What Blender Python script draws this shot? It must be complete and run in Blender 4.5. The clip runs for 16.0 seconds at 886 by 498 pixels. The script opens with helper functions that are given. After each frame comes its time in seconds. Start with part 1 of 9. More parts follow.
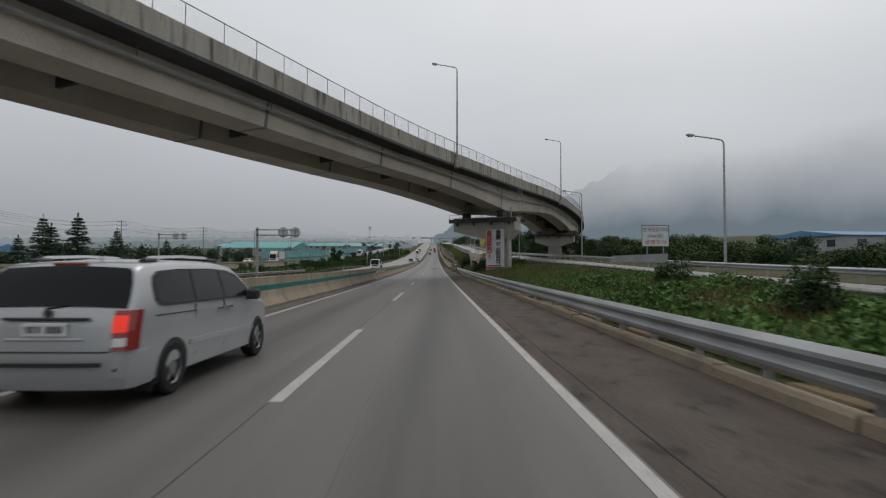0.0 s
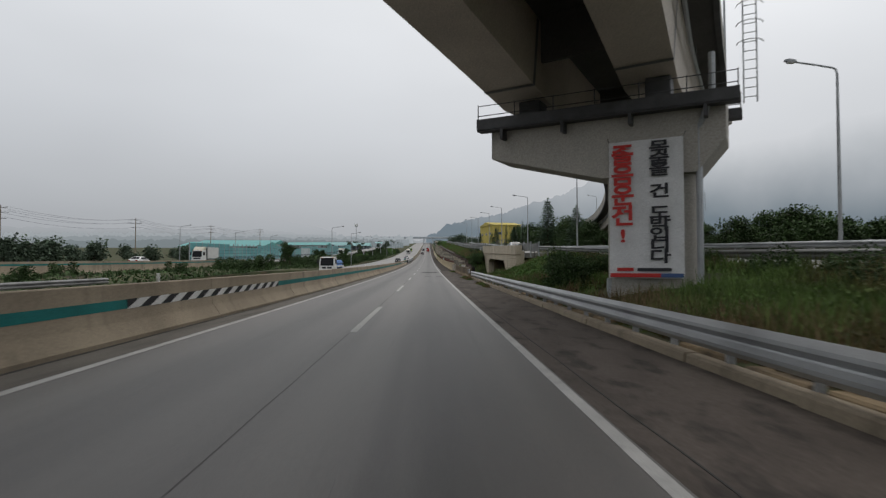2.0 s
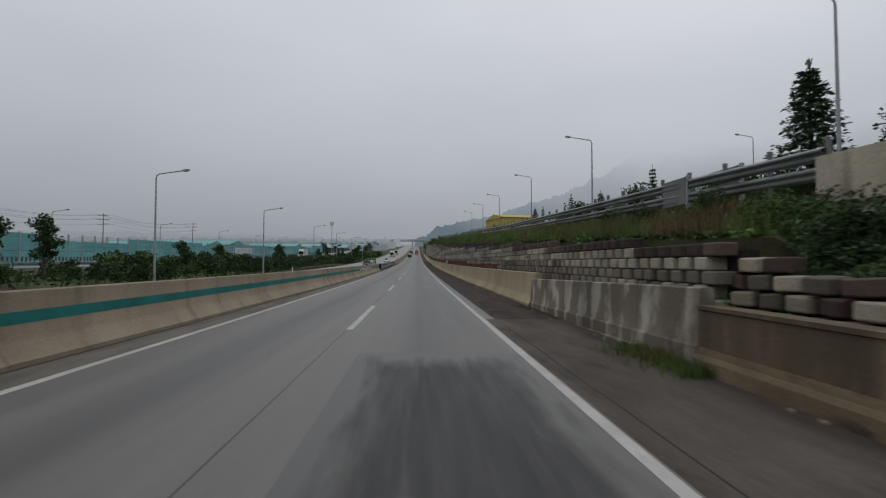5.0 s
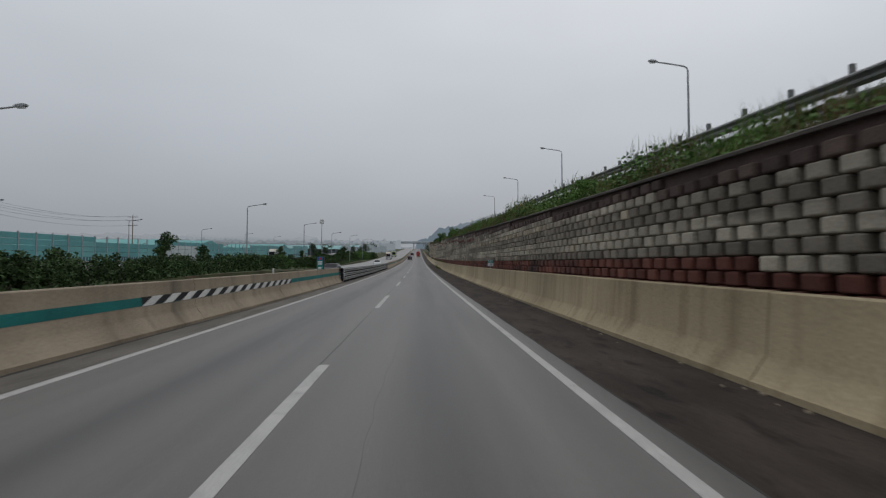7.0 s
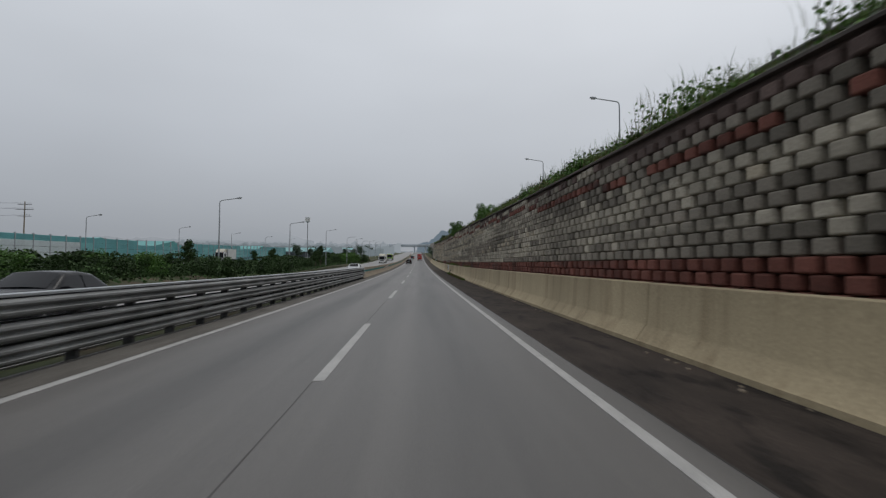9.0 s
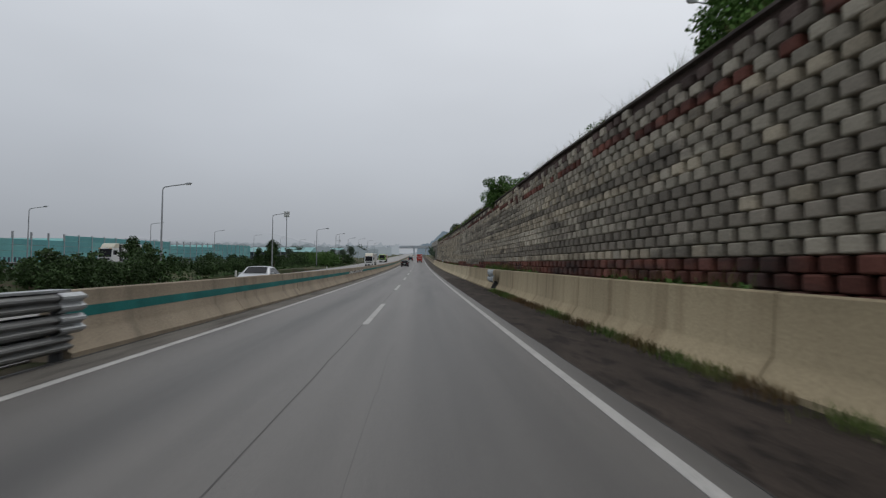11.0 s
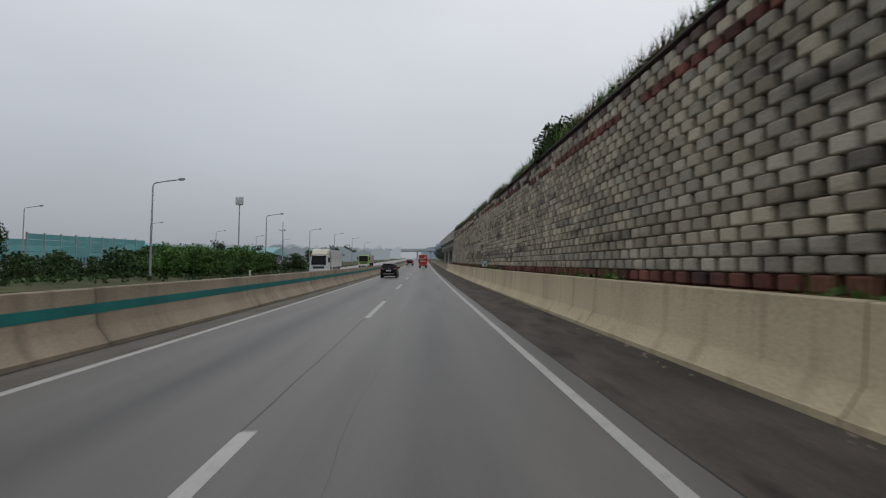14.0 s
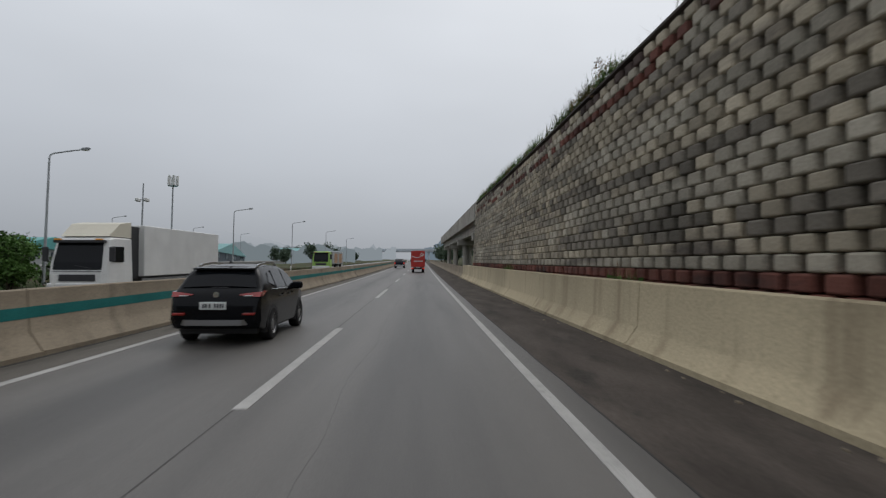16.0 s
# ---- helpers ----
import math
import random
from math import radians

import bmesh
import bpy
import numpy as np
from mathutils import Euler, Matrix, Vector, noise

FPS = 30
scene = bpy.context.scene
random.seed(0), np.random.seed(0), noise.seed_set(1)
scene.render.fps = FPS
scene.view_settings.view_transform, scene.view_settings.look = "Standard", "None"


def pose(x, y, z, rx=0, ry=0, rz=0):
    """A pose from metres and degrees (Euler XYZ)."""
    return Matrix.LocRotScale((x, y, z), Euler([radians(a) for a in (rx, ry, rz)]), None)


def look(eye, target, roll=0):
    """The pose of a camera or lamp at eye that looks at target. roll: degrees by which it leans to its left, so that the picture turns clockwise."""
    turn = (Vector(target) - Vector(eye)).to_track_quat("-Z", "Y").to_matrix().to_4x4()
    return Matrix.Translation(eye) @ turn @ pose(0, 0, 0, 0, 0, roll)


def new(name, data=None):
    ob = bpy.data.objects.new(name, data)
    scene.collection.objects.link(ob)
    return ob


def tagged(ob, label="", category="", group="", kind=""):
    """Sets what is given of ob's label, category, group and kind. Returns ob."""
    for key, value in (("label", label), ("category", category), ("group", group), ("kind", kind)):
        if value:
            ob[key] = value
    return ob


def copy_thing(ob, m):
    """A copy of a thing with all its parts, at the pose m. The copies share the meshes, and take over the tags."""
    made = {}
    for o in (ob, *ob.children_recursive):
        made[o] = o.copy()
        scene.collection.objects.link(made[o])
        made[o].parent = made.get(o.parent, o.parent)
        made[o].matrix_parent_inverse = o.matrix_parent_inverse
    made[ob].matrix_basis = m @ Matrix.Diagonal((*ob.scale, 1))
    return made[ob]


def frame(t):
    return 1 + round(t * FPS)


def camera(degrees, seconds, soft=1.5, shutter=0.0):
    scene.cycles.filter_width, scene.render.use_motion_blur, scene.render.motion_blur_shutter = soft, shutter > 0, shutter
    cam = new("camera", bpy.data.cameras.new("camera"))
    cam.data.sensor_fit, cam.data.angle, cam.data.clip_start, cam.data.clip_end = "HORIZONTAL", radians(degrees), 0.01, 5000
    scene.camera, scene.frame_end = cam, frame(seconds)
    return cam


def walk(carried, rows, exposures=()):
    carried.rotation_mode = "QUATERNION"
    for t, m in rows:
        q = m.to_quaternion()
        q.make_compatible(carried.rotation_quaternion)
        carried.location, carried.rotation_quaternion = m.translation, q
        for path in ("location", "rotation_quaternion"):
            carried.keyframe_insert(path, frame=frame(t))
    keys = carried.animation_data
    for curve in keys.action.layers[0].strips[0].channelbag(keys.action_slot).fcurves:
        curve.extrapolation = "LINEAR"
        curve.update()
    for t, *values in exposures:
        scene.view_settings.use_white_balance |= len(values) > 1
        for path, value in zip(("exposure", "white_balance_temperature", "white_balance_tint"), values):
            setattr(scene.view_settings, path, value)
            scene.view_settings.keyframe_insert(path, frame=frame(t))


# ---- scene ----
# The road runs along +y; x = 0 is the right edge line. All is laid out over a level carriageway at z = 0
# and then set into the long dip of the road: level at y = 0, climbing ever more steeply to a far crest.
DIP, DIP_TO, CREST = 5.5e-5, 500.0, 1080.0


def dip(y):
    """How high the ground lies at y, and how steeply it climbs there."""
    if y <= DIP_TO:
        return DIP * y * y, 2 * DIP * y
    slope = 2 * DIP * DIP_TO
    return DIP * DIP_TO ** 2 + slope * (min(y, CREST) - DIP_TO), slope if y < CREST else 0.0


cam = camera(74.87, 16.0, soft=1.25, shutter=0.12)
EYE = 1.648
# seconds, x, y, degrees to the right of the road, degrees up
DRIVE = [
    (0, -1.660, 0.29, 0.78, 1.71), (0.5, -1.706, 13.55, 0.97, 1.55), (1, -1.768, 26.74, 1.20, 1.22),
    (1.5, -1.794, 39.94, 1.37, 1.39), (2, -1.798, 53.31, 1.48, 1.50), (2.5, -1.778, 66.68, 1.82, 1.58),
    (3, -1.815, 79.82, 2.33, 1.42), (3.5, -1.817, 93.12, 2.57, 1.31), (4, -1.830, 106.44, 2.69, 1.35),
    (4.5, -1.894, 119.59, 2.72, 1.49), (5, -1.933, 132.84, 2.59, 1.49), (7.5, -2.120, 199.11, 2.43, 1.58),
    (8, -2.157, 212.45, 2.38, 1.68), (8.5, -2.175, 225.79, 2.36, 1.66), (11, -2.136, 291.42, 2.36, 1.55),
    (11.5, -2.106, 304.53, 2.36, 1.55), (12, -2.075, 317.59, 2.27, 1.54), (12.5, -2.042, 330.90, 2.02, 1.52),
    (13, -1.994, 343.76, 2.01, 1.43), (13.5, -1.975, 356.53, 2.17, 1.42), (14, -1.884, 369.50, 1.94, 1.57),
    (14.5, -1.818, 382.01, 2.15, 1.61), (15, -1.738, 394.97, 2.21, 1.44), (15.5, -1.660, 407.98, 2.27, 1.40),
    (16, -1.574, 420.72, 2.17, 1.38),
]
walk(cam, [(t, pose(x, y, EYE + dip(y)[0], 90 + up + math.degrees(math.atan(dip(y)[1])), 0, -right)) for t, x, y, right, up in DRIVE],
     exposures=[(0, 0.0, 6620, 10), (1, 0.0, 6620, 10), (2, 0.18, 6640, 10), (2.5, 0.23, 6640, 10), (3, 0.23, 6620, 10), (3.5, 0.14, 6560, 10), (4, -0.06, 6460, 10), (4.5, -0.15, 6420, 10),
                (5, -0.18, 6400, 10), (7.5, -0.16, 6400, 10), (11, -0.08, 6400, 10), (14, -0.04, 6420, 10), (16, 0.0, 6420, 10)])

# ---------------------------------------------------------------- light
world = bpy.data.worlds.new("overcast_sky")
scene.world = world
world.use_nodes = True
wn, wl = world.node_tree.nodes, world.node_tree.links
wn.clear()
w_out, w_bg = wn.new("ShaderNodeOutputWorld"), wn.new("ShaderNodeBackground")
w_sky, w_grey = wn.new("ShaderNodeTexSky"), wn.new("ShaderNodeHueSaturation")
w_sky.sky_type, w_sky.sun_disc = "NISHITA", False
w_sky.sun_elevation, w_sky.sun_rotation = radians(52), radians(25)
w_sky.dust_density, w_sky.air_density = 6.0, 1.5
w_grey.inputs["Saturation"].default_value, w_grey.inputs["Value"].default_value = 0.25, 0.06
w_co, w_sep, w_ramp = wn.new("ShaderNodeTexCoord"), wn.new("ShaderNodeSeparateXYZ"), wn.new("ShaderNodeValToRGB")
w_map, w_noise, w_mix, w_mul = wn.new("ShaderNodeMapping"), wn.new("ShaderNodeTexNoise"), wn.new("ShaderNodeMix"), wn.new("ShaderNodeMix")
stops = [(0.0, (0.385, 0.412, 0.45)), (0.08, (0.41, 0.438, 0.478)), (0.22, (0.555, 0.588, 0.637)), (0.42, (0.73, 0.765, 0.815)), (1.0, (0.80, 0.82, 0.86))]
while len(w_ramp.color_ramp.elements) < len(stops):
    w_ramp.color_ramp.elements.new(0.5)
for el, (at, col) in zip(w_ramp.color_ramp.elements, stops):
    el.position, el.color = at, (*col, 1)
w_noise.inputs["Scale"].default_value, w_noise.inputs["Detail"].default_value = 1.7, 3.0
w_map.inputs["Scale"].default_value = (1, 1, 2.6)
w_cloud = wn.new("ShaderNodeMapRange")
w_cloud.inputs["From Min"].default_value, w_cloud.inputs["From Max"].default_value = 0.3, 0.7
w_cloud.inputs["To Min"].default_value, w_cloud.inputs["To Max"].default_value = 0.94, 1.05
w_mix.data_type = w_mul.data_type = "RGBA"
w_mul.blend_type = "MULTIPLY"
w_mix.inputs[0].default_value, w_mul.inputs[0].default_value = 0.2, 1.0
wl.new(w_co.outputs["Generated"], w_sep.inputs[0]), wl.new(w_sep.outputs["Z"], w_ramp.inputs[0])
wl.new(w_co.outputs["Generated"], w_map.inputs[0]), wl.new(w_map.outputs[0], w_noise.inputs["Vector"])
wl.new(w_noise.outputs[0], w_cloud.inputs[0])
wl.new(w_sky.outputs[0], w_grey.inputs["Color"])
wl.new(w_ramp.outputs[0], w_mix.inputs[6]), wl.new(w_grey.outputs[0], w_mix.inputs[7])
wl.new(w_mix.outputs[2], w_mul.inputs[6]), wl.new(w_cloud.outputs[0], w_mul.inputs[7])
wl.new(w_mul.outputs[2], w_bg.inputs[0]), wl.new(w_bg.outputs[0], w_out.inputs[0])
w_bg.inputs[1].default_value = 1.0

sun = new("sun", bpy.data.lights.new("sun", "SUN"))
sun.data.energy, sun.data.angle, sun.data.color = 0.55, radians(25), (1.0, 0.97, 0.93)
sun.matrix_world = look((0, 0, 60), (-18, -35, 0))


# ---------------------------------------------------------------- materials
def material(name, base, rough=0.8, metal=0.0, dark=0.6, light=1.25, grain=30.0, patch=0.6, stretch=(1, 1, 1), bump=0.15,
             bump_scale=60.0, spread=0.0, second=None, second_at=(0.55, 0.75), second_scale=1.0, second_stretch=(1, 1, 1), coat=0.0, local=False):
    """Base colour varied by patches and grain at world size, with relief; second: a colour of stains with soft edges."""
    m = bpy.data.materials.new(name)
    m.use_nodes = True
    nodes, links = m.node_tree.nodes, m.node_tree.links
    bsdf = nodes["Principled BSDF"]
    bsdf.inputs["Roughness"].default_value, bsdf.inputs["Metallic"].default_value = rough, metal
    bsdf.inputs["Coat Weight"].default_value = coat
    if rough >= 0.65 and not metal:
        bsdf.inputs["Specular IOR Level"].default_value = 0.2
    if local:
        where = nodes.new("ShaderNodeTexCoord").outputs["Object"]
    else:
        where = nodes.new("ShaderNodeNewGeometry").outputs["Position"]

    def noise_at(scale, detail, stretched=(1, 1, 1)):
        mp, nz = nodes.new("ShaderNodeMapping"), nodes.new("ShaderNodeTexNoise")
        mp.inputs["Scale"].default_value = stretched
        nz.inputs["Scale"].default_value, nz.inputs["Detail"].default_value = scale, detail
        links.new(where, mp.inputs[0]), links.new(mp.outputs[0], nz.inputs["Vector"])
        return nz.outputs[0]

    def spread_out(value, lo, hi, a=0.3, b=0.7):
        r = nodes.new("ShaderNodeMapRange")
        for key, v in (("From Min", a), ("From Max", b), ("To Min", lo), ("To Max", hi)):
            r.inputs[key].default_value = v
        links.new(value, r.inputs[0])
        return r.outputs[0]

    def times(a, b):
        n = nodes.new("ShaderNodeMath")
        n.operation = "MULTIPLY"
        links.new(a, n.inputs[0]), links.new(b, n.inputs[1])
        return n.outputs[0]

    fine = noise_at(grain, 3.0)
    value = times(spread_out(noise_at(patch, 5.0, stretch), dark, light), spread_out(fine, 0.82, 1.16))
    if spread:
        info, isle, add, frac = nodes.new("ShaderNodeObjectInfo"), nodes.new("ShaderNodeNewGeometry"), nodes.new("ShaderNodeMath"), nodes.new("ShaderNodeMath")
        frac.operation = "FRACT"
        links.new(info.outputs["Random"], add.inputs[0]), links.new(isle.outputs["Random Per Island"], add.inputs[1])
        links.new(add.outputs[0], frac.inputs[0])
        value = times(value, spread_out(frac.outputs[0], 1 - spread, 1 + spread, 0, 1))
    mix = nodes.new("ShaderNodeMix")
    mix.data_type, mix.blend_type = "RGBA", "MULTIPLY"
    mix.inputs[0].default_value = 1.0
    mix.inputs[6].default_value = (*base, 1)
    colour = mix.inputs[6]
    if second:
        stain = nodes.new("ShaderNodeMix")
        stain.data_type = "RGBA"
        stain.inputs[6].default_value, stain.inputs[7].default_value = (*base, 1), (*second, 1)
        links.new(spread_out(noise_at(second_scale, 6.0, second_stretch), 0, 1, *second_at), stain.inputs[0])
        links.new(stain.outputs[2], colour)
    links.new(value, mix.inputs[7])
    links.new(mix.outputs[2], bsdf.inputs["Base Color"])
    if bump:
        bp = nodes.new("ShaderNodeBump")
        bp.inputs["Strength"].default_value, bp.inputs["Distance"].default_value = bump, 0.02
        links.new(noise_at(bump_scale, 3.0), bp.inputs["Height"])
        links.new(bp.outputs[0], bsdf.inputs["Normal"])
    return m


def plain(name, base, rough=0.5, metal=0.0, coat=0.0, emit=0.0, glow=None):
    m = bpy.data.materials.new(name)
    m.use_nodes = True
    b = m.node_tree.nodes["Principled BSDF"]
    b.inputs["Base Color"].default_value, b.inputs["Roughness"].default_value = (*base, 1), rough
    b.inputs["Metallic"].default_value, b.inputs["Coat Weight"].default_value = metal, coat
    if emit:
        b.inputs["Emission Color"].default_value, b.inputs["Emission Strength"].default_value = (*(glow or base), 1), emit
    return m


M_ROAD = material("worn_concrete_paving", (0.116, 0.108, 0.098), 0.52, dark=0.84, light=1.12, grain=45, patch=0.9, stretch=(1.6, 0.05, 1), bump=0.25,
                  second=(0.086, 0.08, 0.073), second_at=(0.5, 0.72), second_scale=1.3, second_stretch=(0.9, 0.025, 1))


def oil_track(m, middles, width, depth):
    """Dark drip tracks along the middle of the lanes, broken by blotches."""
    nodes, links = m.node_tree.nodes, m.node_tree.links
    base = nodes["Principled BSDF"].inputs["Base Color"]
    src = base.links[0].from_socket
    geo, sep, nz, mp = nodes.new("ShaderNodeNewGeometry"), nodes.new("ShaderNodeSeparateXYZ"), nodes.new("ShaderNodeTexNoise"), nodes.new("ShaderNodeMapping")
    links.new(geo.outputs["Position"], sep.inputs[0]), links.new(geo.outputs["Position"], mp.inputs[0])
    mp.inputs["Scale"].default_value = (1.5, 0.06, 1)
    nz.inputs["Scale"].default_value, nz.inputs["Detail"].default_value = 1.2, 6
    links.new(mp.outputs[0], nz.inputs["Vector"])
    total = None
    for x in middles:
        d, a, r = nodes.new("ShaderNodeMath"), nodes.new("ShaderNodeMath"), nodes.new("ShaderNodeMapRange")
        d.inputs[1].default_value, a.operation, r.interpolation_type = -x, "ABSOLUTE", "SMOOTHSTEP"
        r.inputs["From Min"].default_value, r.inputs["From Max"].default_value = 0.0, width
        r.inputs["To Min"].default_value, r.inputs["To Max"].default_value = depth, 0.0
        links.new(sep.outputs["X"], d.inputs[0]), links.new(d.outputs[0], a.inputs[0]), links.new(a.outputs[0], r.inputs[0])
        if total is None:
            total = r.outputs[0]
        else:
            s = nodes.new("ShaderNodeMath")
            links.new(total, s.inputs[0]), links.new(r.outputs[0], s.inputs[1])
            total = s.outputs[0]
    k, inv, mix = nodes.new("ShaderNodeMath"), nodes.new("ShaderNodeMath"), nodes.new("ShaderNodeMix")
    k.operation, inv.operation, mix.data_type, mix.blend_type = "MULTIPLY", "SUBTRACT", "RGBA", "MULTIPLY"
    links.new(total, k.inputs[0]), links.new(nz.outputs[0], k.inputs[1])
    inv.inputs[0].default_value, mix.inputs[0].default_value = 1.0, 1.0
    links.new(k.outputs[0], inv.inputs[1]), links.new(src, mix.inputs[6]), links.new(inv.outputs[0], mix.inputs[7])
    links.new(mix.outputs[2], base)


oil_track(M_ROAD, (-1.75, -5.4), 0.95, 0.85)
oil_track(M_ROAD, (0.42, -7.9), 0.45, 0.8)
oil_track(M_ROAD, (-0.75,), 1.15, 0.55)
M_ROAD_FAR = material("opposite_paving", (0.23, 0.222, 0.21), 0.6, dark=0.85, light=1.1, grain=20, patch=0.3, stretch=(1.2, 0.06, 1))
M_SHOULDER = material("dirty_asphalt", (0.044, 0.034, 0.0275), 0.95, dark=0.6, light=1.35, grain=18, patch=1.3, stretch=(1.3, 0.3, 1), bump=0.8, bump_scale=16,
                      second=(0.018, 0.014, 0.0115), second_at=(0.55, 0.66), second_scale=1.9, second_stretch=(1.3, 0.42, 1))
M_SHOULDER_BROWN = material("dusty_brown_asphalt", (0.093, 0.077, 0.065), 0.95, dark=0.75, light=1.2, grain=18, patch=1.1, stretch=(1.2, 0.4, 1), bump=0.8, bump_scale=16,
                            second=(0.046, 0.039, 0.034), second_at=(0.55, 0.68), second_scale=1.7, second_stretch=(1.2, 0.6, 1))
M_SHOULDER_PALE = material("worn_brown_asphalt", (0.080, 0.067, 0.057), 0.95, dark=0.65, light=1.3, grain=18, patch=1.3, stretch=(1.3, 0.3, 1), bump=0.8, bump_scale=16,
                           second=(0.052, 0.045, 0.039), second_at=(0.55, 0.68), second_scale=1.6, second_stretch=(1.3, 0.35, 1))
M_PATCH = material("fresh_asphalt_patch", (0.042, 0.041, 0.04), 0.52, dark=0.7, light=1.3, grain=40, patch=2.2, stretch=(2.6, 0.16, 1), bump=0.3,
                   second=(0.066, 0.064, 0.061), second_at=(0.5, 0.75), second_scale=2.4, second_stretch=(2.6, 0.14, 1))


def ragged(m, half_x, half_y, edge, around=(0.079, 0.0755, 0.071)):
    """Lets the rim of a worn layer break up into streaks of the paving around it; measured from the object's own middle."""
    nodes, links = m.node_tree.nodes, m.node_tree.links
    bsdf = nodes["Principled BSDF"]
    co, sep, nz, mp = nodes.new("ShaderNodeTexCoord"), nodes.new("ShaderNodeSeparateXYZ"), nodes.new("ShaderNodeTexNoise"), nodes.new("ShaderNodeMapping")
    mp.inputs["Scale"].default_value = (4.5, 0.7, 1)
    nz.inputs["Scale"].default_value, nz.inputs["Detail"].default_value = 1.0, 7
    links.new(co.outputs["Object"], sep.inputs[0]), links.new(co.outputs["Object"], mp.inputs[0]), links.new(mp.outputs[0], nz.inputs["Vector"])
    low = None
    for axis, half, soft in (("X", half_x, edge), ("Y", half_y, edge * 2.2)):
        a, r = nodes.new("ShaderNodeMath"), nodes.new("ShaderNodeMapRange")
        a.operation = "ABSOLUTE"
        r.inputs["From Min"].default_value, r.inputs["From Max"].default_value = half, half - soft
        links.new(sep.outputs[axis], a.inputs[0]), links.new(a.outputs[0], r.inputs[0])
        if low is None:
            low = r.outputs[0]
        else:
            mn = nodes.new("ShaderNodeMath")
            mn.operation = "MINIMUM"
            links.new(low, mn.inputs[0]), links.new(r.outputs[0], mn.inputs[1])
            low = mn.outputs[0]
    s, cut, mix = nodes.new("ShaderNodeMath"), nodes.new("ShaderNodeMapRange"), nodes.new("ShaderNodeMix")
    mix.data_type = "RGBA"
    links.new(low, s.inputs[0]), links.new(nz.outputs[0], s.inputs[1])
    cut.inputs["From Min"].default_value, cut.inputs["From Max"].default_value = 0.75, 1.35
    mix.inputs[6].default_value = (*around, 1)
    links.new(s.outputs[0], cut.inputs[0]), links.new(cut.outputs[0], mix.inputs[0])
    dull = nodes.new("ShaderNodeMapRange")
    dull.inputs["To Min"].default_value, dull.inputs["To Max"].default_value = 0.52, 0.85
    links.new(cut.outputs[0], dull.inputs[0]), links.new(dull.outputs[0], bsdf.inputs["Roughness"])
    base = bsdf.inputs["Base Color"]
    links.new(base.links[0].from_socket, mix.inputs[7])
    links.new(mix.outputs[2], base)


ragged(M_PATCH, 1.7, 4.2, 0.9)
M_PATCH_FAINT = material("worn_asphalt_patch", (0.066, 0.064, 0.061), 0.52, dark=0.85, light=1.15, grain=40, patch=2.2, stretch=(2.6, 0.16, 1), bump=0.2)
ragged(M_PATCH_FAINT, 1.7, 4.2, 1.4)
M_GUTTER = material("dusty_gutter_concrete", (0.135, 0.124, 0.108), 0.85, dark=0.8, light=1.18, grain=35, patch=1.4, stretch=(1.2, 0.25, 1), bump=0.4, bump_scale=30,
                    second=(0.085, 0.076, 0.066), second_at=(0.52, 0.7), second_scale=1.6, second_stretch=(1.5, 0.2, 1))
M_PAINT = material("worn_road_paint", (0.42, 0.41, 0.39), 0.7, dark=0.86, light=1.08, grain=50, patch=1.5, bump=0.1, second=(0.30, 0.295, 0.28), second_at=(0.58, 0.78), second_scale=5.0)
M_JOINT = plain("sealed_joint", (0.058, 0.054, 0.05), 0.7)
M_SEAM = plain("dark_asphalt_seam", (0.036, 0.033, 0.03), 0.95)
M_CRACK = plain("fine_crack", (0.082, 0.077, 0.071), 0.6)
M_SMUDGE = material("tyre_smudge", (0.072, 0.07, 0.068), 0.55, dark=0.85, light=1.1, grain=30, patch=2.0)
M_CONC = material("weathered_concrete", (0.275, 0.228, 0.168), 0.9, dark=0.78, light=1.15, grain=25, patch=0.5, stretch=(1, 1, 0.35), bump=0.15,
                  second=(0.15, 0.125, 0.095), second_at=(0.55, 0.78), second_scale=1.2, second_stretch=(1, 1.1, 0.12))
M_CONC_WARM = material("cream_concrete", (0.39, 0.32, 0.205), 0.9, dark=0.76, light=1.1, grain=25, patch=0.4, stretch=(1, 0.6, 0.3), bump=0.04,
                       second=(0.25, 0.195, 0.12), second_at=(0.5, 0.72), second_scale=1.5, second_stretch=(1, 1.1, 0.09))
# paler than cream_concrete, for the barrier from y = 347 and the slip road edge
M_CONC_PALE = material("pale_cream_concrete", (0.50, 0.42, 0.28), 0.9, dark=0.78, light=1.1, grain=25, patch=0.4, stretch=(1, 0.6, 0.3), bump=0.04,
                       second=(0.31, 0.25, 0.165), second_at=(0.54, 0.76), second_scale=1.5, second_stretch=(1, 1.1, 0.09))
M_CONC_DARK = material("stained_concrete", (0.125, 0.094, 0.062), 0.92, dark=0.5, light=1.35, grain=25, patch=0.9, stretch=(1, 1, 0.3), bump=0.2,
                       second=(0.26, 0.195, 0.12), second_at=(0.52, 0.72), second_scale=1.5, second_stretch=(1, 0.9, 0.25))
M_UNDER = material("board_marked_concrete", (0.50, 0.435, 0.335), 0.9, dark=0.78, light=1.1, grain=22, patch=0.5, stretch=(1, 0.6, 0.4), bump=0.2,
                   second=(0.20, 0.18, 0.15), second_at=(0.56, 0.74), second_scale=1.1, second_stretch=(1, 1.2, 0.18))
M_CONC_STAIN = material("blotchy_concrete", (0.17, 0.143, 0.112), 0.9, dark=0.6, light=1.25, grain=25, patch=0.8, stretch=(1, 0.8, 0.5), bump=0.2,
                        second=(0.38, 0.345, 0.285), second_at=(0.5, 0.6), second_scale=1.3, second_stretch=(1, 0.9, 0.55))
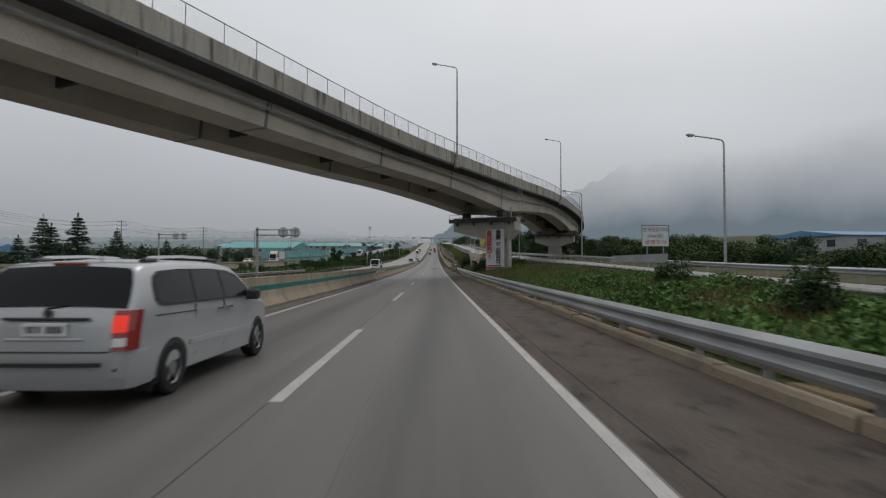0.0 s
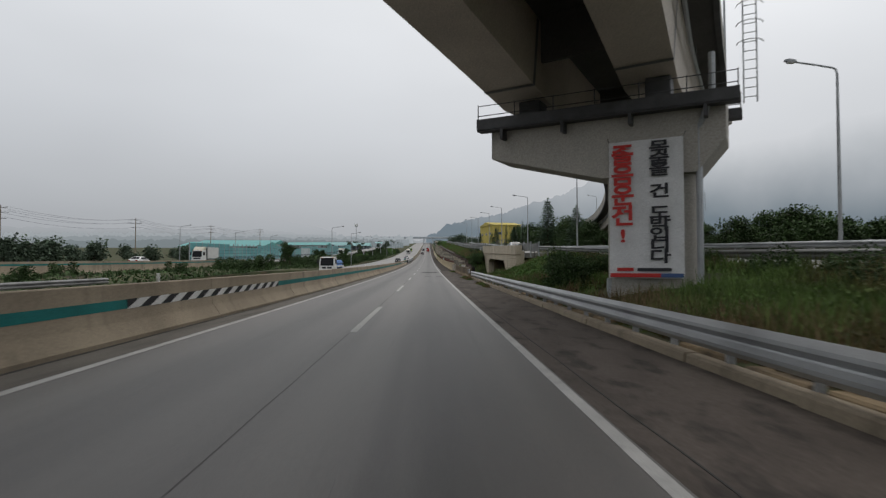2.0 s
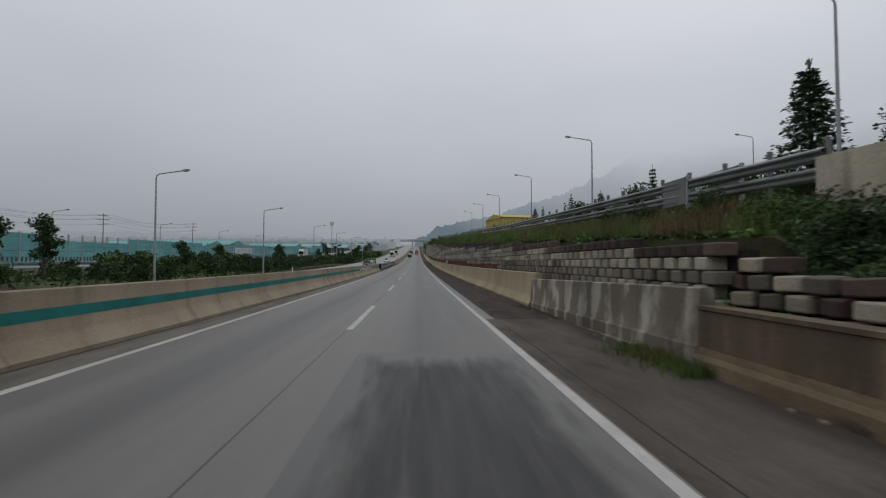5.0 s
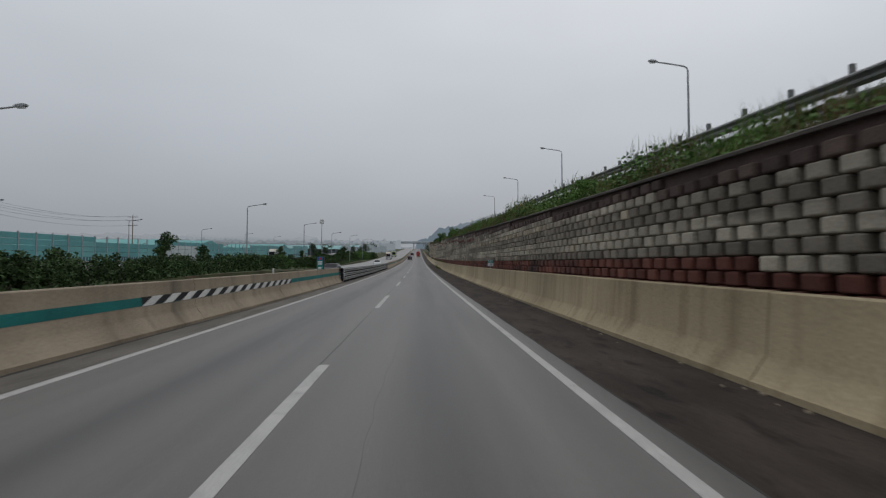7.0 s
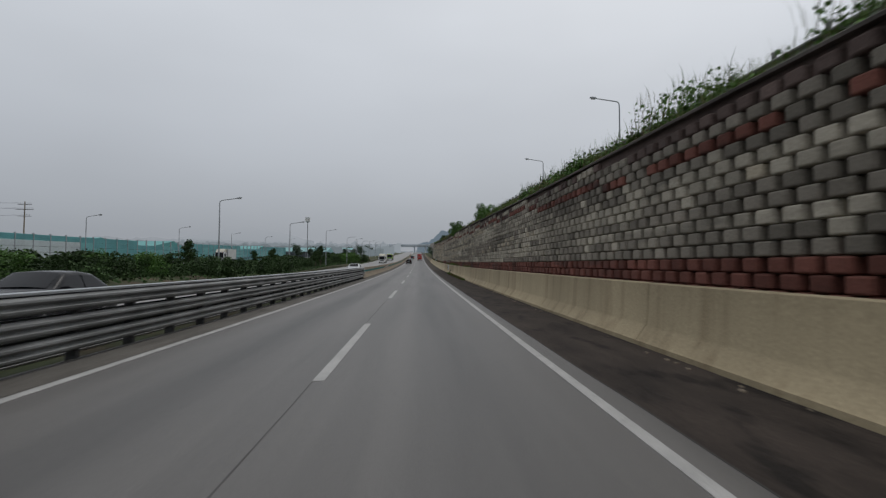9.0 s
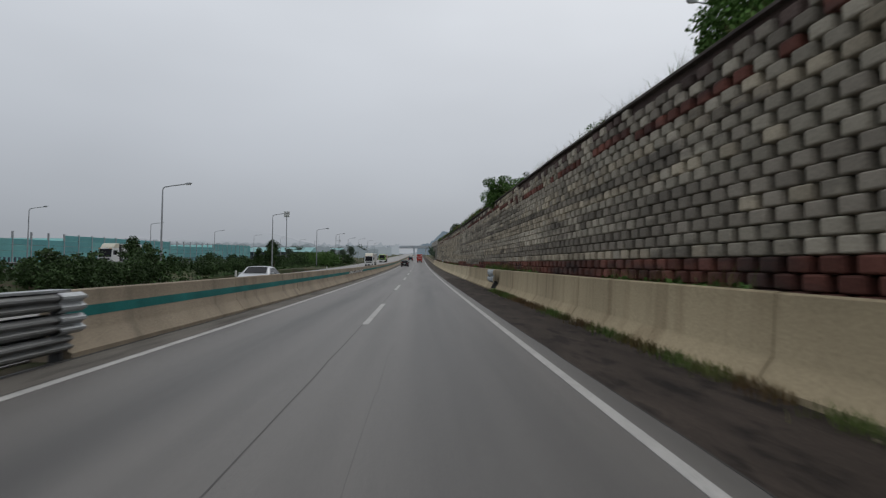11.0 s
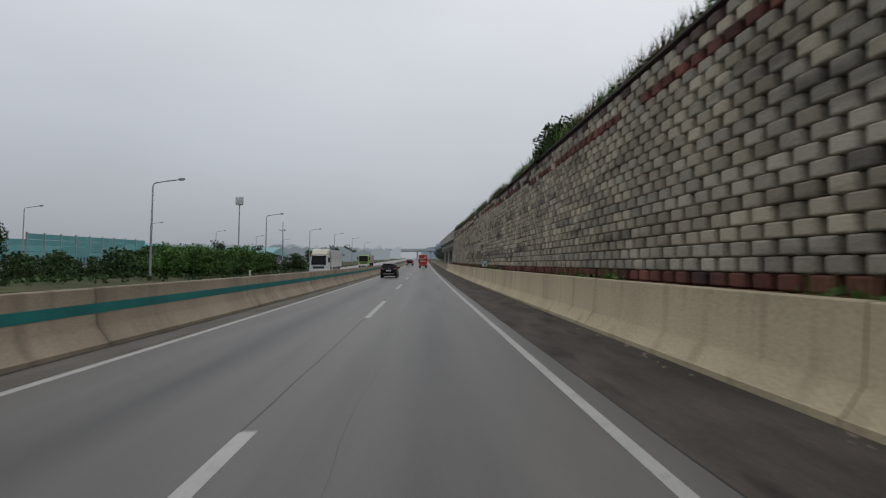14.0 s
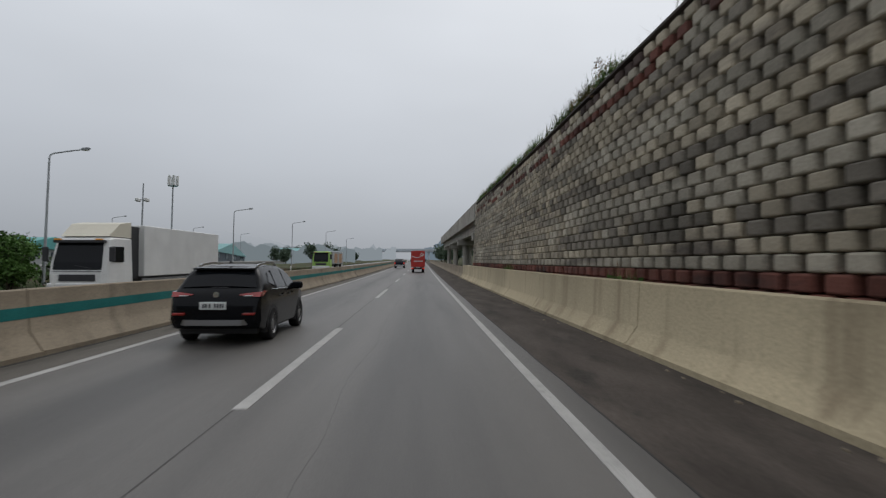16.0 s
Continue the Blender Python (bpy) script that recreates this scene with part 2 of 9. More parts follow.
M_CONC_TOE = material("brown_stained_concrete", (0.26, 0.195, 0.12), 0.92, dark=0.6, light=1.25, grain=25, patch=0.9, stretch=(1, 0.6, 1.5), bump=0.2,
                      second=(0.10, 0.08, 0.058), second_at=(0.5, 0.68), second_scale=1.5, second_stretch=(1, 0.6, 2))
M_BRIDGE = material("bridge_concrete", (0.42, 0.395, 0.355), 0.88, dark=0.78, light=1.12, grain=18, patch=0.35, stretch=(1, 1, 0.5), bump=0.1)
M_PARAPET = material("streaked_parapet", (0.40, 0.375, 0.33), 0.9, dark=0.75, light=1.12, grain=20, patch=0.5, stretch=(1, 1, 0.3), bump=0.15,
                     second=(0.12, 0.115, 0.105), second_at=(0.52, 0.70), second_scale=2.2, second_stretch=(1, 1, 0.12))
M_GIRDER = material("painted_girder", (0.53, 0.475, 0.41), 0.7, dark=0.8, light=1.12, grain=18, patch=0.3, bump=0.05)
# near-black beside bridge_concrete: the shade below the deck is put into the colour
M_SOFFIT = material("shaded_deck_underside", (0.09, 0.086, 0.083), 0.9, dark=0.8, light=1.1, grain=15, patch=0.4)
M_TEAL = material("teal_paint", (0.015, 0.155, 0.145), 0.75, dark=0.75, light=1.15, grain=30, patch=0.8, bump=0.08)
M_WHITE = material("white_paint", (0.68, 0.68, 0.66), 0.7, dark=0.85, light=1.06, grain=30, patch=0.8, bump=0.05)
M_BLACK = material("black_paint", (0.02, 0.02, 0.022), 0.65, dark=0.8, light=1.2, grain=30, patch=1.0, bump=0.05)
M_STEEL = material("galvanised_steel", (0.37, 0.385, 0.395), 0.5, metal=0.55, dark=0.75, light=1.12, grain=60, patch=1.2, stretch=(1, 0.4, 1), bump=0.06)
M_STEEL_DULL = material("dull_guard_rail_steel", (0.35, 0.36, 0.362), 0.5, metal=0.5, dark=0.7, light=1.15, grain=60, patch=1.2, stretch=(1, 0.4, 1), bump=0.06)
M_STEEL_DIRTY = material("dirty_galvanised_steel", (0.205, 0.208, 0.204), 0.6, metal=0.45, dark=0.6, light=1.2, grain=50, patch=1.5, stretch=(1, 0.5, 1), bump=0.08)
M_POLE = material("lamp_post_steel", (0.36, 0.375, 0.385), 0.55, metal=0.4, dark=0.85, light=1.1, grain=40, patch=1.5, bump=0.03)
M_DARK_STEEL = material("dark_steel", (0.07, 0.07, 0.072), 0.6, metal=0.3, dark=0.7, light=1.2, grain=40, patch=1.5, bump=0.05)
M_BLOCK = material("split_face_block", (0.36, 0.325, 0.262), 0.92, dark=0.6, light=1.3, grain=22, patch=0.28, stretch=(1, 0.55, 1.5), bump=0.5, bump_scale=26, spread=0.2,
                   second=(0.155, 0.138, 0.115), second_at=(0.54, 0.7), second_scale=0.55, second_stretch=(1, 0.35, 2.6))
M_BLOCK_DARK = material("mossy_split_face_block", (0.20, 0.178, 0.146), 0.92, dark=0.6, light=1.4, grain=22, patch=0.3, stretch=(1, 0.55, 1.5), bump=0.5, bump_scale=26, spread=0.25)
M_BLOCK_WARM = material("beige_split_face_block", (0.38, 0.33, 0.25), 0.92, dark=0.7, light=1.2, grain=22, patch=0.28, bump=0.5, bump_scale=26, spread=0.3,
                        second=(0.15, 0.13, 0.11), second_at=(0.55, 0.7), second_scale=0.6, second_stretch=(1, 0.35, 2.6))
M_RED = material("red_split_face_block", (0.165, 0.066, 0.05), 0.92, dark=0.55, light=1.2, grain=22, patch=0.4, bump=0.5, bump_scale=26, spread=0.3,
                 second=(0.07, 0.045, 0.04), second_at=(0.5, 0.66), second_scale=0.7, second_stretch=(1, 0.4, 2.0))
M_CAP = material("dark_cap_block", (0.105, 0.076, 0.067), 0.92, dark=0.6, light=1.3, grain=22, patch=0.4, bump=0.5, bump_scale=26, spread=0.3)
M_COPING = material("dark_coping", (0.10, 0.088, 0.078), 0.92, dark=0.6, light=1.3, grain=22, patch=0.5, bump=0.3)
# near-black, so the gaps between blocks carry their shade in the colour
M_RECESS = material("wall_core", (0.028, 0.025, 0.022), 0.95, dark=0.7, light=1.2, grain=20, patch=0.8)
M_SOIL = material("grassy_ground", (0.05, 0.06, 0.024), 0.95, dark=0.55, light=1.5, grain=8, patch=0.25, bump=0.5, bump_scale=8,
                  second=(0.07, 0.052, 0.03), second_at=(0.5, 0.64), second_scale=0.3)
M_GRASS = material("grass_blades", (0.10, 0.155, 0.042), 0.8, dark=0.5, light=1.5, grain=4, patch=0.5, bump=0, spread=0.35,
                   second=(0.13, 0.085, 0.042), second_at=(0.48, 0.6), second_scale=0.22)
M_LEAF = material("broad_leaves", (0.085, 0.165, 0.04), 0.7, dark=0.5, light=1.45, grain=3, patch=0.6, bump=0, spread=0.3)
M_WEED = material("mixed_weeds", (0.10, 0.17, 0.042), 0.8, dark=0.45, light=1.5, grain=2, patch=0.4, bump=0, spread=0.25,
                  second=(0.095, 0.065, 0.032), second_at=(0.48, 0.6), second_scale=0.22)
M_LEAF_DARK = material("dark_leaves", (0.05, 0.086, 0.03), 0.75, dark=0.55, light=1.4, grain=3, patch=0.7, bump=0, spread=0.4)
# greyed, lightened leaf colour: the haze before far trees is painted in
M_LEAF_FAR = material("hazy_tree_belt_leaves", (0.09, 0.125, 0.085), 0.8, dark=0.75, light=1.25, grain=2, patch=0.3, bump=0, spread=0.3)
M_NEEDLE = material("conifer_needles", (0.13, 0.19, 0.125), 0.8, dark=0.6, light=1.4, grain=3, patch=0.8, bump=0, spread=0.35)
M_DRY = material("dry_weeds", (0.185, 0.13, 0.075), 0.9, dark=0.6, light=1.3, grain=5, patch=1.0, bump=0, spread=0.35)
M_BARK = material("bark", (0.10, 0.078, 0.06), 0.95, dark=0.6, light=1.3, grain=25, patch=3, bump=0.5)
M_TYRE = material("tyre_rubber", (0.022, 0.022, 0.023), 0.85, dark=0.8, light=1.3, grain=40, patch=4, bump=0.2, local=True)
M_RIM = plain("alloy_rim", (0.27, 0.27, 0.275), 0.42, 0.8)
M_PLASTIC = material("black_plastic", (0.025, 0.025, 0.027), 0.6, dark=0.85, light=1.15, grain=60, patch=3, bump=0.05, local=True)
M_GLASS = plain("tinted_car_glass", (0.008, 0.009, 0.011), 0.08, 0.0)
M_SILVER = material("silver_car_paint", (0.40, 0.415, 0.425), 0.34, metal=0.35, dark=0.95, light=1.04, grain=200, patch=1, bump=0, coat=0.8, local=True)
M_BLACKCAR = material("black_car_paint", (0.004, 0.0045, 0.006), 0.22, metal=0.0, dark=0.9, light=1.1, grain=200, patch=1, bump=0, coat=0.0, local=True)

M_NAVYCAR = material("dark_blue_car_paint", (0.007, 0.008, 0.016), 0.25, metal=0.0, dark=0.9, light=1.1, grain=200, patch=1, bump=0, coat=0.0, local=True)
for dull, level in ((M_BLACKCAR, 0.16), (M_NAVYCAR, 0.2), (M_GLASS, 0.16)):
    dull.node_tree.nodes["Principled BSDF"].inputs["Specular IOR Level"].default_value = level
M_REDCAR = material("red_vinyl_box", (0.50, 0.035, 0.025), 0.5, dark=0.9, light=1.06, grain=40, patch=1, bump=0, local=True)
M_WHITECAR = material("white_truck_paint", (0.66, 0.66, 0.64), 0.45, dark=0.9, light=1.05, grain=60, patch=1, bump=0.02, coat=0.4, local=True)
M_CREAM = material("cream_truck_paint", (0.62, 0.58, 0.47), 0.45, dark=0.92, light=1.05, grain=60, patch=1, bump=0.02, local=True)
M_BLUECAR = material("blue_truck_paint", (0.03, 0.09, 0.24), 0.5, dark=0.85, light=1.1, grain=60, patch=1, bump=0.02, local=True)
M_PIPE = material("blue_plastic_pipe", (0.06, 0.20, 0.50), 0.5, dark=0.9, light=1.1, grain=30, patch=1, bump=0, local=True)
M_GREENCAR = material("lime_truck_paint", (0.25, 0.42, 0.08), 0.5, dark=0.85, light=1.1, grain=60, patch=1, bump=0.02, local=True)
M_LAMP_RED = plain("red_lamp_lens", (0.26, 0.009, 0.006), 0.18, coat=0.8)
M_BRAKE = plain("lit_brake_lamp", (0.45, 0.012, 0.008), 0.3, emit=0.5, glow=(1.0, 0.045, 0.015))
M_LAMP_CLEAR = plain("clear_lamp_lens", (0.62, 0.62, 0.62), 0.15, coat=0.8)
M_CHROME = plain("chrome", (0.62, 0.63, 0.64), 0.15, 1.0)
M_PLATE = plain("plate_white", (0.66, 0.68, 0.66), 0.5)
M_INK = plain("dark_ink", (0.02, 0.02, 0.025), 0.6)
M_INK_RED = plain("red_ink", (0.50, 0.025, 0.02), 0.6)
M_INK_BLUE = plain("blue_ink", (0.05, 0.10, 0.24), 0.6)
M_CLOTH = material("banner_cloth", (0.66, 0.66, 0.66), 0.8, dark=0.9, light=1.05, grain=30, patch=1.0, bump=0.1)
M_SIGN_W = material("white_sign_face", (0.66, 0.68, 0.69), 0.5, dark=0.92, light=1.04, grain=20, patch=1, bump=0)
M_COVER = material("weathered_pale_steel", (0.40, 0.44, 0.46), 0.55, metal=0.2, dark=0.72, light=1.12, grain=30, patch=2.0, bump=0.1, second=(0.20, 0.19, 0.17), second_at=(0.58, 0.74), second_scale=3.0)
M_SIGN_G = material("green_sign_face", (0.015, 0.24, 0.21), 0.5, dark=0.9, light=1.06, grain=20, patch=1, bump=0)
M_SIGN_B = material("blue_sign_face", (0.02, 0.10, 0.26), 0.5, dark=0.9, light=1.06, grain=20, patch=1, bump=0)
M_NOISE_A = material("teal_noise_panel", (0.14, 0.38, 0.38), 0.6, dark=0.85, light=1.08, grain=12, patch=0.3, bump=0.05)
M_NOISE_B = material("deep_teal_noise_panel", (0.10, 0.31, 0.32), 0.6, dark=0.85, light=1.08, grain=12, patch=0.3, bump=0.05)
M_NOISE_C = material("pale_noise_panel", (0.50, 0.56, 0.56), 0.5, dark=0.88, light=1.06, grain=12, patch=0.3, bump=0.05)
M_ROOF_T = material("teal_metal_roof", (0.10, 0.34, 0.33), 0.6, dark=0.88, light=1.06, grain=5, patch=0.2, bump=0.05)
M_ROOF_B = material("blue_metal_roof", (0.10, 0.24, 0.42), 0.6, dark=0.88, light=1.06, grain=5, patch=0.2, bump=0.05)
M_WALL_W = material("pale_cladding", (0.36, 0.37, 0.37), 0.7, dark=0.88, light=1.05, grain=5, patch=0.3, bump=0.05)
M_WALL_Y = material("yellow_render", (0.52, 0.42, 0.12), 0.8, dark=0.88, light=1.05, grain=5, patch=0.3, bump=0.05)
M_WALL_D = material("slate_cladding", (0.07, 0.085, 0.11), 0.7, dark=0.88, light=1.05, grain=5, patch=0.3, bump=0.05)
# the haze over the overpass and far sheds is put into these base colours
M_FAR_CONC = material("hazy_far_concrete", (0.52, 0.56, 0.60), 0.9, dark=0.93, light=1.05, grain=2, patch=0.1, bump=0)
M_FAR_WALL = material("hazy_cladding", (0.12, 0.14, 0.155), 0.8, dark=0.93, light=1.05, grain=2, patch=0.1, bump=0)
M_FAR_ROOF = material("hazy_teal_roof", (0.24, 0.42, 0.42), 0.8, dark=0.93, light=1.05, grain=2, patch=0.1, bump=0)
M_WINDOW = plain("window_glass", (0.05, 0.065, 0.075), 0.1, coat=0.5)


# ---------------------------------------------------------------- mesh helpers
class Shape:
    """Vertices and faces of one mesh."""

    def __init__(self):
        self.v, self.f = [], []

    def add(self, verts, faces):
        n = len(self.v)
        self.v += [tuple(p) for p in verts]
        self.f += [tuple(i + n for i in face) for face in faces]
        return self

    def box(self, x0, x1, y0, y1, z0, z1, bev=0.0):
        if not bev:
            vs = [(x, y, z) for z in (z0, z1) for y in (y0, y1) for x in (x0, x1)]
            return self.add(vs, [(0, 2, 3, 1), (4, 5, 7, 6), (0, 1, 5, 4), (2, 6, 7, 3), (0, 4, 6, 2), (1, 3, 7, 5)])
        c, h = ((x0 + x1) / 2, (y0 + y1) / 2, (z0 + z1) / 2), ((x1 - x0) / 2, (y1 - y0) / 2, (z1 - z0) / 2)
        vs, at = [], {}
        for s in [(a, b, d) for a in (-1, 1) for b in (-1, 1) for d in (-1, 1)]:
            for axis in range(3):
                at[s, axis] = len(vs)
                vs.append(tuple(c[k] + s[k] * (h[k] - (0 if k == axis else bev)) for k in range(3)))
        fs = []
        for axis in range(3):
            b, d = [k for k in range(3) if k != axis]
            for side in (-1, 1):
                ring = []
                for sb, sd in ((-1, -1), (1, -1), (1, 1), (-1, 1)):
                    s = [0, 0, 0]
                    s[axis], s[b], s[d] = side, sb, sd
                    ring.append(at[tuple(s), axis])
                fs.append(tuple(ring))
        for axis in range(3):
            b, d = [k for k in range(3) if k != axis]
            for sb in (-1, 1):
                for sd in (-1, 1):
                    s0, s1 = [0, 0, 0], [0, 0, 0]
                    s0[axis], s1[axis] = -1, 1
                    s0[b] = s1[b] = sb
                    s0[d] = s1[d] = sd
                    fs.append((at[tuple(s0), b], at[tuple(s1), b], at[tuple(s1), d], at[tuple(s0), d]))
        for s in [(a, b, d) for a in (-1, 1) for b in (-1, 1) for d in (-1, 1)]:
            fs.append((at[s, 0], at[s, 1], at[s, 2]))
        return self.add(vs, fs)

    def tube(self, p, q, r, r2=None, n=8, caps=True):
        p, q = Vector(p), Vector(q)
        r2 = r if r2 is None else r2
        d = (q - p).normalized()
        a = d.orthogonal().normalized()
        b = d.cross(a)
        vs = [c + (a * math.cos(2 * math.pi * k / n) + b * math.sin(2 * math.pi * k / n)) * rr for c, rr in ((p, r), (q, r2)) for k in range(n)]
        fs = [(k, (k + 1) % n, n + (k + 1) % n, n + k) for k in range(n)]
        if caps:
            fs += [tuple(range(n))[::-1], tuple(range(n, 2 * n))]
        return self.add(vs, fs)

    def sweep(self, profile, path, closed=True, caps=True):
        """profile: (to the right of the way, up) points; path: 3D points."""
        pts = [Vector(p) for p in path]
        n, rows = len(profile), []
        for i, p in enumerate(pts):
            d = (pts[min(i + 1, len(pts) - 1)] - pts[max(i - 1, 0)])
            d.z = 0
            d.normalize()
            right = Vector((d.y, -d.x, 0))
            rows.append([p + right * a + Vector((0, 0, b)) for a, b in profile])
        vs = [v for row in rows for v in row]
        fs = []
        for i in range(len(pts) - 1):
            for k in range(n if closed else n - 1):
                fs.append((i * n + k, i * n + (k + 1) % n, (i + 1) * n + (k + 1) % n, (i + 1) * n + k))
        if closed and caps:
            fs += [tuple(range(n)), tuple(range((len(pts) - 1) * n, len(pts) * n))[::-1]]
        return self.add(vs, fs)

    def lathe(self, profile, n=20, axis="x"):
        """profile: (along the axis, radius)."""
        vs = []
        for k in range(n):
            a = 2 * math.pi * k / n
            for s, r in profile:
                vs.append((s, r * math.cos(a), r * math.sin(a)) if axis == "x" else (r * math.cos(a), r * math.sin(a), s))
        m = len(profile)
        return self.add(vs, [(k * m + j, k * m + j + 1, ((k + 1) % n) * m + j + 1, ((k + 1) % n) * m + j) for k in range(n) for j in range(m - 1)])

    def data(self, name, mat, smooth=False):
        me = bpy.data.meshes.new(name)
        me.from_pydata(self.v, [], self.f)
        bm = bmesh.new()
        bm.from_mesh(me)
        if len(self.f) < 60000:
            bmesh.ops.recalc_face_normals(bm, faces=bm.faces)
        bm.to_mesh(me)
        bm.free()
        me.materials.append(mat)
        if smooth:
            me.polygons.foreach_set("use_smooth", [True] * len(me.polygons))
            me.set_sharp_from_angle(angle=radians(38))
        return me


def thing(name, label, category, group="", kind="", at=(0, 0, 0), turn=0.0):
    ob = tagged(new(name), label, category, group, kind)
    ob.matrix_world = pose(*at, 0, 0, turn)
    return ob


def solid(name, shape, mat, label, category, group="", kind="", smooth=False):
    """A thing or a piece of the setting that is one mesh."""
    return tagged(new(name, shape.data(name, mat, smooth)), label, category, group, kind)


def part(name, shape, mat, parent, label="", smooth=False, at=None, kind=""):
    me = shape if isinstance(shape, bpy.types.Mesh) else shape.data(name, mat, smooth)
    ob = new(name, me)
    ob.parent = parent
    if at is not None:
        ob.location = at
    return tagged(ob, label, "", "", kind)


def letters(name, text, size, mat, parent, m, label="", width=1.0, bold=0.0):
    """Writing as a thin mesh of the built-in font, in the plane of m."""
    cu = bpy.data.curves.new(name, "FONT")
    cu.body, cu.size, cu.align_x, cu.align_y, cu.extrude = text, size, "CENTER", "CENTER", 0.004
    cu.offset = bold
    tmp = bpy.data.objects.new(name, cu)
    scene.collection.objects.link(tmp)
    me = bpy.data.meshes.new_from_object(tmp.evaluated_get(bpy.context.evaluated_depsgraph_get()))
    bpy.data.objects.remove(tmp)
    me.materials.clear()
    me.materials.append(mat)
    ob = new(name, me)
    ob.parent = parent
    ob.matrix_local = m @ Matrix.Diagonal((width, 1, 1, 1))
    return tagged(ob, label)


def lerp_at(table, y):
    """Straight-line value at y of a table of (y, value)."""
    return float(np.interp(y, [a for a, _ in table], [b for _, b in table]))


# ---------------------------------------------------------------- the lie of the land
SIDE = [(-200, -2.0), (-40, -0.7), (41, 1.0), (82, 2.0), (157, 3.45), (190, 4.3), (224, 5.4), (257, 5.9), (291, 6.9), (345, 7.3), (480, 7.5), (800, 7.8)]
SIDE_NEAR = [(-200, -2.4), (-40, -1.0), (29, 0.45), (42, 0.8), (82, 1.5), (100, 2.15), (110, 2.5), (157, 3.45), (190, 4.3), (800, 7.8)]
WALL_TOP = [(143, 2.25), (165, 2.9), (201, 3.75), (216, 4.1), (230, 4.45), (247, 4.85), (268, 5.25), (300, 5.95), (316, 6.3), (345, 6.5), (375, 6.65), (400, 6.85), (445, 7.0), (480, 7.3)]
WALL_FROM, WALL_TO = 143.0, 477.0


def side_z(x, y):
    """Height of the slip road, which leans down towards the expressway before the underpass."""
    far = lerp_at(SIDE, y)
    if y > 112:
        return far
    f = min(1.0, max(0.0, (x - 10.7) / 8.0))
    return lerp_at(SIDE_NEAR, y) * (1 - f) + far * f


def ground_z(x, y):
    side, base = side_z(x, y) if x > 2.86 else lerp_at(SIDE, y), 0.0
    if x > 2.86:
        if 118 < y < 139 and x < 60:
            return -2.6
        nose = lerp_at([(138, -2.4), (139.1, -0.4), (141.5, 0.9), (145.5, 3.0), (147, 9), (148, 99)], y) if 139 <= y < 148 and 4.0 < x < 7.2 else 99
        if WALL_FROM < y < WALL_TO:
            top = lerp_at(WALL_TOP, y)
            if x < 4.17:
                return 0.75
            if x < 4.6:
                return top - 0.12
            if x < 7.2:
                return min(nose, top - 0.12 + (side + 0.05 - top) * (x - 4.6) / 2.6)
        elif y > WALL_TO:
            if x < 30:
                return base - 0.1
            return base + min(6, (x - 30) * 0.3)
        elif 139 <= y <= WALL_FROM and 4.0 < x < 7.2:
            return min(nose, 1.15 + (x - 4.0) * 0.68)
        elif x < 10.5:
            if 104 < y < 118 and x < 7.2:
                foot = lerp_at([(104, 1.15), (107, 0.75), (110, 0.3), (118, 0.12)], y)
                return 0.12 + (foot - 0.12) * ((x - 2.86) / 4.34) ** 1.25
            return base + 0.12 + (side - base + 0.05) * ((x - 2.86) / 7.64) ** 1.25
        if x < 19.5:
            return side - 0.06
        return side + max(0.0, x - 30) * 0.03
    if x > -21.6:
        return base - 0.06
    if x > -45:
        return base + 0.15 + 0.35 * math.sin(x * 0.5 + y * 0.05)
    return base - 0.3


def ground_sheet():
    xs = [-3500, -1500, -700, -350, -200, -130, -90, -65, -60, -46, -45, -41, -37, -33, -29, -25, -22.5, -21.61, -21.59, -12, -5, 0, 2.85, 2.87, 3.3, 3.7, 4.16, 4.18, 4.59,
          5.5, 6.4, 7.19, 7.21, 8.5, 10.49, 10.51, 14, 19.49, 19.51, 25, 31, 40, 59.9, 60.1, 90, 150, 300, 700, 1500, 3500]
    ys = [-600, -200] + sorted(list(range(-60, 117, 6)) + [104.5, 106, 110.6]) + [117.9, 118.1, 128, 138.9, 139.1, 141.5, 142.9, 143.1, 144.2, 145.5, 147] + list(range(150, 477, 8)) + [476.9, 477.1, 490, 520, 560, 600, 700, 800, 900, 1000, 1200, 1400, 2000, 4500]
    sh = Shape()
    vs = [(x, y, ground_z(x, y) + (0.12 * noise.noise((x * 0.4, y * 0.4, 0)) if (x > 4.6 or x < -22) and abs(x) < 100 else 0)) for y in ys for x in xs]
    n = len(xs)
    sh.add(vs, [(j * n + i, j * n + i + 1, (j + 1) * n + i + 1, (j + 1) * n + i) for j in range(len(ys) - 1) for i in range(n - 1)])
    solid("ground", sh, M_SOIL, "grassy verge and open land beside the expressway", "ground", kind="structure")


def strip(name, x0, x1, y0, y1, lift, mat, label, category, step=5.0, kind="structure"):
    sh, ys = Shape(), list(np.arange(y0, y1, step)) + [y1]
    path = [(0, y, lift) for y in ys]
    sh.sweep([(x0, 0), (x1, 0), (x1, -0.3), (x0, -0.3)], path)
    return solid(name, sh, mat, label, category, kind=kind)


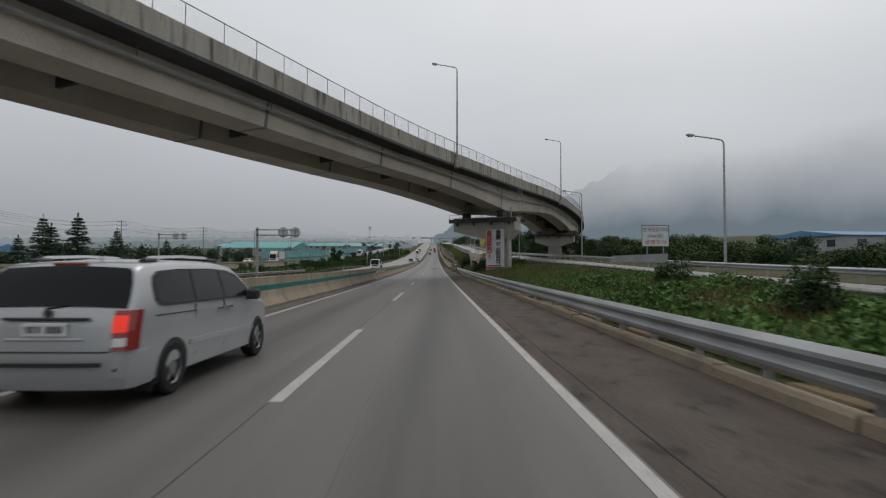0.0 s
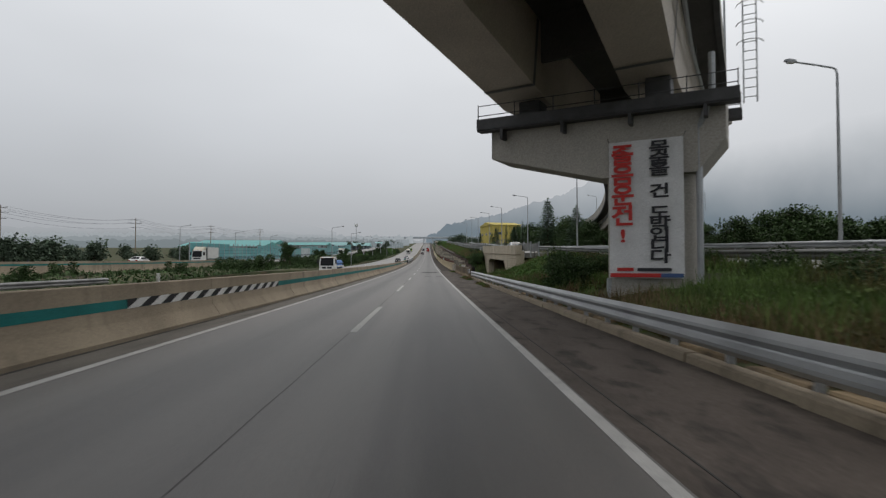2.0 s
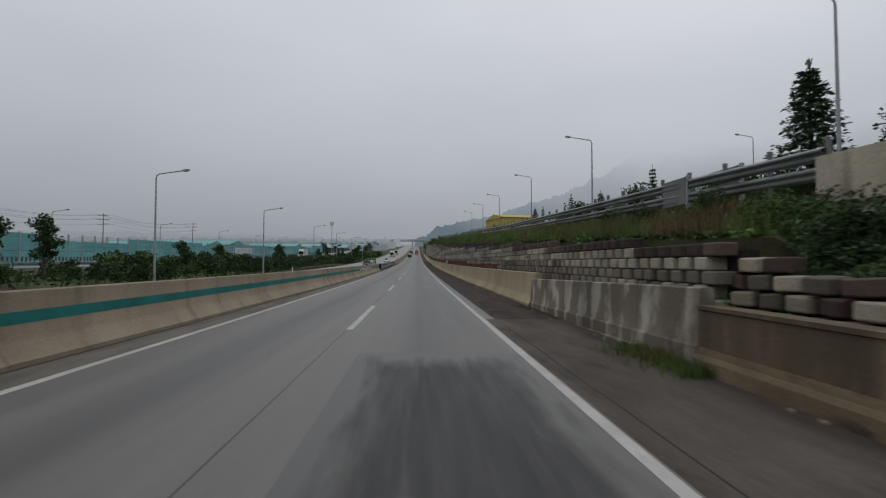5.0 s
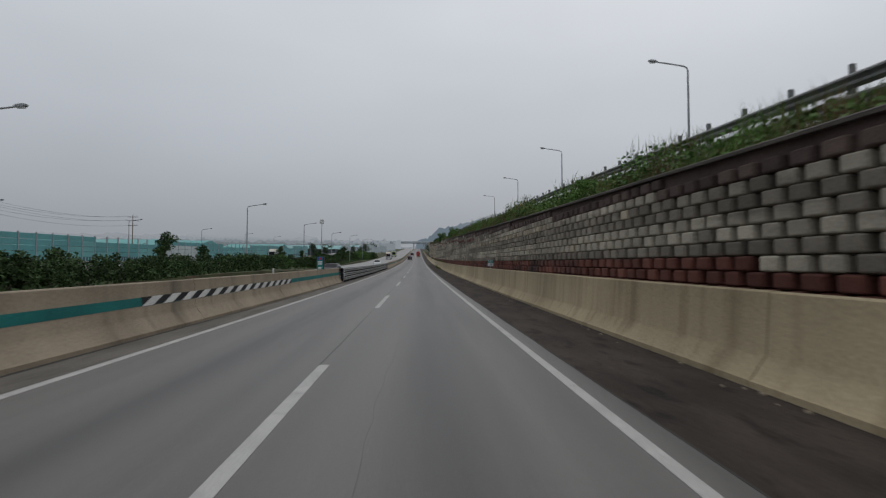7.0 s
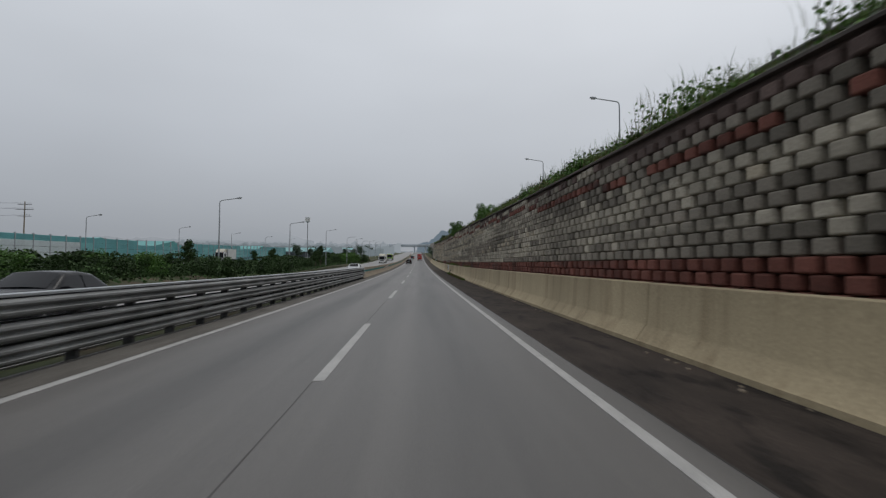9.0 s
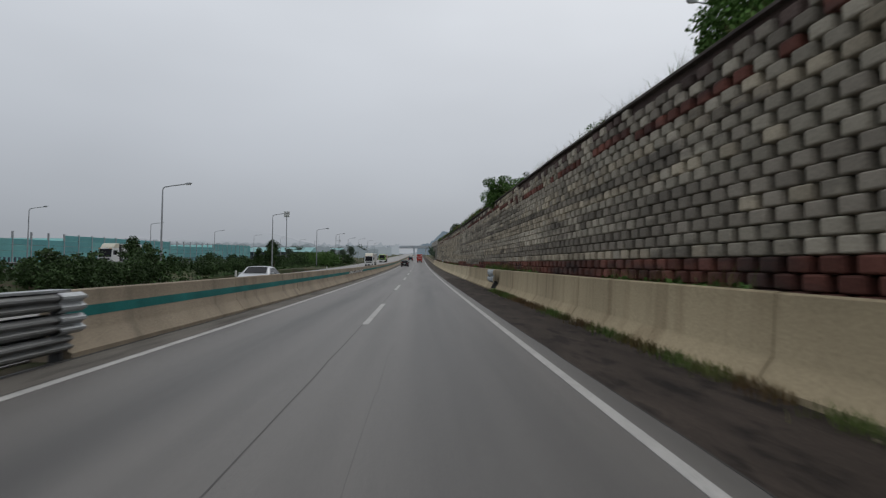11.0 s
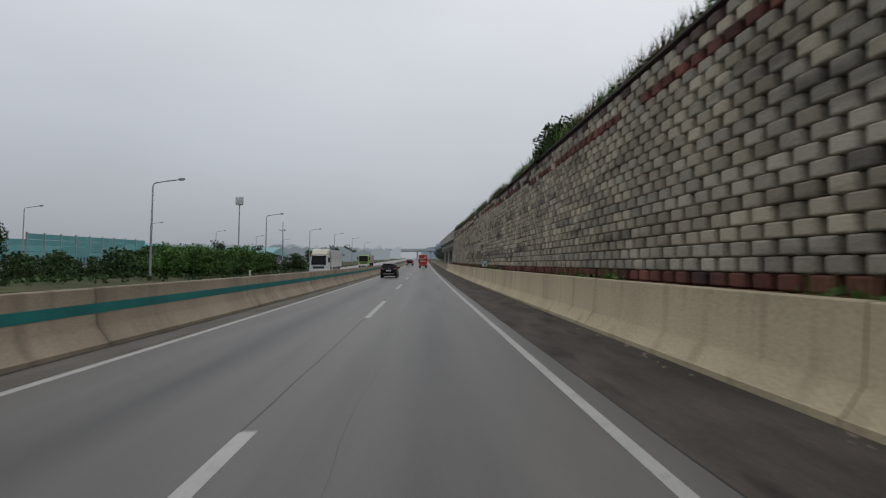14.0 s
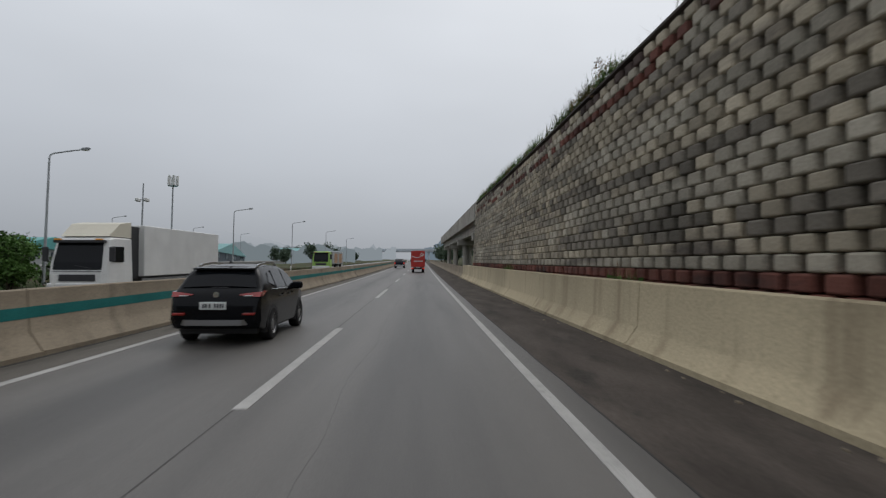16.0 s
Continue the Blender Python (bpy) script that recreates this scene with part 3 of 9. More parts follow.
def build_roads():
    strip("road_edge", 0.11, 0.4, 150, 1100, -0.002, M_ROAD, "grey concrete strip outside the edge line", "road")
    strip("road", -8.25, 0.11, -60, 1100, 0.0, M_ROAD, "grey worn concrete expressway carriageway with two lanes", "road")
    for y0, y1, mat, label in ((-60, 84, M_SHOULDER_BROWN, "dusty brown asphalt hard shoulder"), (84, 150, M_SHOULDER_PALE, "worn grey-brown asphalt hard shoulder"),
                               (150, 352, M_SHOULDER, "dirty brown-grey asphalt hard shoulder"), (352, 1100, M_SHOULDER_PALE, "worn grey-brown asphalt hard shoulder")):
        strip("road_shoulder", 0.11 if y0 < 150 else 0.4, 2.9, y0, y1, -0.004, mat, label, "road shoulder")
    strip("opposite_road", -21.4, -8.85, -60, 1100, -0.02, M_ROAD_FAR, "grey concrete carriageway for opposite traffic", "road")
    side = Shape()
    ys = [y for y in range(-60, 109, 8)] + [110.8]
    vs = [(x, y, side_z(x, y) + d) for y in ys for x, d in ((11.0, 0.03), (18.8, 0.03), (18.8, -0.4), (11.0, -0.4))]
    side.add(vs, [(4 * r + k, 4 * r + (k + 1) % 4, 4 * r + 4 + (k + 1) % 4, 4 * r + 4 + k) for r in range(len(ys) - 1) for k in range(4)])
    side.sweep([(7.9, 0), (18.8, 0), (18.8, -0.5), (7.9, -0.5)], [(0, y, lerp_at(SIDE, y) + 0.03) for y in (110.8, 128, 139.5)])
    side.sweep([(7.5, 0), (15.2, 0), (15.2, -0.4), (7.5, -0.4)], [(0, y, lerp_at(SIDE, y) + 0.03) for y in range(140, 477, 12)])
    solid("side_road", side, M_ROAD_FAR, "pale concrete slip road on the embankment", "road", kind="structure")
    ramp = Shape().sweep([(-57, 0), (-48, 0), (-48, -0.8), (-57, -0.8)], [(0, y, 0.9) for y in range(-60, 640, 40)])
    solid("left_ramp_road", ramp, M_ROAD_FAR, "pale concrete road behind the shrubs", "road", kind="structure")

    strip("gutter", -8.13, -7.34, -60, 1100, 0.0035, M_GUTTER, "pale dusty concrete strip along the median barrier", "gutter")
    line = Shape().sweep([(-0.075, 0), (0.075, 0), (0.075, -0.02), (-0.075, -0.02)], [(0, y, 0.006) for y in range(-60, 1100, 5)])
    solid("edge_line", line, M_PAINT, "solid white painted edge line", "road marking", kind="structure")
    line = Shape().sweep([(-0.08, 0), (0.08, 0), (0.08, -0.02), (-0.08, -0.02)], [(-7.2, y, 0.006) for y in range(-60, 1100, 5)])
    solid("median_line", line, M_PAINT, "solid white painted line beside the median", "road marking", kind="structure")
    line = Shape().sweep([(-0.08, 0), (0.08, 0), (0.08, -0.02), (-0.08, -0.02)], [(-9.9, y, -0.014) for y in range(-60, 1100, 5)])
    solid("opposite_line", line, M_PAINT, "solid white line of the opposite carriageway", "road marking", kind="structure")
    dash = Shape().box(-0.085, 0.085, 0, 8.0, -0.015, 0.006).data("lane_dash", M_PAINT)
    first = None
    for k in range(-2, 45):
        ob = new("lane_dash", dash)
        ob.location = (-3.6, 7.38 + 20 * k, 0.0)
        tagged(ob, "white painted lane dash on the concrete", "road marking", "lane dashes", "structure")
    # sealed joints and wheel-worn seams of the concrete
    for x, w, y0, y1 in ((-3.67, 0.009, -60, 620), (0.42, 0.010, -60, 150), (0.4, 0.011, 150, 620), (-8.1, 0.045, -60, 620)):
        sh, pts, rng = Shape(), [], random.Random(int(x * 10))
        for y in np.arange(y0, y1, 1.5):
            pts.append((x + rng.uniform(-0.012, 0.012), y, 0.0025 if x > -8 else 0.007))
        sh.sweep([(-w, 0), (w, 0), (w, -0.01), (-w, -0.01)], pts)
        solid("paving_joint", sh, M_SEAM if x > 0 or x < -8 else M_JOINT, "dark sealed joint line in the paving", "joint", kind="structure")
    rng = random.Random(5)
    sh = Shape()
    for x, spans in ((-2.55, ((0, 22), (27, 58), (64, 92), (97, 124), (150, 172), (188, 214), (226, 240), (262, 304), (311, 338), (343, 356), (360, 380), (386, 407), (412, 446))),):
        for a, b in spans:
            pts, off = [], 0
            for y in np.arange(a, b, 0.4):
                off = max(-0.14, min(0.14, off + rng.uniform(-0.03, 0.03)))
                pts.append((x + off, y, 0.0022))
            sh.sweep([(-0.003, 0), (0.003, 0), (0.003, -0.01), (-0.003, -0.01)], pts)
    solid("paving_crack", sh, M_CRACK, "thin wandering cracks along the lane", "crack", kind="structure")
    rng = random.Random(9)
    for x, y, wide, long in ((-1.5, 139.4, 0.88, 1.0), (-1.75, 118.6, 0.34, 0.3), (-0.55, 118.7, 0.3, 0.28)):
        sh, n = Shape(), 6
        vs = [(-1.7 + 3.4 * a / n, -4.2 + 8.4 * b / n, 0) for b in range(n + 1) for a in range(n + 1)]
        sh.add(vs, [(b * (n + 1) + a, b * (n + 1) + a + 1, (b + 1) * (n + 1) + a + 1, (b + 1) * (n + 1) + a) for b in range(n) for a in range(n)])
        ob = solid("asphalt_patch", sh, M_PATCH if wide > 0.5 else M_PATCH_FAINT, "dark streaky asphalt repair patch in the lane", "patch", "repair patches", "structure")
        ob.location, ob.scale = (x, y, 0.003), (wide, long, 1)
    # rubber marks
    sh = Shape()
    for y, x in ((13, -2.35), (13.5, -2.1), (17, -0.95), (17.4, -0.7), (9, -0.6), (205.5, -2.35), (205.9, -2.1), (209.5, -0.75), (202.5, -0.6), (207.3, -2.3)):
        for k in range(5):
            xa, ya, w, ln = x + 0.07 * (k - 2) + rng.uniform(-0.02, 0.02), y + rng.uniform(-0.3, 0.3), rng.uniform(0.008, 0.02), rng.uniform(0.25, 0.7)
            sh.add([(xa, ya - ln / 2, 0.003), (xa + w, ya, 0.003), (xa, ya + ln / 2, 0.003), (xa - w, ya, 0.003)], [(0, 1, 2, 3)])
    solid("rubber_mark", sh, M_SMUDGE, "faint dark tyre smudges on the paving", "stain", kind="stuff")


# ---------------------------------------------------------------- barriers and guard rails
def barrier_run(name, x, y0, y1, side, height, mat, label, length=10.0, band=None, toe=0.27):
    """Safety-shaped barrier in cast lengths; side: -1 faces the lanes to its left, 1 to its right."""
    b = thing(name, label, "barrier", kind="structure", at=(x, y0, 0))
    s = -side
    prof = [(0, -0.2), (0, 0.09), (s * 0.05, 0.11), (s * (toe - 0.05), 0.36), (s * toe, 0.42), (s * (toe + 0.05), height - 0.02), (s * (toe + 0.07), height),
            (s * (toe + 0.24), height), (s * (toe + 0.26), height - 0.03), (s * (toe + 0.36), 0.3), (s * (toe + 0.5), 0.0), (s * (toe + 0.5), -0.2)]
    n = max(1, int(round((y1 - y0) / length)))
    step = (y1 - y0) / n
    me = Shape().sweep(prof, [(0, 0.012, 0), (0, step - 0.012, 0)]).data("barrier_panel", mat, True)
    for k in range(n):
        part("barrier_panel", me, mat, b, at=(0, k * step, 0))
    if band:
        z0, z1 = band
        face = lambda z: s * (toe + 0.05 * (z - 0.42) / (height - 0.44))
        pr = [(face(z0) - s * 0.004, z0), (face(z1) - s * 0.004, z1), (face(z1) + s * 0.03, z1), (face(z0) + s * 0.03, z0)]
        sh = Shape().sweep(pr, [(0, y - y0, 0) for y in np.linspace(y0, y1, max(2, int((y1 - y0) / 10)))])
        part("painted_band", sh, M_TEAL, b, "teal painted band")
    return b


def chevrons(x, y0, y1, z0, z1):
    """Slanting black and white stripes over the painted band."""
    c = thing("chevron_board", "black and white slanting hazard stripes on the median barrier", "hazard marking", "hazard boards", "structure", at=(x, y0, 0))
    sh = Shape().box(-0.02, 0.0, 0, y1 - y0, z0, z1)
    part("board", sh, M_BLACK, c)
    n = int((y1 - y0) / 1.05)
    d = (y1 - y0) / n
    me = Shape().add([(0.004, 0, z0), (0.004, d * 0.5, z0), (0.004, d * 0.98, z1), (0.004, d * 0.48, z1), (-0.004, 0, z0), (-0.004, d * 0.5, z0), (-0.004, d * 0.98, z1), (-0.004, d * 0.48, z1)],
                     [(0, 1, 2, 3), (4, 7, 6, 5), (0, 4, 5, 1), (2, 6, 7, 3), (1, 5, 6, 2), (0, 3, 7, 4)]).data("stripe", M_WHITE)
    for k in range(n):
        part("stripe", me, M_WHITE, c, at=(0, k * d, 0))


W_BEAM = [(0.0, 0.0), (0.02, 0.012), (0.095, 0.06), (0.10, 0.10), (0.03, 0.145), (0.015, 0.165), (0.03, 0.185), (0.10, 0.23), (0.095, 0.27), (0.02, 0.318), (0.0, 0.33)]


def beam_profile(side, height, base, out=0.0):
    front = [(side * (a + out), base + b * height / 0.33) for a, b in W_BEAM]
    back = [(side * (a + out - 0.012), base + b * height / 0.33) for a, b in W_BEAM][::-1]
    return front + back


def guard_rail(name, path, side, label, rails=((0.36, 0.36),), post_every=4.0, post_height=0.8, mat=None, group="", slab=False):
    """path: 3D points on the ground; side: -1 faces left of the way, 1 right."""
    mat = mat or M_STEEL
    g = thing(name, label, "guard rail", group, "structure", at=path[0])
    o = Vector(path[0])
    loc = [tuple(Vector(p) - o) for p in path]
    for base, h in rails:
        part("rail", Shape().sweep(beam_profile(side, h, base, 0.10), loc), mat, g)
    post = Shape().box(-0.06, 0.06, -0.045, 0.045, -0.3, post_height, 0.01).data("post", mat)
    far = 0.0
    for a, b in zip(loc[:-1], loc[1:]):
        a, b = Vector(a), Vector(b)
        ln = (b - a).length
        while far < ln:
            part("post", post, mat, g, at=a + (b - a) * (far / ln))
            far += post_every
        far -= ln
    return g


def build_barriers():
    barrier_run("median_barrier", -8.15, -60, 233, 1, 1.2, M_CONC, "grey-brown concrete median barrier with a teal painted band", band=(0.66, 0.86))
    barrier_run("median_barrier", -8.15, 301.8, 700, 1, 1.17, M_CONC, "grey-brown concrete median barrier with a teal painted band", band=(0.66, 0.86))
    for y0, y1 in ((66.3, 79.2), (199.5, 215.2), (344, 356.6)):
        chevrons(-8.15 - 0.27 - 0.012, y0, y1, 0.655, 0.865)
    barrier_run("roadside_barrier", 2.35, 141.7, 155.1, -1, 1.28, M_CONC_STAIN, "patchy stained grey concrete roadside barrier beside the block pile", length=6.7, toe=0.1)
    barrier_run("roadside_barrier", 2.35, 155.1, 347.1, -1, 1.28, M_CONC_WARM, "cream concrete roadside barrier below the block wall", length=9.6)
    barrier_run("roadside_barrier", 2.35, 347.1, 479, -1, 1.28, M_CONC_PALE, "paler cream concrete roadside barrier", length=9.6)
    barrier_run("roadside_barrier", 2.35, 479, 700, -1, 1.1, M_CONC, "grey concrete roadside barrier", length=9.6)
    low = thing("low_barrier", "stained brown concrete barrier over the underpass", "barrier", kind="structure", at=(2.35, 113.2, 0))
    prof = [(0.066, 0.38), (0.10, 0.93), (0.06, 0.95), (0.06, 1.01), (0.42, 1.01), (0.42, 0.94), (0.38, 0.92), (0.40, 0.38)]
    toe = [(0, -0.3), (0, 0.2), (0.055, 0.27), (0.062, 0.378), (0.40, 0.378), (0.42, -0.3)]
    for a, b in ((0, 9.4), (9.43, 18.9), (18.93, 28.48)):
        part("barrier_panel", Shape().sweep(prof, [(0, a, 0), (0, b, 0)]), M_CONC_DARK, low)
        part("barrier_toe", Shape().sweep(toe, [(0, a, 0), (0, b, 0)]), M_CONC_TOE, low, "brown stained barrier foot")
    for y, w, z in ((1.75, 0.7, 0.58), (4.55, 0.34, 0.74)):
        part("drain_grate", Shape().box(0.06, 0.12, y, y + w, z, z + 0.4 * w ** 0.5, 0.004), M_STEEL_DIRTY, low, "perforated grey vent plate")
    # kerb and rail along the embankment
    rng = random.Random(3)
    kerb = thing("kerb", "weathered concrete kerb along the hard shoulder", "kerb", kind="structure", at=(2.5, -60, 0))
    me = [Shape().sweep([(0, -0.1), (0.02, 0.13 + d), (0.05, 0.16 + d), (0.26, 0.16 + d), (0.28, 0.12), (0.28, -0.1)], [(0, 0.015, 0), (0, 2.985, 0)]).data("kerb_stone", M_CONC) for d in (0, 0.02, -0.015)]
    for k in range(57):
        part("kerb_stone", rng.choice(me), M_CONC, kerb, at=(rng.uniform(-0.02, 0.02), 3 * k, 0))
    slab = [Shape().sweep([(0.30, -0.1), (0.31, 0.17 + d), (0.34, 0.2 + d), (0.62, 0.19 + d), (0.64, -0.1)], [(0, 0.03 + e, 0), (0, 1.9 - e, 0)]).data("gutter_slab", M_CONC_TOE) for d, e in ((0.0, 0.0), (0.03, 0.1), (-0.04, 0.25))]
    for k in range(86):
        if rng.random() < 0.72:
            part("gutter_slab", rng.choice(slab), M_CONC_TOE, kerb, at=(rng.uniform(-0.02, 0.03), 2 * k, rng.uniform(-0.03, 0.02)))
    guard_rail("roadside_guard_rail", [(2.78, y, 0.12) for y in range(-60, 107, 12)] + [(2.68, 111.6, 0.12)], -1, "galvanised W-beam guard rail along the hard shoulder", rails=((0.17, 0.48),), post_every=2.0, post_height=0.6, mat=M_STEEL_DULL)
    end = thing("guard_rail_end", "pale grey slotted end plate where the rail meets the concrete", "guard rail end", at=(2.42, 111.5, 0.0))
    outer = [(-0.035, 0.52), (-0.055, 0.56), (-0.058, 0.66), (-0.052, 0.73), (-0.058, 0.80), (-0.055, 0.91), (-0.035, 0.95)]
    part("plate", Shape().sweep(outer + [(x + 0.012, z) for x, z in reversed(outer)], [(0.05, 0, 0.0), (0.0, 0.35, 0), (0.0, 1.35, 0)]), M_STEEL_DULL, end)
    for z in (0.59, 0.66, 0.80, 0.88):
        part("bolt_slot", Shape().box(-0.072, -0.05, 1.0, 1.26, z - 0.012, z + 0.012), M_DARK_STEEL, end)
    # triple-rail steel barrier in the median opening
    op = thing("median_opening_barrier", "three-tier galvanised steel barrier closing the median opening", "guard rail", kind="structure", at=(-8.3, 233, 0))
    for base in (0.16, 0.50, 0.86):
        part("rail", Shape().sweep(beam_profile(1, 0.29, base, 0.13), [(0, 68.7 * q / 10, 0) for q in range(11)]), M_STEEL_DIRTY, op)
        part("rail", Shape().sweep(beam_profile(-1, 0.29, base, 0.13), [(0, 68.7 * q / 10, 0) for q in range(11)]), M_STEEL_DIRTY, op)
    part("top_rail", Shape().sweep([(-0.16, 1.17), (0.16, 1.17), (0.16, 1.21), (-0.16, 1.21)], [(0, 68.7 * q / 10, 0) for q in range(11)]), M_STEEL, op)
    post = Shape().box(-0.10, 0.10, -0.06, 0.06, -0.1, 1.17, 0.01).data("post", M_DARK_STEEL)
    for k in range(35):
        part("post", post, M_DARK_STEEL, op, at=(0, 0.6 + 2 * k, 0))
    for y, h in ((-0.25, 1), (68.3, 1)):
        for base in (0.45, 0.82):
            part("end_plate", Shape().sweep(beam_profile(1, 0.34, base, 0.17), [(0, y, 0), (0, y + 0.7, 0)]), M_STEEL, op)
    # rails by the opposite carriageway and the slip road
    guard_rail("verge_guard_rail", [(-21.9, y, 0.0) for y in range(-60, 91, 15)], 1, "grey W-beam rail at the far verge of the opposite carriageway", post_every=4.0, post_height=0.7, mat=M_STEEL_DIRTY)
    edge = thing("slip_road_edge", "pale concrete edge slab of the slip road", "kerb", kind="structure", at=(10.85, -60, 0))
    part("slab", Shape().sweep([(0.0, -0.5), (0.0, 0.08), (0.03, 0.11), (0.3, 0.11), (0.3, -0.5)], [(0, y + 60, lerp_at(SIDE_NEAR, y)) for y in range(-60, 92, 6)]), M_CONC_PALE, edge)
    guard_rail("slip_road_guard_rail", [(10.7, y, lerp_at(SIDE_NEAR, y)) for y in range(-60, 92, 10)] + [(9.9, 97, lerp_at(SIDE_NEAR, 97)), (8.7, 104, lerp_at(SIDE_NEAR, 104)), (7.95, 110.3, lerp_at(SIDE_NEAR, 110))],
               -1, "galvanised rail with grey posts at the near edge of the slip road", rails=((0.45, 0.36),), post_every=4.0, post_height=0.85, mat=M_STEEL_DIRTY)
    for y, x in ((106.0, 8.45), (108.5, 8.15), (110.9, 7.92)):
        q = thing("rail_plate", "flat grey steel plate bolted over the slip road rail", "steel plate", "rail plates", at=(x - 0.2, y, lerp_at(SIDE_NEAR, y)), turn=8)
        part("panel", Shape().box(-0.02, 0.02, 0, 1.8, 0.3, 1.05, 0.008), M_STEEL_DIRTY, q)
        part("post", Shape().box(0.0, 0.12, -0.16, 0.0, -0.3, 1.2, 0.01), M_STEEL, q)
    chute = thing("drain_chute", "pale concrete drain chute running down the bank", "drain", at=(9.0, 107.3, 0))
    part("channel", Shape().sweep([(-0.2, -0.25), (-0.2, 0.1), (-0.13, 0.1), (-0.11, 0.0), (0.11, 0.0), (0.13, 0.1), (0.2, 0.1), (0.2, -0.25)],
                                  [(0, 0, ground_z(7.3, 107.3) + 0.75), (-1.8, -1.5, ground_z(7.1, 105.8) + 0.12), (-3.6, -3.1, ground_z(5.4, 104.2) + 0.1), (-5.2, -4.4, ground_z(3.8, 103) + 0.05)]), M_CONC, chute)
    guard_rail("slip_road_guard_rail", [(19.0, y, lerp_at(SIDE, y)) for y in range(-60, 117, 12)] + [(17.0, 135, lerp_at(SIDE, 135))] + [(15.5, y, lerp_at(SIDE, y)) for y in range(150, 300, 12)], -1, "galvanised rail at the far edge of the slip road", rails=((0.45, 0.36),), post_every=4.0, post_height=0.85)
    guard_rail("slip_road_guard_rail", [(7.35, 145.4, lerp_at(SIDE, 145.4))] + [(7.0, y, lerp_at(SIDE, y)) for y in range(152, 345, 12)], -1, "two-tier dull galvanised rail above the grassy bank", rails=((0.30, 0.33), (0.74, 0.33)), post_every=2.0, post_height=1.3, mat=M_STEEL_DIRTY)
    sh = Shape().box(-0.03, 0.03, 0, 16, 0.45, 1.2, 0.01)
    p = thing("steel_screen", "plain grey steel screen bolted to the slip road rail", "screen", at=(18.82, 51, lerp_at(SIDE, 58)))
    part("panel", sh, M_STEEL, p)
    for y in (0.4, 4.2, 8, 11.8, 15.6):
        part("post", Shape().box(0.03, 0.12, y - 0.05, y + 0.05, -0.2, 1.25), M_STEEL_DIRTY, p)
    for k, y in enumerate((148.7, 151.3)):
        q = thing("rail_plate", "flat grey steel plate bolted over the slip road rail", "steel plate", "rail plates", at=(6.84 + 0.5 * (1 - k) * 0.6, y, lerp_at(SIDE, y)))
        part("panel", Shape().box(-0.02, 0.02, 0, 1.7, 0.26, 1.15, 0.008), M_STEEL_DIRTY, q)
        part("post", Shape().box(0.0, 0.1, -0.12, 0.0, -0.2, 1.2, 0.01), M_STEEL, q)
    # steel cover on the roadside barrier; the broken gap below it is a painted dark sheet
    c = thing("barrier_cover", "battered pale grey steel cover over a broken barrier end", "steel cover", at=(2.36, 325.8, 0))
    wave = [(0.0, 0.0), (0.05, 0.02), (0.10, 0.07), (0.11, 0.16), (0.10, 0.25), (0.05, 0.30), (0.01, 0.32), (0.01, 0.36), (0.05, 0.38), (0.10, 0.43), (0.11, 0.52), (0.10, 0.62), (0.05, 0.69), (0.0, 0.72)]
    outer = [(-0.02 - a, 0.52 + h * 1.06) for a, h in wave]
    inner = [(a + 0.014, h) for a, h in outer][::-1]
    part("panel", Shape().sweep(outer + inner, [(0.0, 0, 0.02), (-0.03, 0.6, 0.0), (-0.05, 1.4, -0.015), (-0.02, 2.2, 0.0), (0.02, 2.75, 0.02)]), M_COVER, c, smooth=True)
    # near-black sheet before the panel stands in for the shade inside the tear
    part("gash", Shape().add([(-0.165, 0.75, 0.87), (-0.172, 1.2, 0.90), (-0.172, 1.75, 0.905), (-0.16, 2.15, 0.88), (-0.165, 1.7, 0.845), (-0.17, 1.15, 0.84), (0.0, 0.75, 0.87), (0.0, 2.15, 0.88)],
                             [(0, 1, 2, 3, 4, 5), (0, 6, 1), (3, 2, 7)]), M_INK, c, "torn dark gash")
    for y in (0.14, 2.5):
        for z in (0.60, 0.69, 0.78, 0.97, 1.07, 1.17):
            part("slot", Shape().box(-0.155, -0.125, y, y + 0.13, z - 0.013, z + 0.013), M_INK, c)
    for y, z in ((1.15, 0.70), (1.2, 1.10)):
        part("bent_tab", Shape().add([(-0.16, y, z - 0.05), (-0.16, y + 0.5, z - 0.05), (-0.15, y + 0.42, z + 0.05), (-0.15, y + 0.08, z + 0.05), (-0.20, y + 0.25, z)], [(0, 1, 4), (1, 2, 4), (2, 3, 4), (3, 0, 4)]), M_STEEL_DIRTY, c)
    # dark sheet on the uncut barrier face, painting the shade of a hole
    rim_pts = [(0.25, 0.0), (0.35, 0.32), (0.62, 0.5), (1.25, 0.58), (1.9, 0.55), (2.25, 0.42), (2.42, 0.18), (2.4, 0.0)]
    hole = Shape().add([(-0.03 + 0.26 * min(1, z / 0.42), y, z) for y, z in rim_pts] + [(0.42, y, z) for y, z in rim_pts], [tuple(range(8))] + [(k, k + 1, k + 9, k + 8) for k in range(7)])
    part("broken_recess", hole, M_RECESS, c, "near-black sheet painted as the shade of a broken recess")
    for k in range(26):
        x, y, w = -0.05 - abs(rng.gauss(0, 0.28)), rng.gauss(1.2, 1.0), rng.uniform(0.025, 0.10)
        n = rng.randint(5, 7)
        ring = [(x + w * rng.uniform(0.7, 1.2) * math.cos(2 * math.pi * q / n), y + w * rng.uniform(0.8, 1.7) * math.sin(2 * math.pi * q / n)) for q in range(n)]
        lump = Shape().add([(a, d, 0.0) for a, d in ring] + [(x + rng.uniform(-0.01, 0.01), y, w * rng.uniform(0.3, 0.6))], [(q, (q + 1) % n, n) for q in range(n)])
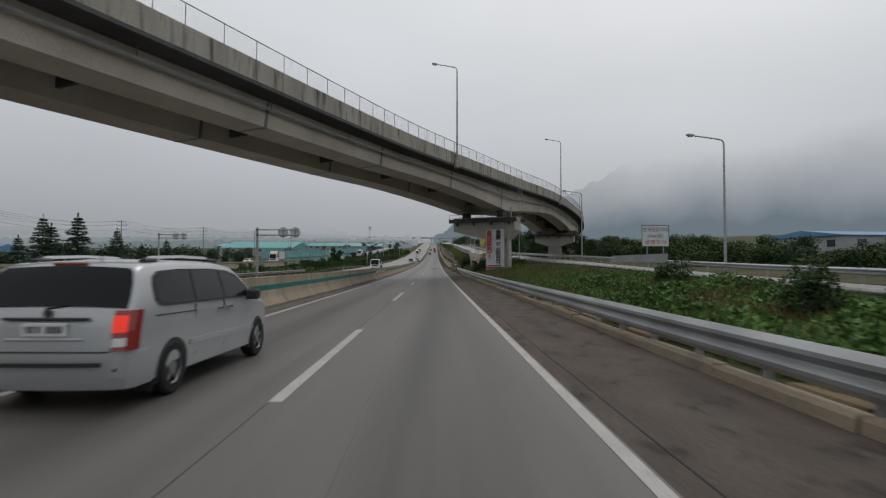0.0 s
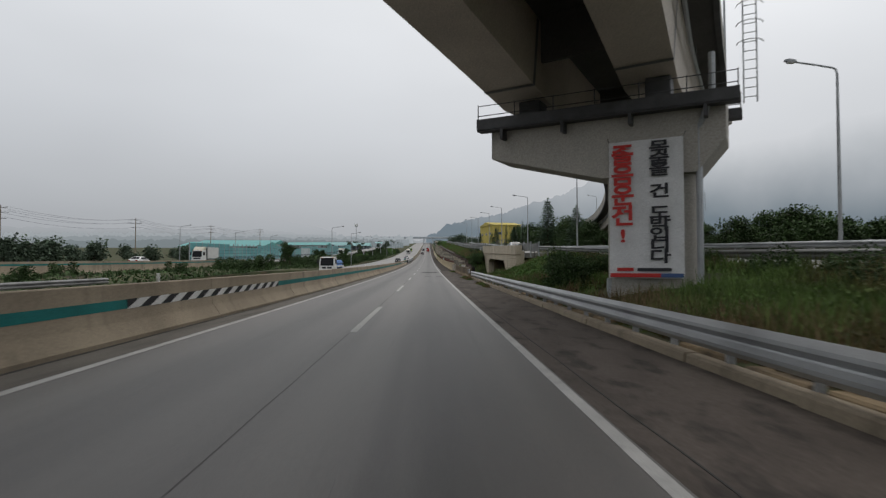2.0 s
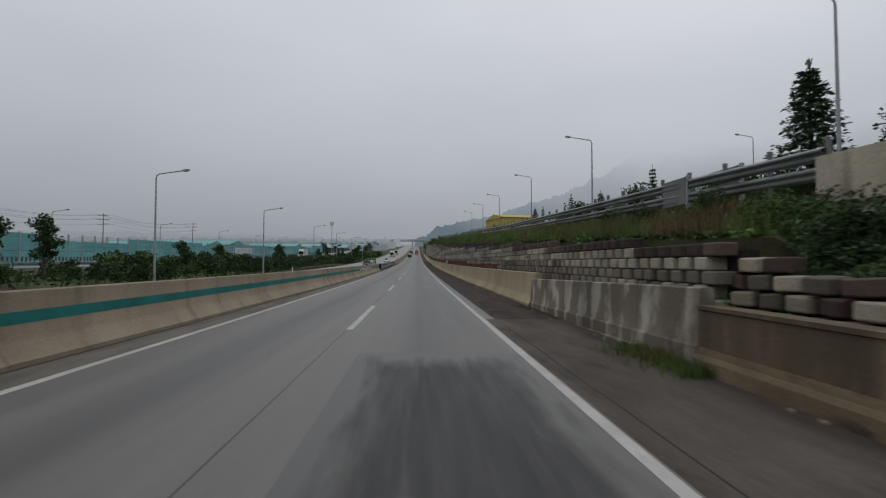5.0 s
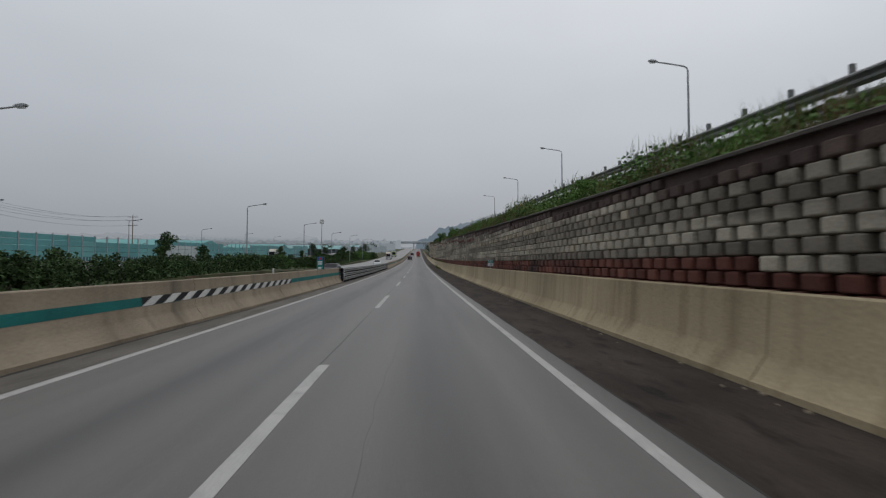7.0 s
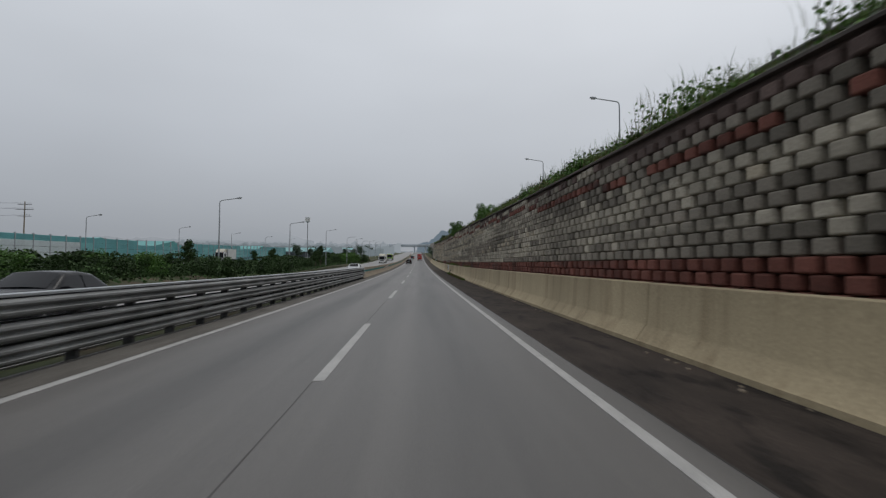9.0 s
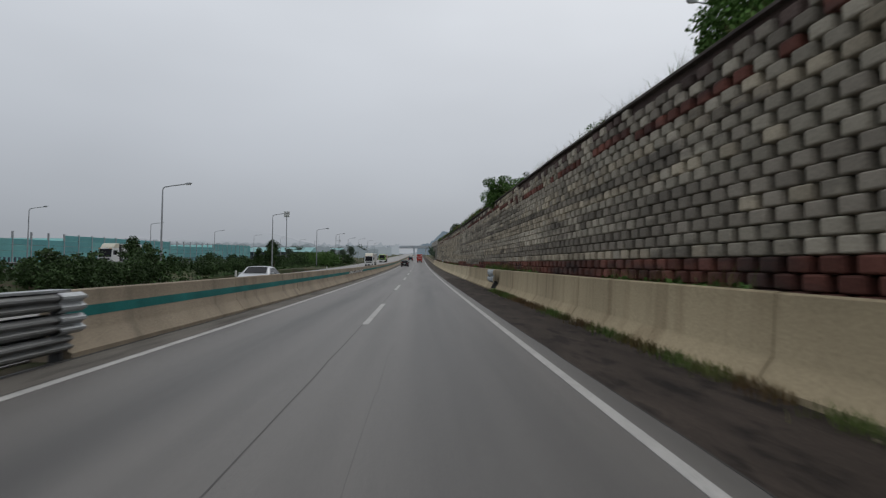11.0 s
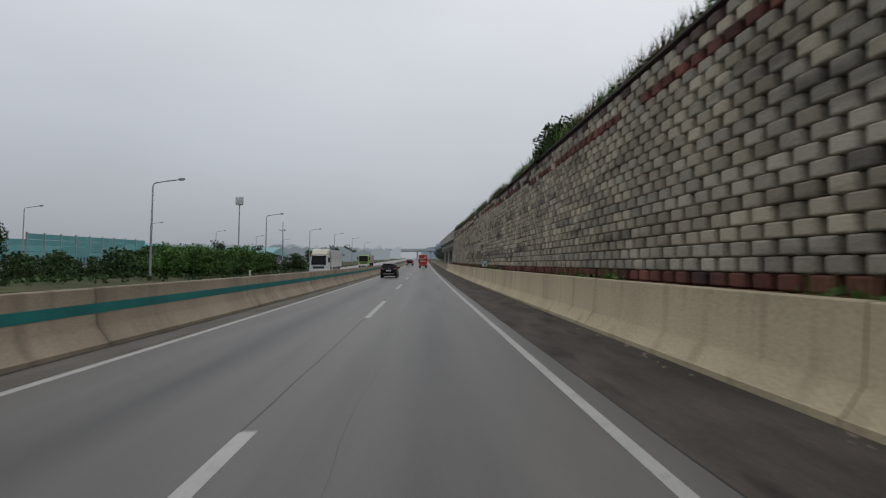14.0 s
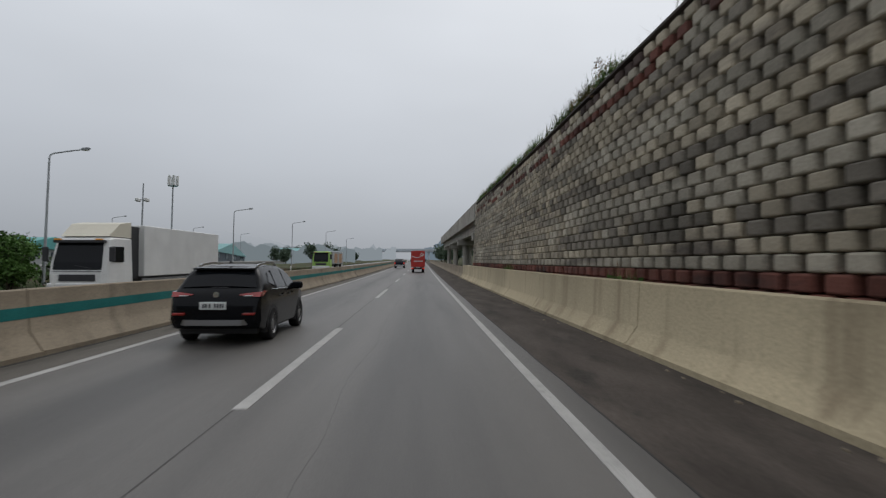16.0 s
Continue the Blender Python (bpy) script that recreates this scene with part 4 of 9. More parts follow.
        part("rubble", lump, rng.choice((M_CONC_DARK, M_RECESS, M_RECESS)), c)


# ---------------------------------------------------------------- block retaining wall
ROW, COURSE, FACE = 0.70, 0.266, 0.13


def block_shape(w=0.48, h=0.258, deep=0.32):
    """A split-face block: a bulging rounded front, widening towards the back; the front looks to -x."""
    cut_y, cut_z, n = 0.13, 0.2, 8
    rim = [(-1 + cut_y, -1), (1 - cut_y, -1), (1, -1 + cut_z), (1, 1 - cut_z), (1 - cut_y, 1), (-1 + cut_y, 1), (-1, 1 - cut_z), (-1, -1 + cut_z)]
    rings = [(-FACE, 0.66, 0.72, 0.004), (-FACE + 0.012, 0.85, 0.88, 0.003), (-FACE + 0.045, 0.96, 0.97, 0.0), (-FACE + 0.10, 1.0, 1.0, 0.0), (deep, 0.86, 1.0, 0.0)]
    vs = [(x, p * a * w / 2, q * b * h / 2 + lift) for x, a, b, lift in rings for p, q in rim]
    fs = [tuple(range(n))] + [(n * r + k, n * r + (k + 1) % n, n * r + n + (k + 1) % n, n * r + n + k) for r in range(len(rings) - 1) for k in range(n)]
    return vs, fs


def build_block_wall():
    wall = thing("block_retaining_wall", "tall retaining wall of grey split-face blocks with red courses", "retaining wall", kind="structure", at=(3.55, WALL_FROM, 0))
    rng = random.Random(11)
    base_z, lean = 0.72, 0.016
    shapes = [block_shape(0.50), block_shape(0.505), block_shape(0.515)]
    fs = shapes[0][1]
    grey, warm, dim, red, cap = Shape(), Shape(), Shape(), Shape(), Shape()
    meshes = {m.name: Shape().add(*shapes[2]).data("block", m) for m in (M_BLOCK, M_BLOCK_WARM, M_BLOCK_DARK, M_RED, M_CAP)}
    singles = []
    y_count = int((WALL_TO - WALL_FROM) / ROW)
    for j in range(y_count):
        y_mid = WALL_FROM + (j + 0.5) * ROW
        rows = int((lerp_at(WALL_TOP, y_mid) - base_z - 0.06) / COURSE)
        vs = shapes[0 if y_mid < 255 else 1 if y_mid < 350 else 2][0]
        red_from = 4 if 195 < y_mid < 345 else 3
        if y_mid > 350:
            red_from = 3 + (1 if (y_mid % 60) < 14 and y_mid < 415 else 0)
        for r in range(rows):
            y = WALL_FROM + (j + (0.5 if r % 2 else 0.0) + 0.5) * ROW
            x = lean * r + rng.uniform(-0.02, 0.02)
            if r == rows - 1 and (y_mid < 255 or rng.random() < 0.35):
                kind, mat = cap, M_CAP
            elif r < red_from and not (y_mid < 172) or (r == (rows - 2 if noise.noise((y_mid * 0.03, 1, 1)) > 0 else rows - 3) and y_mid > 245 and rng.random() < 0.85):
                kind, mat = red, M_RED
            elif 404 < y_mid < 442 and abs(r - 5.6 - 2.2 * noise.noise((y_mid * 0.13, 2, 6))) < 1.3 and rng.random() < 0.75:
                kind, mat = dim, M_BLOCK_DARK
            elif noise.noise((y_mid * 0.022, r * 0.45, 9)) * 1.4 + rng.uniform(-0.15, 0.15) > lerp_at([(143, 0.3), (180, 0.0), (260, 0.0), (320, 0.3), (360, 0.4), (385, 0.75), (420, 0.7), (435, 0.42), (480, 0.42)], y_mid):
                kind, mat = dim, M_BLOCK_DARK
            elif noise.noise((y_mid * 0.026, r * 0.4, 4)) * 1.3 + rng.uniform(-0.2, 0.2) > lerp_at([(143, 0.0), (165, 0.1), (180, 0.45), (270, 0.4), (320, 0.22), (365, 0.1), (385, -0.25), (420, -0.2), (440, 0.1), (480, 0.08)], y_mid):
                kind, mat = warm, M_BLOCK_WARM
            else:
                kind, mat = grey, M_BLOCK
            place = (x, y - WALL_FROM, base_z + COURSE * (r + 0.5))
            if 424 < y < 434 and len(singles) < 290:
                singles.append((mat, place))
            else:
                kind.add([(place[0] + a, place[1] + b, place[2] + c) for a, b, c in vs], fs)
    part("grey_blocks", grey, M_BLOCK, wall, kind="stuff")
    part("dark_blocks", dim, M_BLOCK_DARK, wall, "dark weathered blocks", kind="stuff")
    part("beige_blocks", warm, M_BLOCK_WARM, wall, "beige blocks", kind="stuff")
    part("red_blocks", red, M_RED, wall, "weathered red block courses", kind="stuff")
    part("cap_blocks", cap, M_CAP, wall, "dark cap blocks", kind="stuff")
    core, band, coping = Shape(), Shape(), Shape()
    ys = list(np.arange(WALL_FROM, WALL_TO, 3.5)) + [WALL_TO]
    tops = [lerp_at(WALL_TOP, y) for y in ys]
    leans = [lean * (t - base_z) / COURSE for t in tops]

    def run_along(sh, corners, from_y=WALL_FROM):
        """corners(top, lean): (x, z) of the section where the wall has that height."""
        rows = [[(x, y - WALL_FROM, z) for x, z in corners(t, q)] for y, t, q in zip(ys, tops, leans) if y >= from_y]
        n = len(rows[0])
        sh.add([v for row in rows for v in row], [(i * n + k, i * n + (k + 1) % n, (i + 1) * n + (k + 1) % n, (i + 1) * n + k) for i in range(len(rows) - 1) for k in range(n)] + [tuple(range(n)), tuple(range((len(rows) - 1) * n, len(rows) * n))])

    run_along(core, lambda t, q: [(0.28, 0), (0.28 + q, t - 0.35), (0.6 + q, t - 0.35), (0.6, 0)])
    run_along(band, lambda t, q: [(q - 0.02, t - 0.42), (q - 0.02, t - 0.03), (q + 0.5, t - 0.03), (q + 0.5, t - 0.42)], 178)
    run_along(coping, lambda t, q: [(q - 0.17, t - 0.035), (q - 0.18, t + 0.02), (q - 0.15, t + 0.045), (q + 0.42, t + 0.045), (q + 0.42, t - 0.03)], 178)
    part("coping_band", band, M_CAP, wall, "dark stained band below the coping")
    part("coping", coping, M_COPING, wall, "thin dark concrete coping")
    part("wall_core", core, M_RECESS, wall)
    # stepped block pile where the wall begins
    pile = thing("block_pile", "uneven rows of dark and beige blocks where the wall begins", "block wall", at=(3.6, 136.0, 0.3))
    for r in range(7):
        for k in range(10):
            y = 136.3 + 0.72 * k + (0.36 if r % 2 else 0)
            if y > 143.2 or r > 4.4 - (143 - y) * 0.42:
                continue
            ob = part("block", meshes[rng.choice((M_BLOCK_WARM, M_BLOCK_DARK, M_BLOCK_DARK, M_CAP)).name], M_BLOCK, pile, at=(0.15 + 0.05 * r + rng.uniform(-0.05, 0.05) + 0.12 * max(0, 140 - y), y - 136.0, 0.15 + 0.295 * r))
            ob.rotation_euler = (rng.uniform(-0.05, 0.05), rng.uniform(-0.05, 0.05), rng.uniform(-0.2, 0.2))
    for k in range(7):
        y = 0.3 + 1.0 * k
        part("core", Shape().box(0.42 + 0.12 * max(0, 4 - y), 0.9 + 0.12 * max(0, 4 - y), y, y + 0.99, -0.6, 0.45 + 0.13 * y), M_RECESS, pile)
    return wall, singles, meshes


# ---------------------------------------------------------------- curved ramp bridge over the expressway
RAMP = [(-62.0, -84.0, 11.4), (-40.0, -27.0, 11.5), (-28.0, 2.0, 11.5), (-17.2, 28.5, 11.5), (-8.9, 48.6, 11.55), (-3.6, 59.5, 11.55), (4.9, 76.0, 11.5), (14.1, 93.5, 11.3),
        (23.6, 118.0, 10.6), (30.3, 142.0, 9.9), (34.8, 165.0, 9.3), (38.0, 190.0, 8.7), (40.0, 220.0, 8.0), (40.5, 250.0, 7.2)]
HALF, FAR_HALF, SUPER = 4.4, 5.1, 0.045


def ramp_curve(step=2.0):
    """Points, ways and lengths along the ramp's middle, as a smooth curve through RAMP."""
    p = [Vector(q) for q in RAMP]
    out = []
    for i in range(len(p) - 1):
        a, b, c, d = p[max(i - 1, 0)], p[i], p[i + 1], p[min(i + 2, len(p) - 1)]
        n = max(2, int((c - b).length / step))
        for k in range(n):
            t = k / n
            out.append(0.5 * ((2 * b) + (c - a) * t + (2 * a - 5 * b + 4 * c - d) * t * t + (3 * b - a - 3 * c + d) * t ** 3))
    return out + [p[-1]]


def build_bridge():
    pts = ramp_curve()
    ways = []
    for i in range(len(pts)):
        d = pts[min(i + 1, len(pts) - 1)] - pts[max(i - 1, 0)]
        d.z = 0
        ways.append(d.normalized())
    run = [0.0]
    for a, b in zip(pts[:-1], pts[1:]):
        run.append(run[-1] + (b - a).length)

    def nearest(x, y):
        return min(range(len(pts)), key=lambda i: (pts[i].x - x) ** 2 + (pts[i].y - y) ** 2)

    piers = [nearest(-40, -27), nearest(4.9, 76.0), nearest(21.8, 113.0), nearest(34.8, 165.0)]
    pier_runs = [run[i] for i in piers]

    def depth(i):
        """Girder depth: deep over the piers, shallow between them."""
        near = min(abs(run[i] - r) for r in pier_runs)
        return 1.5 + 1.22 * max(0.0, 1 - near / 24.0) ** 1.6

    def at(i, off, dz):
        right = Vector((ways[i].y, -ways[i].x, 0))
        return pts[i] + right * off + Vector((0, 0, dz + SUPER * off))

    def loft(section):
        """section(i): (offset, height) points of the cross-section there."""
        sh, n, m = Shape(), None, len(pts)
        vs = []
        for i in range(m):
            s = section(i)
            n = len(s)
            vs += [at(i, a, b) for a, b in s]
        fs = [(i * n + k, i * n + (k + 1) % n, (i + 1) * n + (k + 1) % n, (i + 1) * n + k) for i in range(m - 1) for k in range(n)]
        return sh.add(vs, fs + [tuple(range(n)), tuple(range((m - 1) * n, m * n))[::-1]])

    b = thing("ramp_bridge", "curved concrete ramp bridge with two haunched box girders", "bridge", kind="structure")
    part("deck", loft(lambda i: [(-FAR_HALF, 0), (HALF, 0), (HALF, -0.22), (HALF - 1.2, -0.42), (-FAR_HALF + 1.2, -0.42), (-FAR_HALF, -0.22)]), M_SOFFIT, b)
    for s, hw in ((1, HALF), (-1, FAR_HALF)):
        part("parapet", loft(lambda i: [(s * (hw + 0.02), -0.30), (s * (hw + 0.06), -0.30), (s * (hw + 0.06), 0.98), (s * (hw - 0.02), 1.04), (s * (hw - 0.18), 1.04), (s * (hw - 0.3), 0.02)]), M_PARAPET, b, "streaked concrete parapet")
        part("drip_edge", loft(lambda i: [(s * (hw + 0.075), -0.36), (s * (hw + 0.075), -0.16), (s * (hw + 0.062), -0.16), (s * (hw - 0.15), -0.36)]), M_DARK_STEEL, b)
    for off in (2.05, -2.9):
        part("box_girder", loft(lambda i: [(off - 1.15, -0.425), (off + 1.15, -0.425), (off + 0.98, -0.425 - depth(i)), (off - 0.98, -0.425 - depth(i))]), M_GIRDER, b, "painted steel box girder")
        # welded splice bands
        for i in range(6, len(pts) - 6, 7):
            sh = Shape()
            d = depth(i)
            rows = [[(off - 1.165, -0.5), (off - 0.995, -0.44 - d), (off + 0.995, -0.44 - d), (off + 1.165, -0.5)]] * 2
            vs = [p + ways[i] * w for w in (-0.14, 0.14) for p in [at(i, a, z) for a, z in rows[0]]]
            sh.add(vs, [(k, k + 1, 5 + k, 4 + k) for k in range(3)])
            part("splice_plate", sh, M_STEEL_DIRTY, b)
    for i in range(3, len(pts) - 3, 5):
        d = depth(i)
        vs = [at(i, a, z) + ways[i] * w for w in (-0.1, 0.1) for a, z in ((-1.6, -0.43), (1.0, -0.43), (1.0, -0.43 - d * 0.7), (-1.6, -0.43 - d * 0.7))]
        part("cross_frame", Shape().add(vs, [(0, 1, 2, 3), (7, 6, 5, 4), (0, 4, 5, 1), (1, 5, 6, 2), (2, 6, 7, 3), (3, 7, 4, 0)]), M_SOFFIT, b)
    # service pipe below the near parapet, and another on the far side
    for s, hw in ((1, HALF), (-1, FAR_HALF)):
        sh = Shape()
        for i in range(len(pts) - 1):
            a, c = at(i, s * (hw - 0.95), -0.95 - 0.5 * (depth(i) - 1.5)), at(i + 1, s * (hw - 0.95), -0.95 - 0.5 * (depth(i + 1) - 1.5))
            sh.tube(a, c, 0.085, n=6, caps=False)
        part("service_pipe", sh, M_POLE, b, "pale steel drain pipe")
        hang = Shape()
        for i in range(2, len(pts) - 2, 4):
            hang.tube(at(i, s * (hw - 0.95), -0.42), at(i, s * (hw - 0.95), -0.95 - 0.5 * (depth(i) - 1.5)), 0.03, n=5)
        part("pipe_hangers", hang, M_STEEL_DIRTY, b)
    # mesh fence on both parapets
    fence_to = nearest(26.5, 128.0)
    for s, hw in ((1, HALF), (-1, FAR_HALF)):
        f = part("mesh_fence", Shape().sweep([(-0.02, 0), (0.02, 0), (0.02, 0.04), (-0.02, 0.04)], [at(i, s * (hw - 0.08), 2.08) for i in range(fence_to)]), M_POLE, b, "thin grey mesh fence")
        post = Shape().tube((0, 0, 0), (0, 0, 1.12), 0.028, n=6).data("fence_post", M_POLE)
        for i in range(0, fence_to):
            ob = part("fence_post", post, M_POLE, f)
            ob.location = at(i, s * (hw - 0.08), 1.0)
        wires = Shape()
        for k in range(9):
            h = 1.10 + 0.12 * k
            for i in range(fence_to - 1):
                wires.tube(at(i, s * (hw - 0.08), h), at(i + 1, s * (hw - 0.08), h), 0.004, n=3, caps=False)
        for i in range(fence_to - 1):
            for k in range(10):
                q = at(i, s * (hw - 0.08), 1.05).lerp(at(i + 1, s * (hw - 0.08), 1.05), k / 10)
                wires.tube(q, q + Vector((0, 0, 1.0)), 0.004, n=3, caps=False)
        part("mesh_wires", wires, M_POLE, f)

    # piers
    def pier(i, hammer, base, stem, label, shift=0.0, turned=None, drop=2.5, nudge=(0, 0), rungs=6):
        p = pts[i] + Vector((*nudge, 0))
        turn = turned if turned is not None else math.degrees(math.atan2(ways[i].y, ways[i].x)) - 90
        t = thing("bridge_pier", label, "bridge pier", "bridge piers", "structure", at=(p.x, p.y, base), turn=turn)
        seat = 0.75 if turned is not None else 0.3
        top = p.z - 0.425 - depth(i) - seat - base
        w = hammer
        vs = []
        for y in (-1.05, 1.05):
            vs += [(-w, y, top), (w, y, top), (w, y, top - 1.7), (shift + stem + 0.1, y, top - drop), (shift - stem - 0.1, y, top - drop), (-w, y, top - 1.7)]
        part("cap_beam", Shape().add(vs, [(0, 1, 2, 3, 4, 5), (11, 10, 9, 8, 7, 6)] + [(k, 6 + k, 6 + (k + 1) % 6, (k + 1) % 6) for k in range(6)]), M_BRIDGE, t)
        n = 20
        ring = [(stem * math.copysign(abs(math.cos(a)) ** 0.45, math.cos(a)), 0.85 * math.copysign(abs(math.sin(a)) ** 0.45, math.sin(a))) for a in [2 * math.pi * k / n for k in range(n)]]
        vs = [(x + shift, y, z) for z in (-2.0, top - drop + 0.05) for x, y in ring]
        part("stem", Shape().add(vs, [(k, (k + 1) % n, n + (k + 1) % n, n + k) for k in range(n)]), M_BRIDGE, t, smooth=True)
        for off in (2.05, -2.9):
            part("bearing", Shape().box(off - 0.45, off + 0.45, -0.45, 0.45, top, top + seat + 0.05 + SUPER * off, 0.04), M_DARK_STEEL, t)
        # service walkway round the cap
        for y in (-1.5, 1.5):
            part("walkway", Shape().box(-w - 0.45, w + 0.45, min(y, y * 0.7), max(y, y * 0.7), top - 0.62, top - 0.55), M_DARK_STEEL, t)
            part("walkway_beam", Shape().box(-w - 0.45, w + 0.45, y - 0.05, y + 0.05, top - 0.56, top - 0.14), M_DARK_STEEL, t)
            posts = Shape()
            for k in range(7):
                x = -w - 0.4 + (2 * w + 0.8) * k / 6
                posts.tube((x, y * 1.0, top - 0.6), (x, y * 1.0, top + 0.45), 0.022, n=5)
            for h in (0.0, 0.4):
                posts.tube((-w - 0.4, y, top + h), (w + 0.4, y, top + h), 0.018, n=5)
            part("walkway_rail", posts, M_DARK_STEEL, t)
            for k in range(4):
                x = -w + 0.6 + (2 * w - 1.2) * k / 3
                part("bracket", Shape().box(x - 0.06, x + 0.06, min(y * 0.7, y), max(y * 0.7, y), top - 1.0, top - 0.6), M_DARK_STEEL, t)
        lad = Shape()
        for x in (w + 0.55, w + 0.95):
            lad.tube((x, -0.9, top - 0.6), (x, -0.9, top - 0.6 + 0.32 * rungs), 0.025, n=5)
        for k in range(rungs):
            lad.tube((w + 0.55, -0.9, top - 0.4 + 0.31 * k), (w + 0.95, -0.9, top - 0.4 + 0.31 * k), 0.016, n=5)
        for k in range(6 if rungs > 10 else 0):
            c = [(w + 0.75 + 0.4 * math.cos(a), -0.9 - 0.45 * abs(math.sin(a)), top + 1.4 + 0.65 * k) for a in [math.pi * q / 6 for q in range(7)]]
            for a, d in zip(c[:-1], c[1:]):
                lad.tube(a, d, 0.016, n=5)
        part("ladder", lad, M_STEEL, t, "caged steel access ladder")
        return t, top

    first, top1 = pier(piers[1], 4.3, 0.35, 1.55, "concrete hammerhead pier beside the shoulder, with a hung banner", 1.75, -30, 2.8, (0.15, -0.5), 18)
    pipe = Shape().tube((3.9, -1.2, top1 + 1.2), (3.9, -1.2, top1 - 0.2), 0.11).tube((3.9, -1.2, top1 - 0.2), (3.45, -0.95, top1 - 1.3), 0.11).tube((3.45, -0.95, top1 - 1.3), (3.45, -0.95, -0.3), 0.11)
    part("downpipe", pipe, M_POLE, first, "pale drain pipe")
    part("small_pipe", Shape().tube((0.35, -0.95, -0.3), (0.35, -0.95, 0.75), 0.09), M_POLE, first)
    pier(piers[2], 3.7, 2.2, 1.25, "concrete hammerhead pier behind the slip road")
    pier(piers[3], 3.4, 3.2, 1.2, "concrete hammerhead pier among the trees")
    pier(piers[0], 3.7, -0.3, 1.3, "concrete hammerhead pier behind the opposite carriageway")
    ab = len(pts) - 6
    a = thing("bridge_abutment", "concrete abutment at the end of the ramp bridge", "abutment", kind="structure", at=(pts[ab].x, pts[ab].y, 3.0))
    part("wall", Shape().box(-4.6, 4.6, 0, 2.0, 0, pts[ab].z - 4.8, 0.05), M_BRIDGE, a)
    part("backfill", Shape().box(-4.5, 4.5, 2.0, 60, -1, pts[ab].z - 4.6, 0.05), M_BRIDGE, a)

    # banner hung on the near face of the first pier
    bn = thing("warning_banner", "white cloth banner with red and black vertical lettering on the pier", "banner", at=first.matrix_world.translation, turn=0)
    bn.matrix_world = pose(5.95, 73.67, 0, 0, 0, -30)
    wav = Shape()
    nx, nz = 8, 14
    vs = [((-1.27 + 2.54 * i / nx), 0.02 * math.sin(i * 1.3 + k * 0.5) - 0.02 * math.sin(k), 1.12 + 4.95 * k / nz) for k in range(nz + 1) for i in range(nx + 1)]
    fs = [(k * (nx + 1) + i, k * (nx + 1) + i + 1, (k + 1) * (nx + 1) + i + 1, (k + 1) * (nx + 1) + i) for k in range(nz) for i in range(nx)]
    cloth = part("cloth", wav.add(vs, fs), M_CLOTH, bn, smooth=True)
    face = lambda x, z: pose(x, -0.072, z, 90, 0, 0)
    for k, ch in enumerate("졸음운전"):
        letters("letter", ch, 0.80, M_INK_RED, bn, face(-0.78, 5.52 - 0.73 * k), "red letter", 1.12, 0.022)
    letters("letter", "!", 0.62, M_INK_RED, bn, face(-0.78, 2.62), "red letter", 1.4, 0.02)
    for k, ch in enumerate(("목", "숨", "을", "", "건", "", "도", "박", "입", "니", "다")):
        if ch:
            letters("letter", ch, 0.54, M_INK, bn, face(0.48, 5.72 - 0.385 * k), "black letter", 1.45, 0.014)
    part("red_hem", Shape().box(-1.24, 0.5, -0.075, -0.06, 1.16, 1.3), M_INK_RED, bn)
    part("blue_hem", Shape().box(0.5, 1.24, -0.075, -0.06, 1.16, 1.3), M_INK_BLUE, bn)
    part("emblem", Shape().box(-1.0, -0.42, -0.075, -0.06, 1.38, 1.5), M_INK_RED, bn, "small red emblem")
    part("line_of_writing", Shape().box(-0.3, 0.85, -0.075, -0.06, 1.38, 1.49), M_INK, bn)
    for x in (-1.25, 1.25):
        part("tie_rope", Shape().tube((x, 0, 6.05), (x * 1.15, 0.2, 6.5), 0.012, n=5), M_INK, bn)
    lamps = [at(nearest(-2.6, 58.0), HALF + 0.22, 0.2), at(nearest(14.2, 93.2), HALF + 0.22, 0.2), at(nearest(34.4, 162.5), HALF + 0.22, 1.2), at(nearest(39.6, 209.0), HALF + 0.22, 1.0), at(nearest(-20, 22.0), HALF + 0.22, 0.2)]
    return lamps


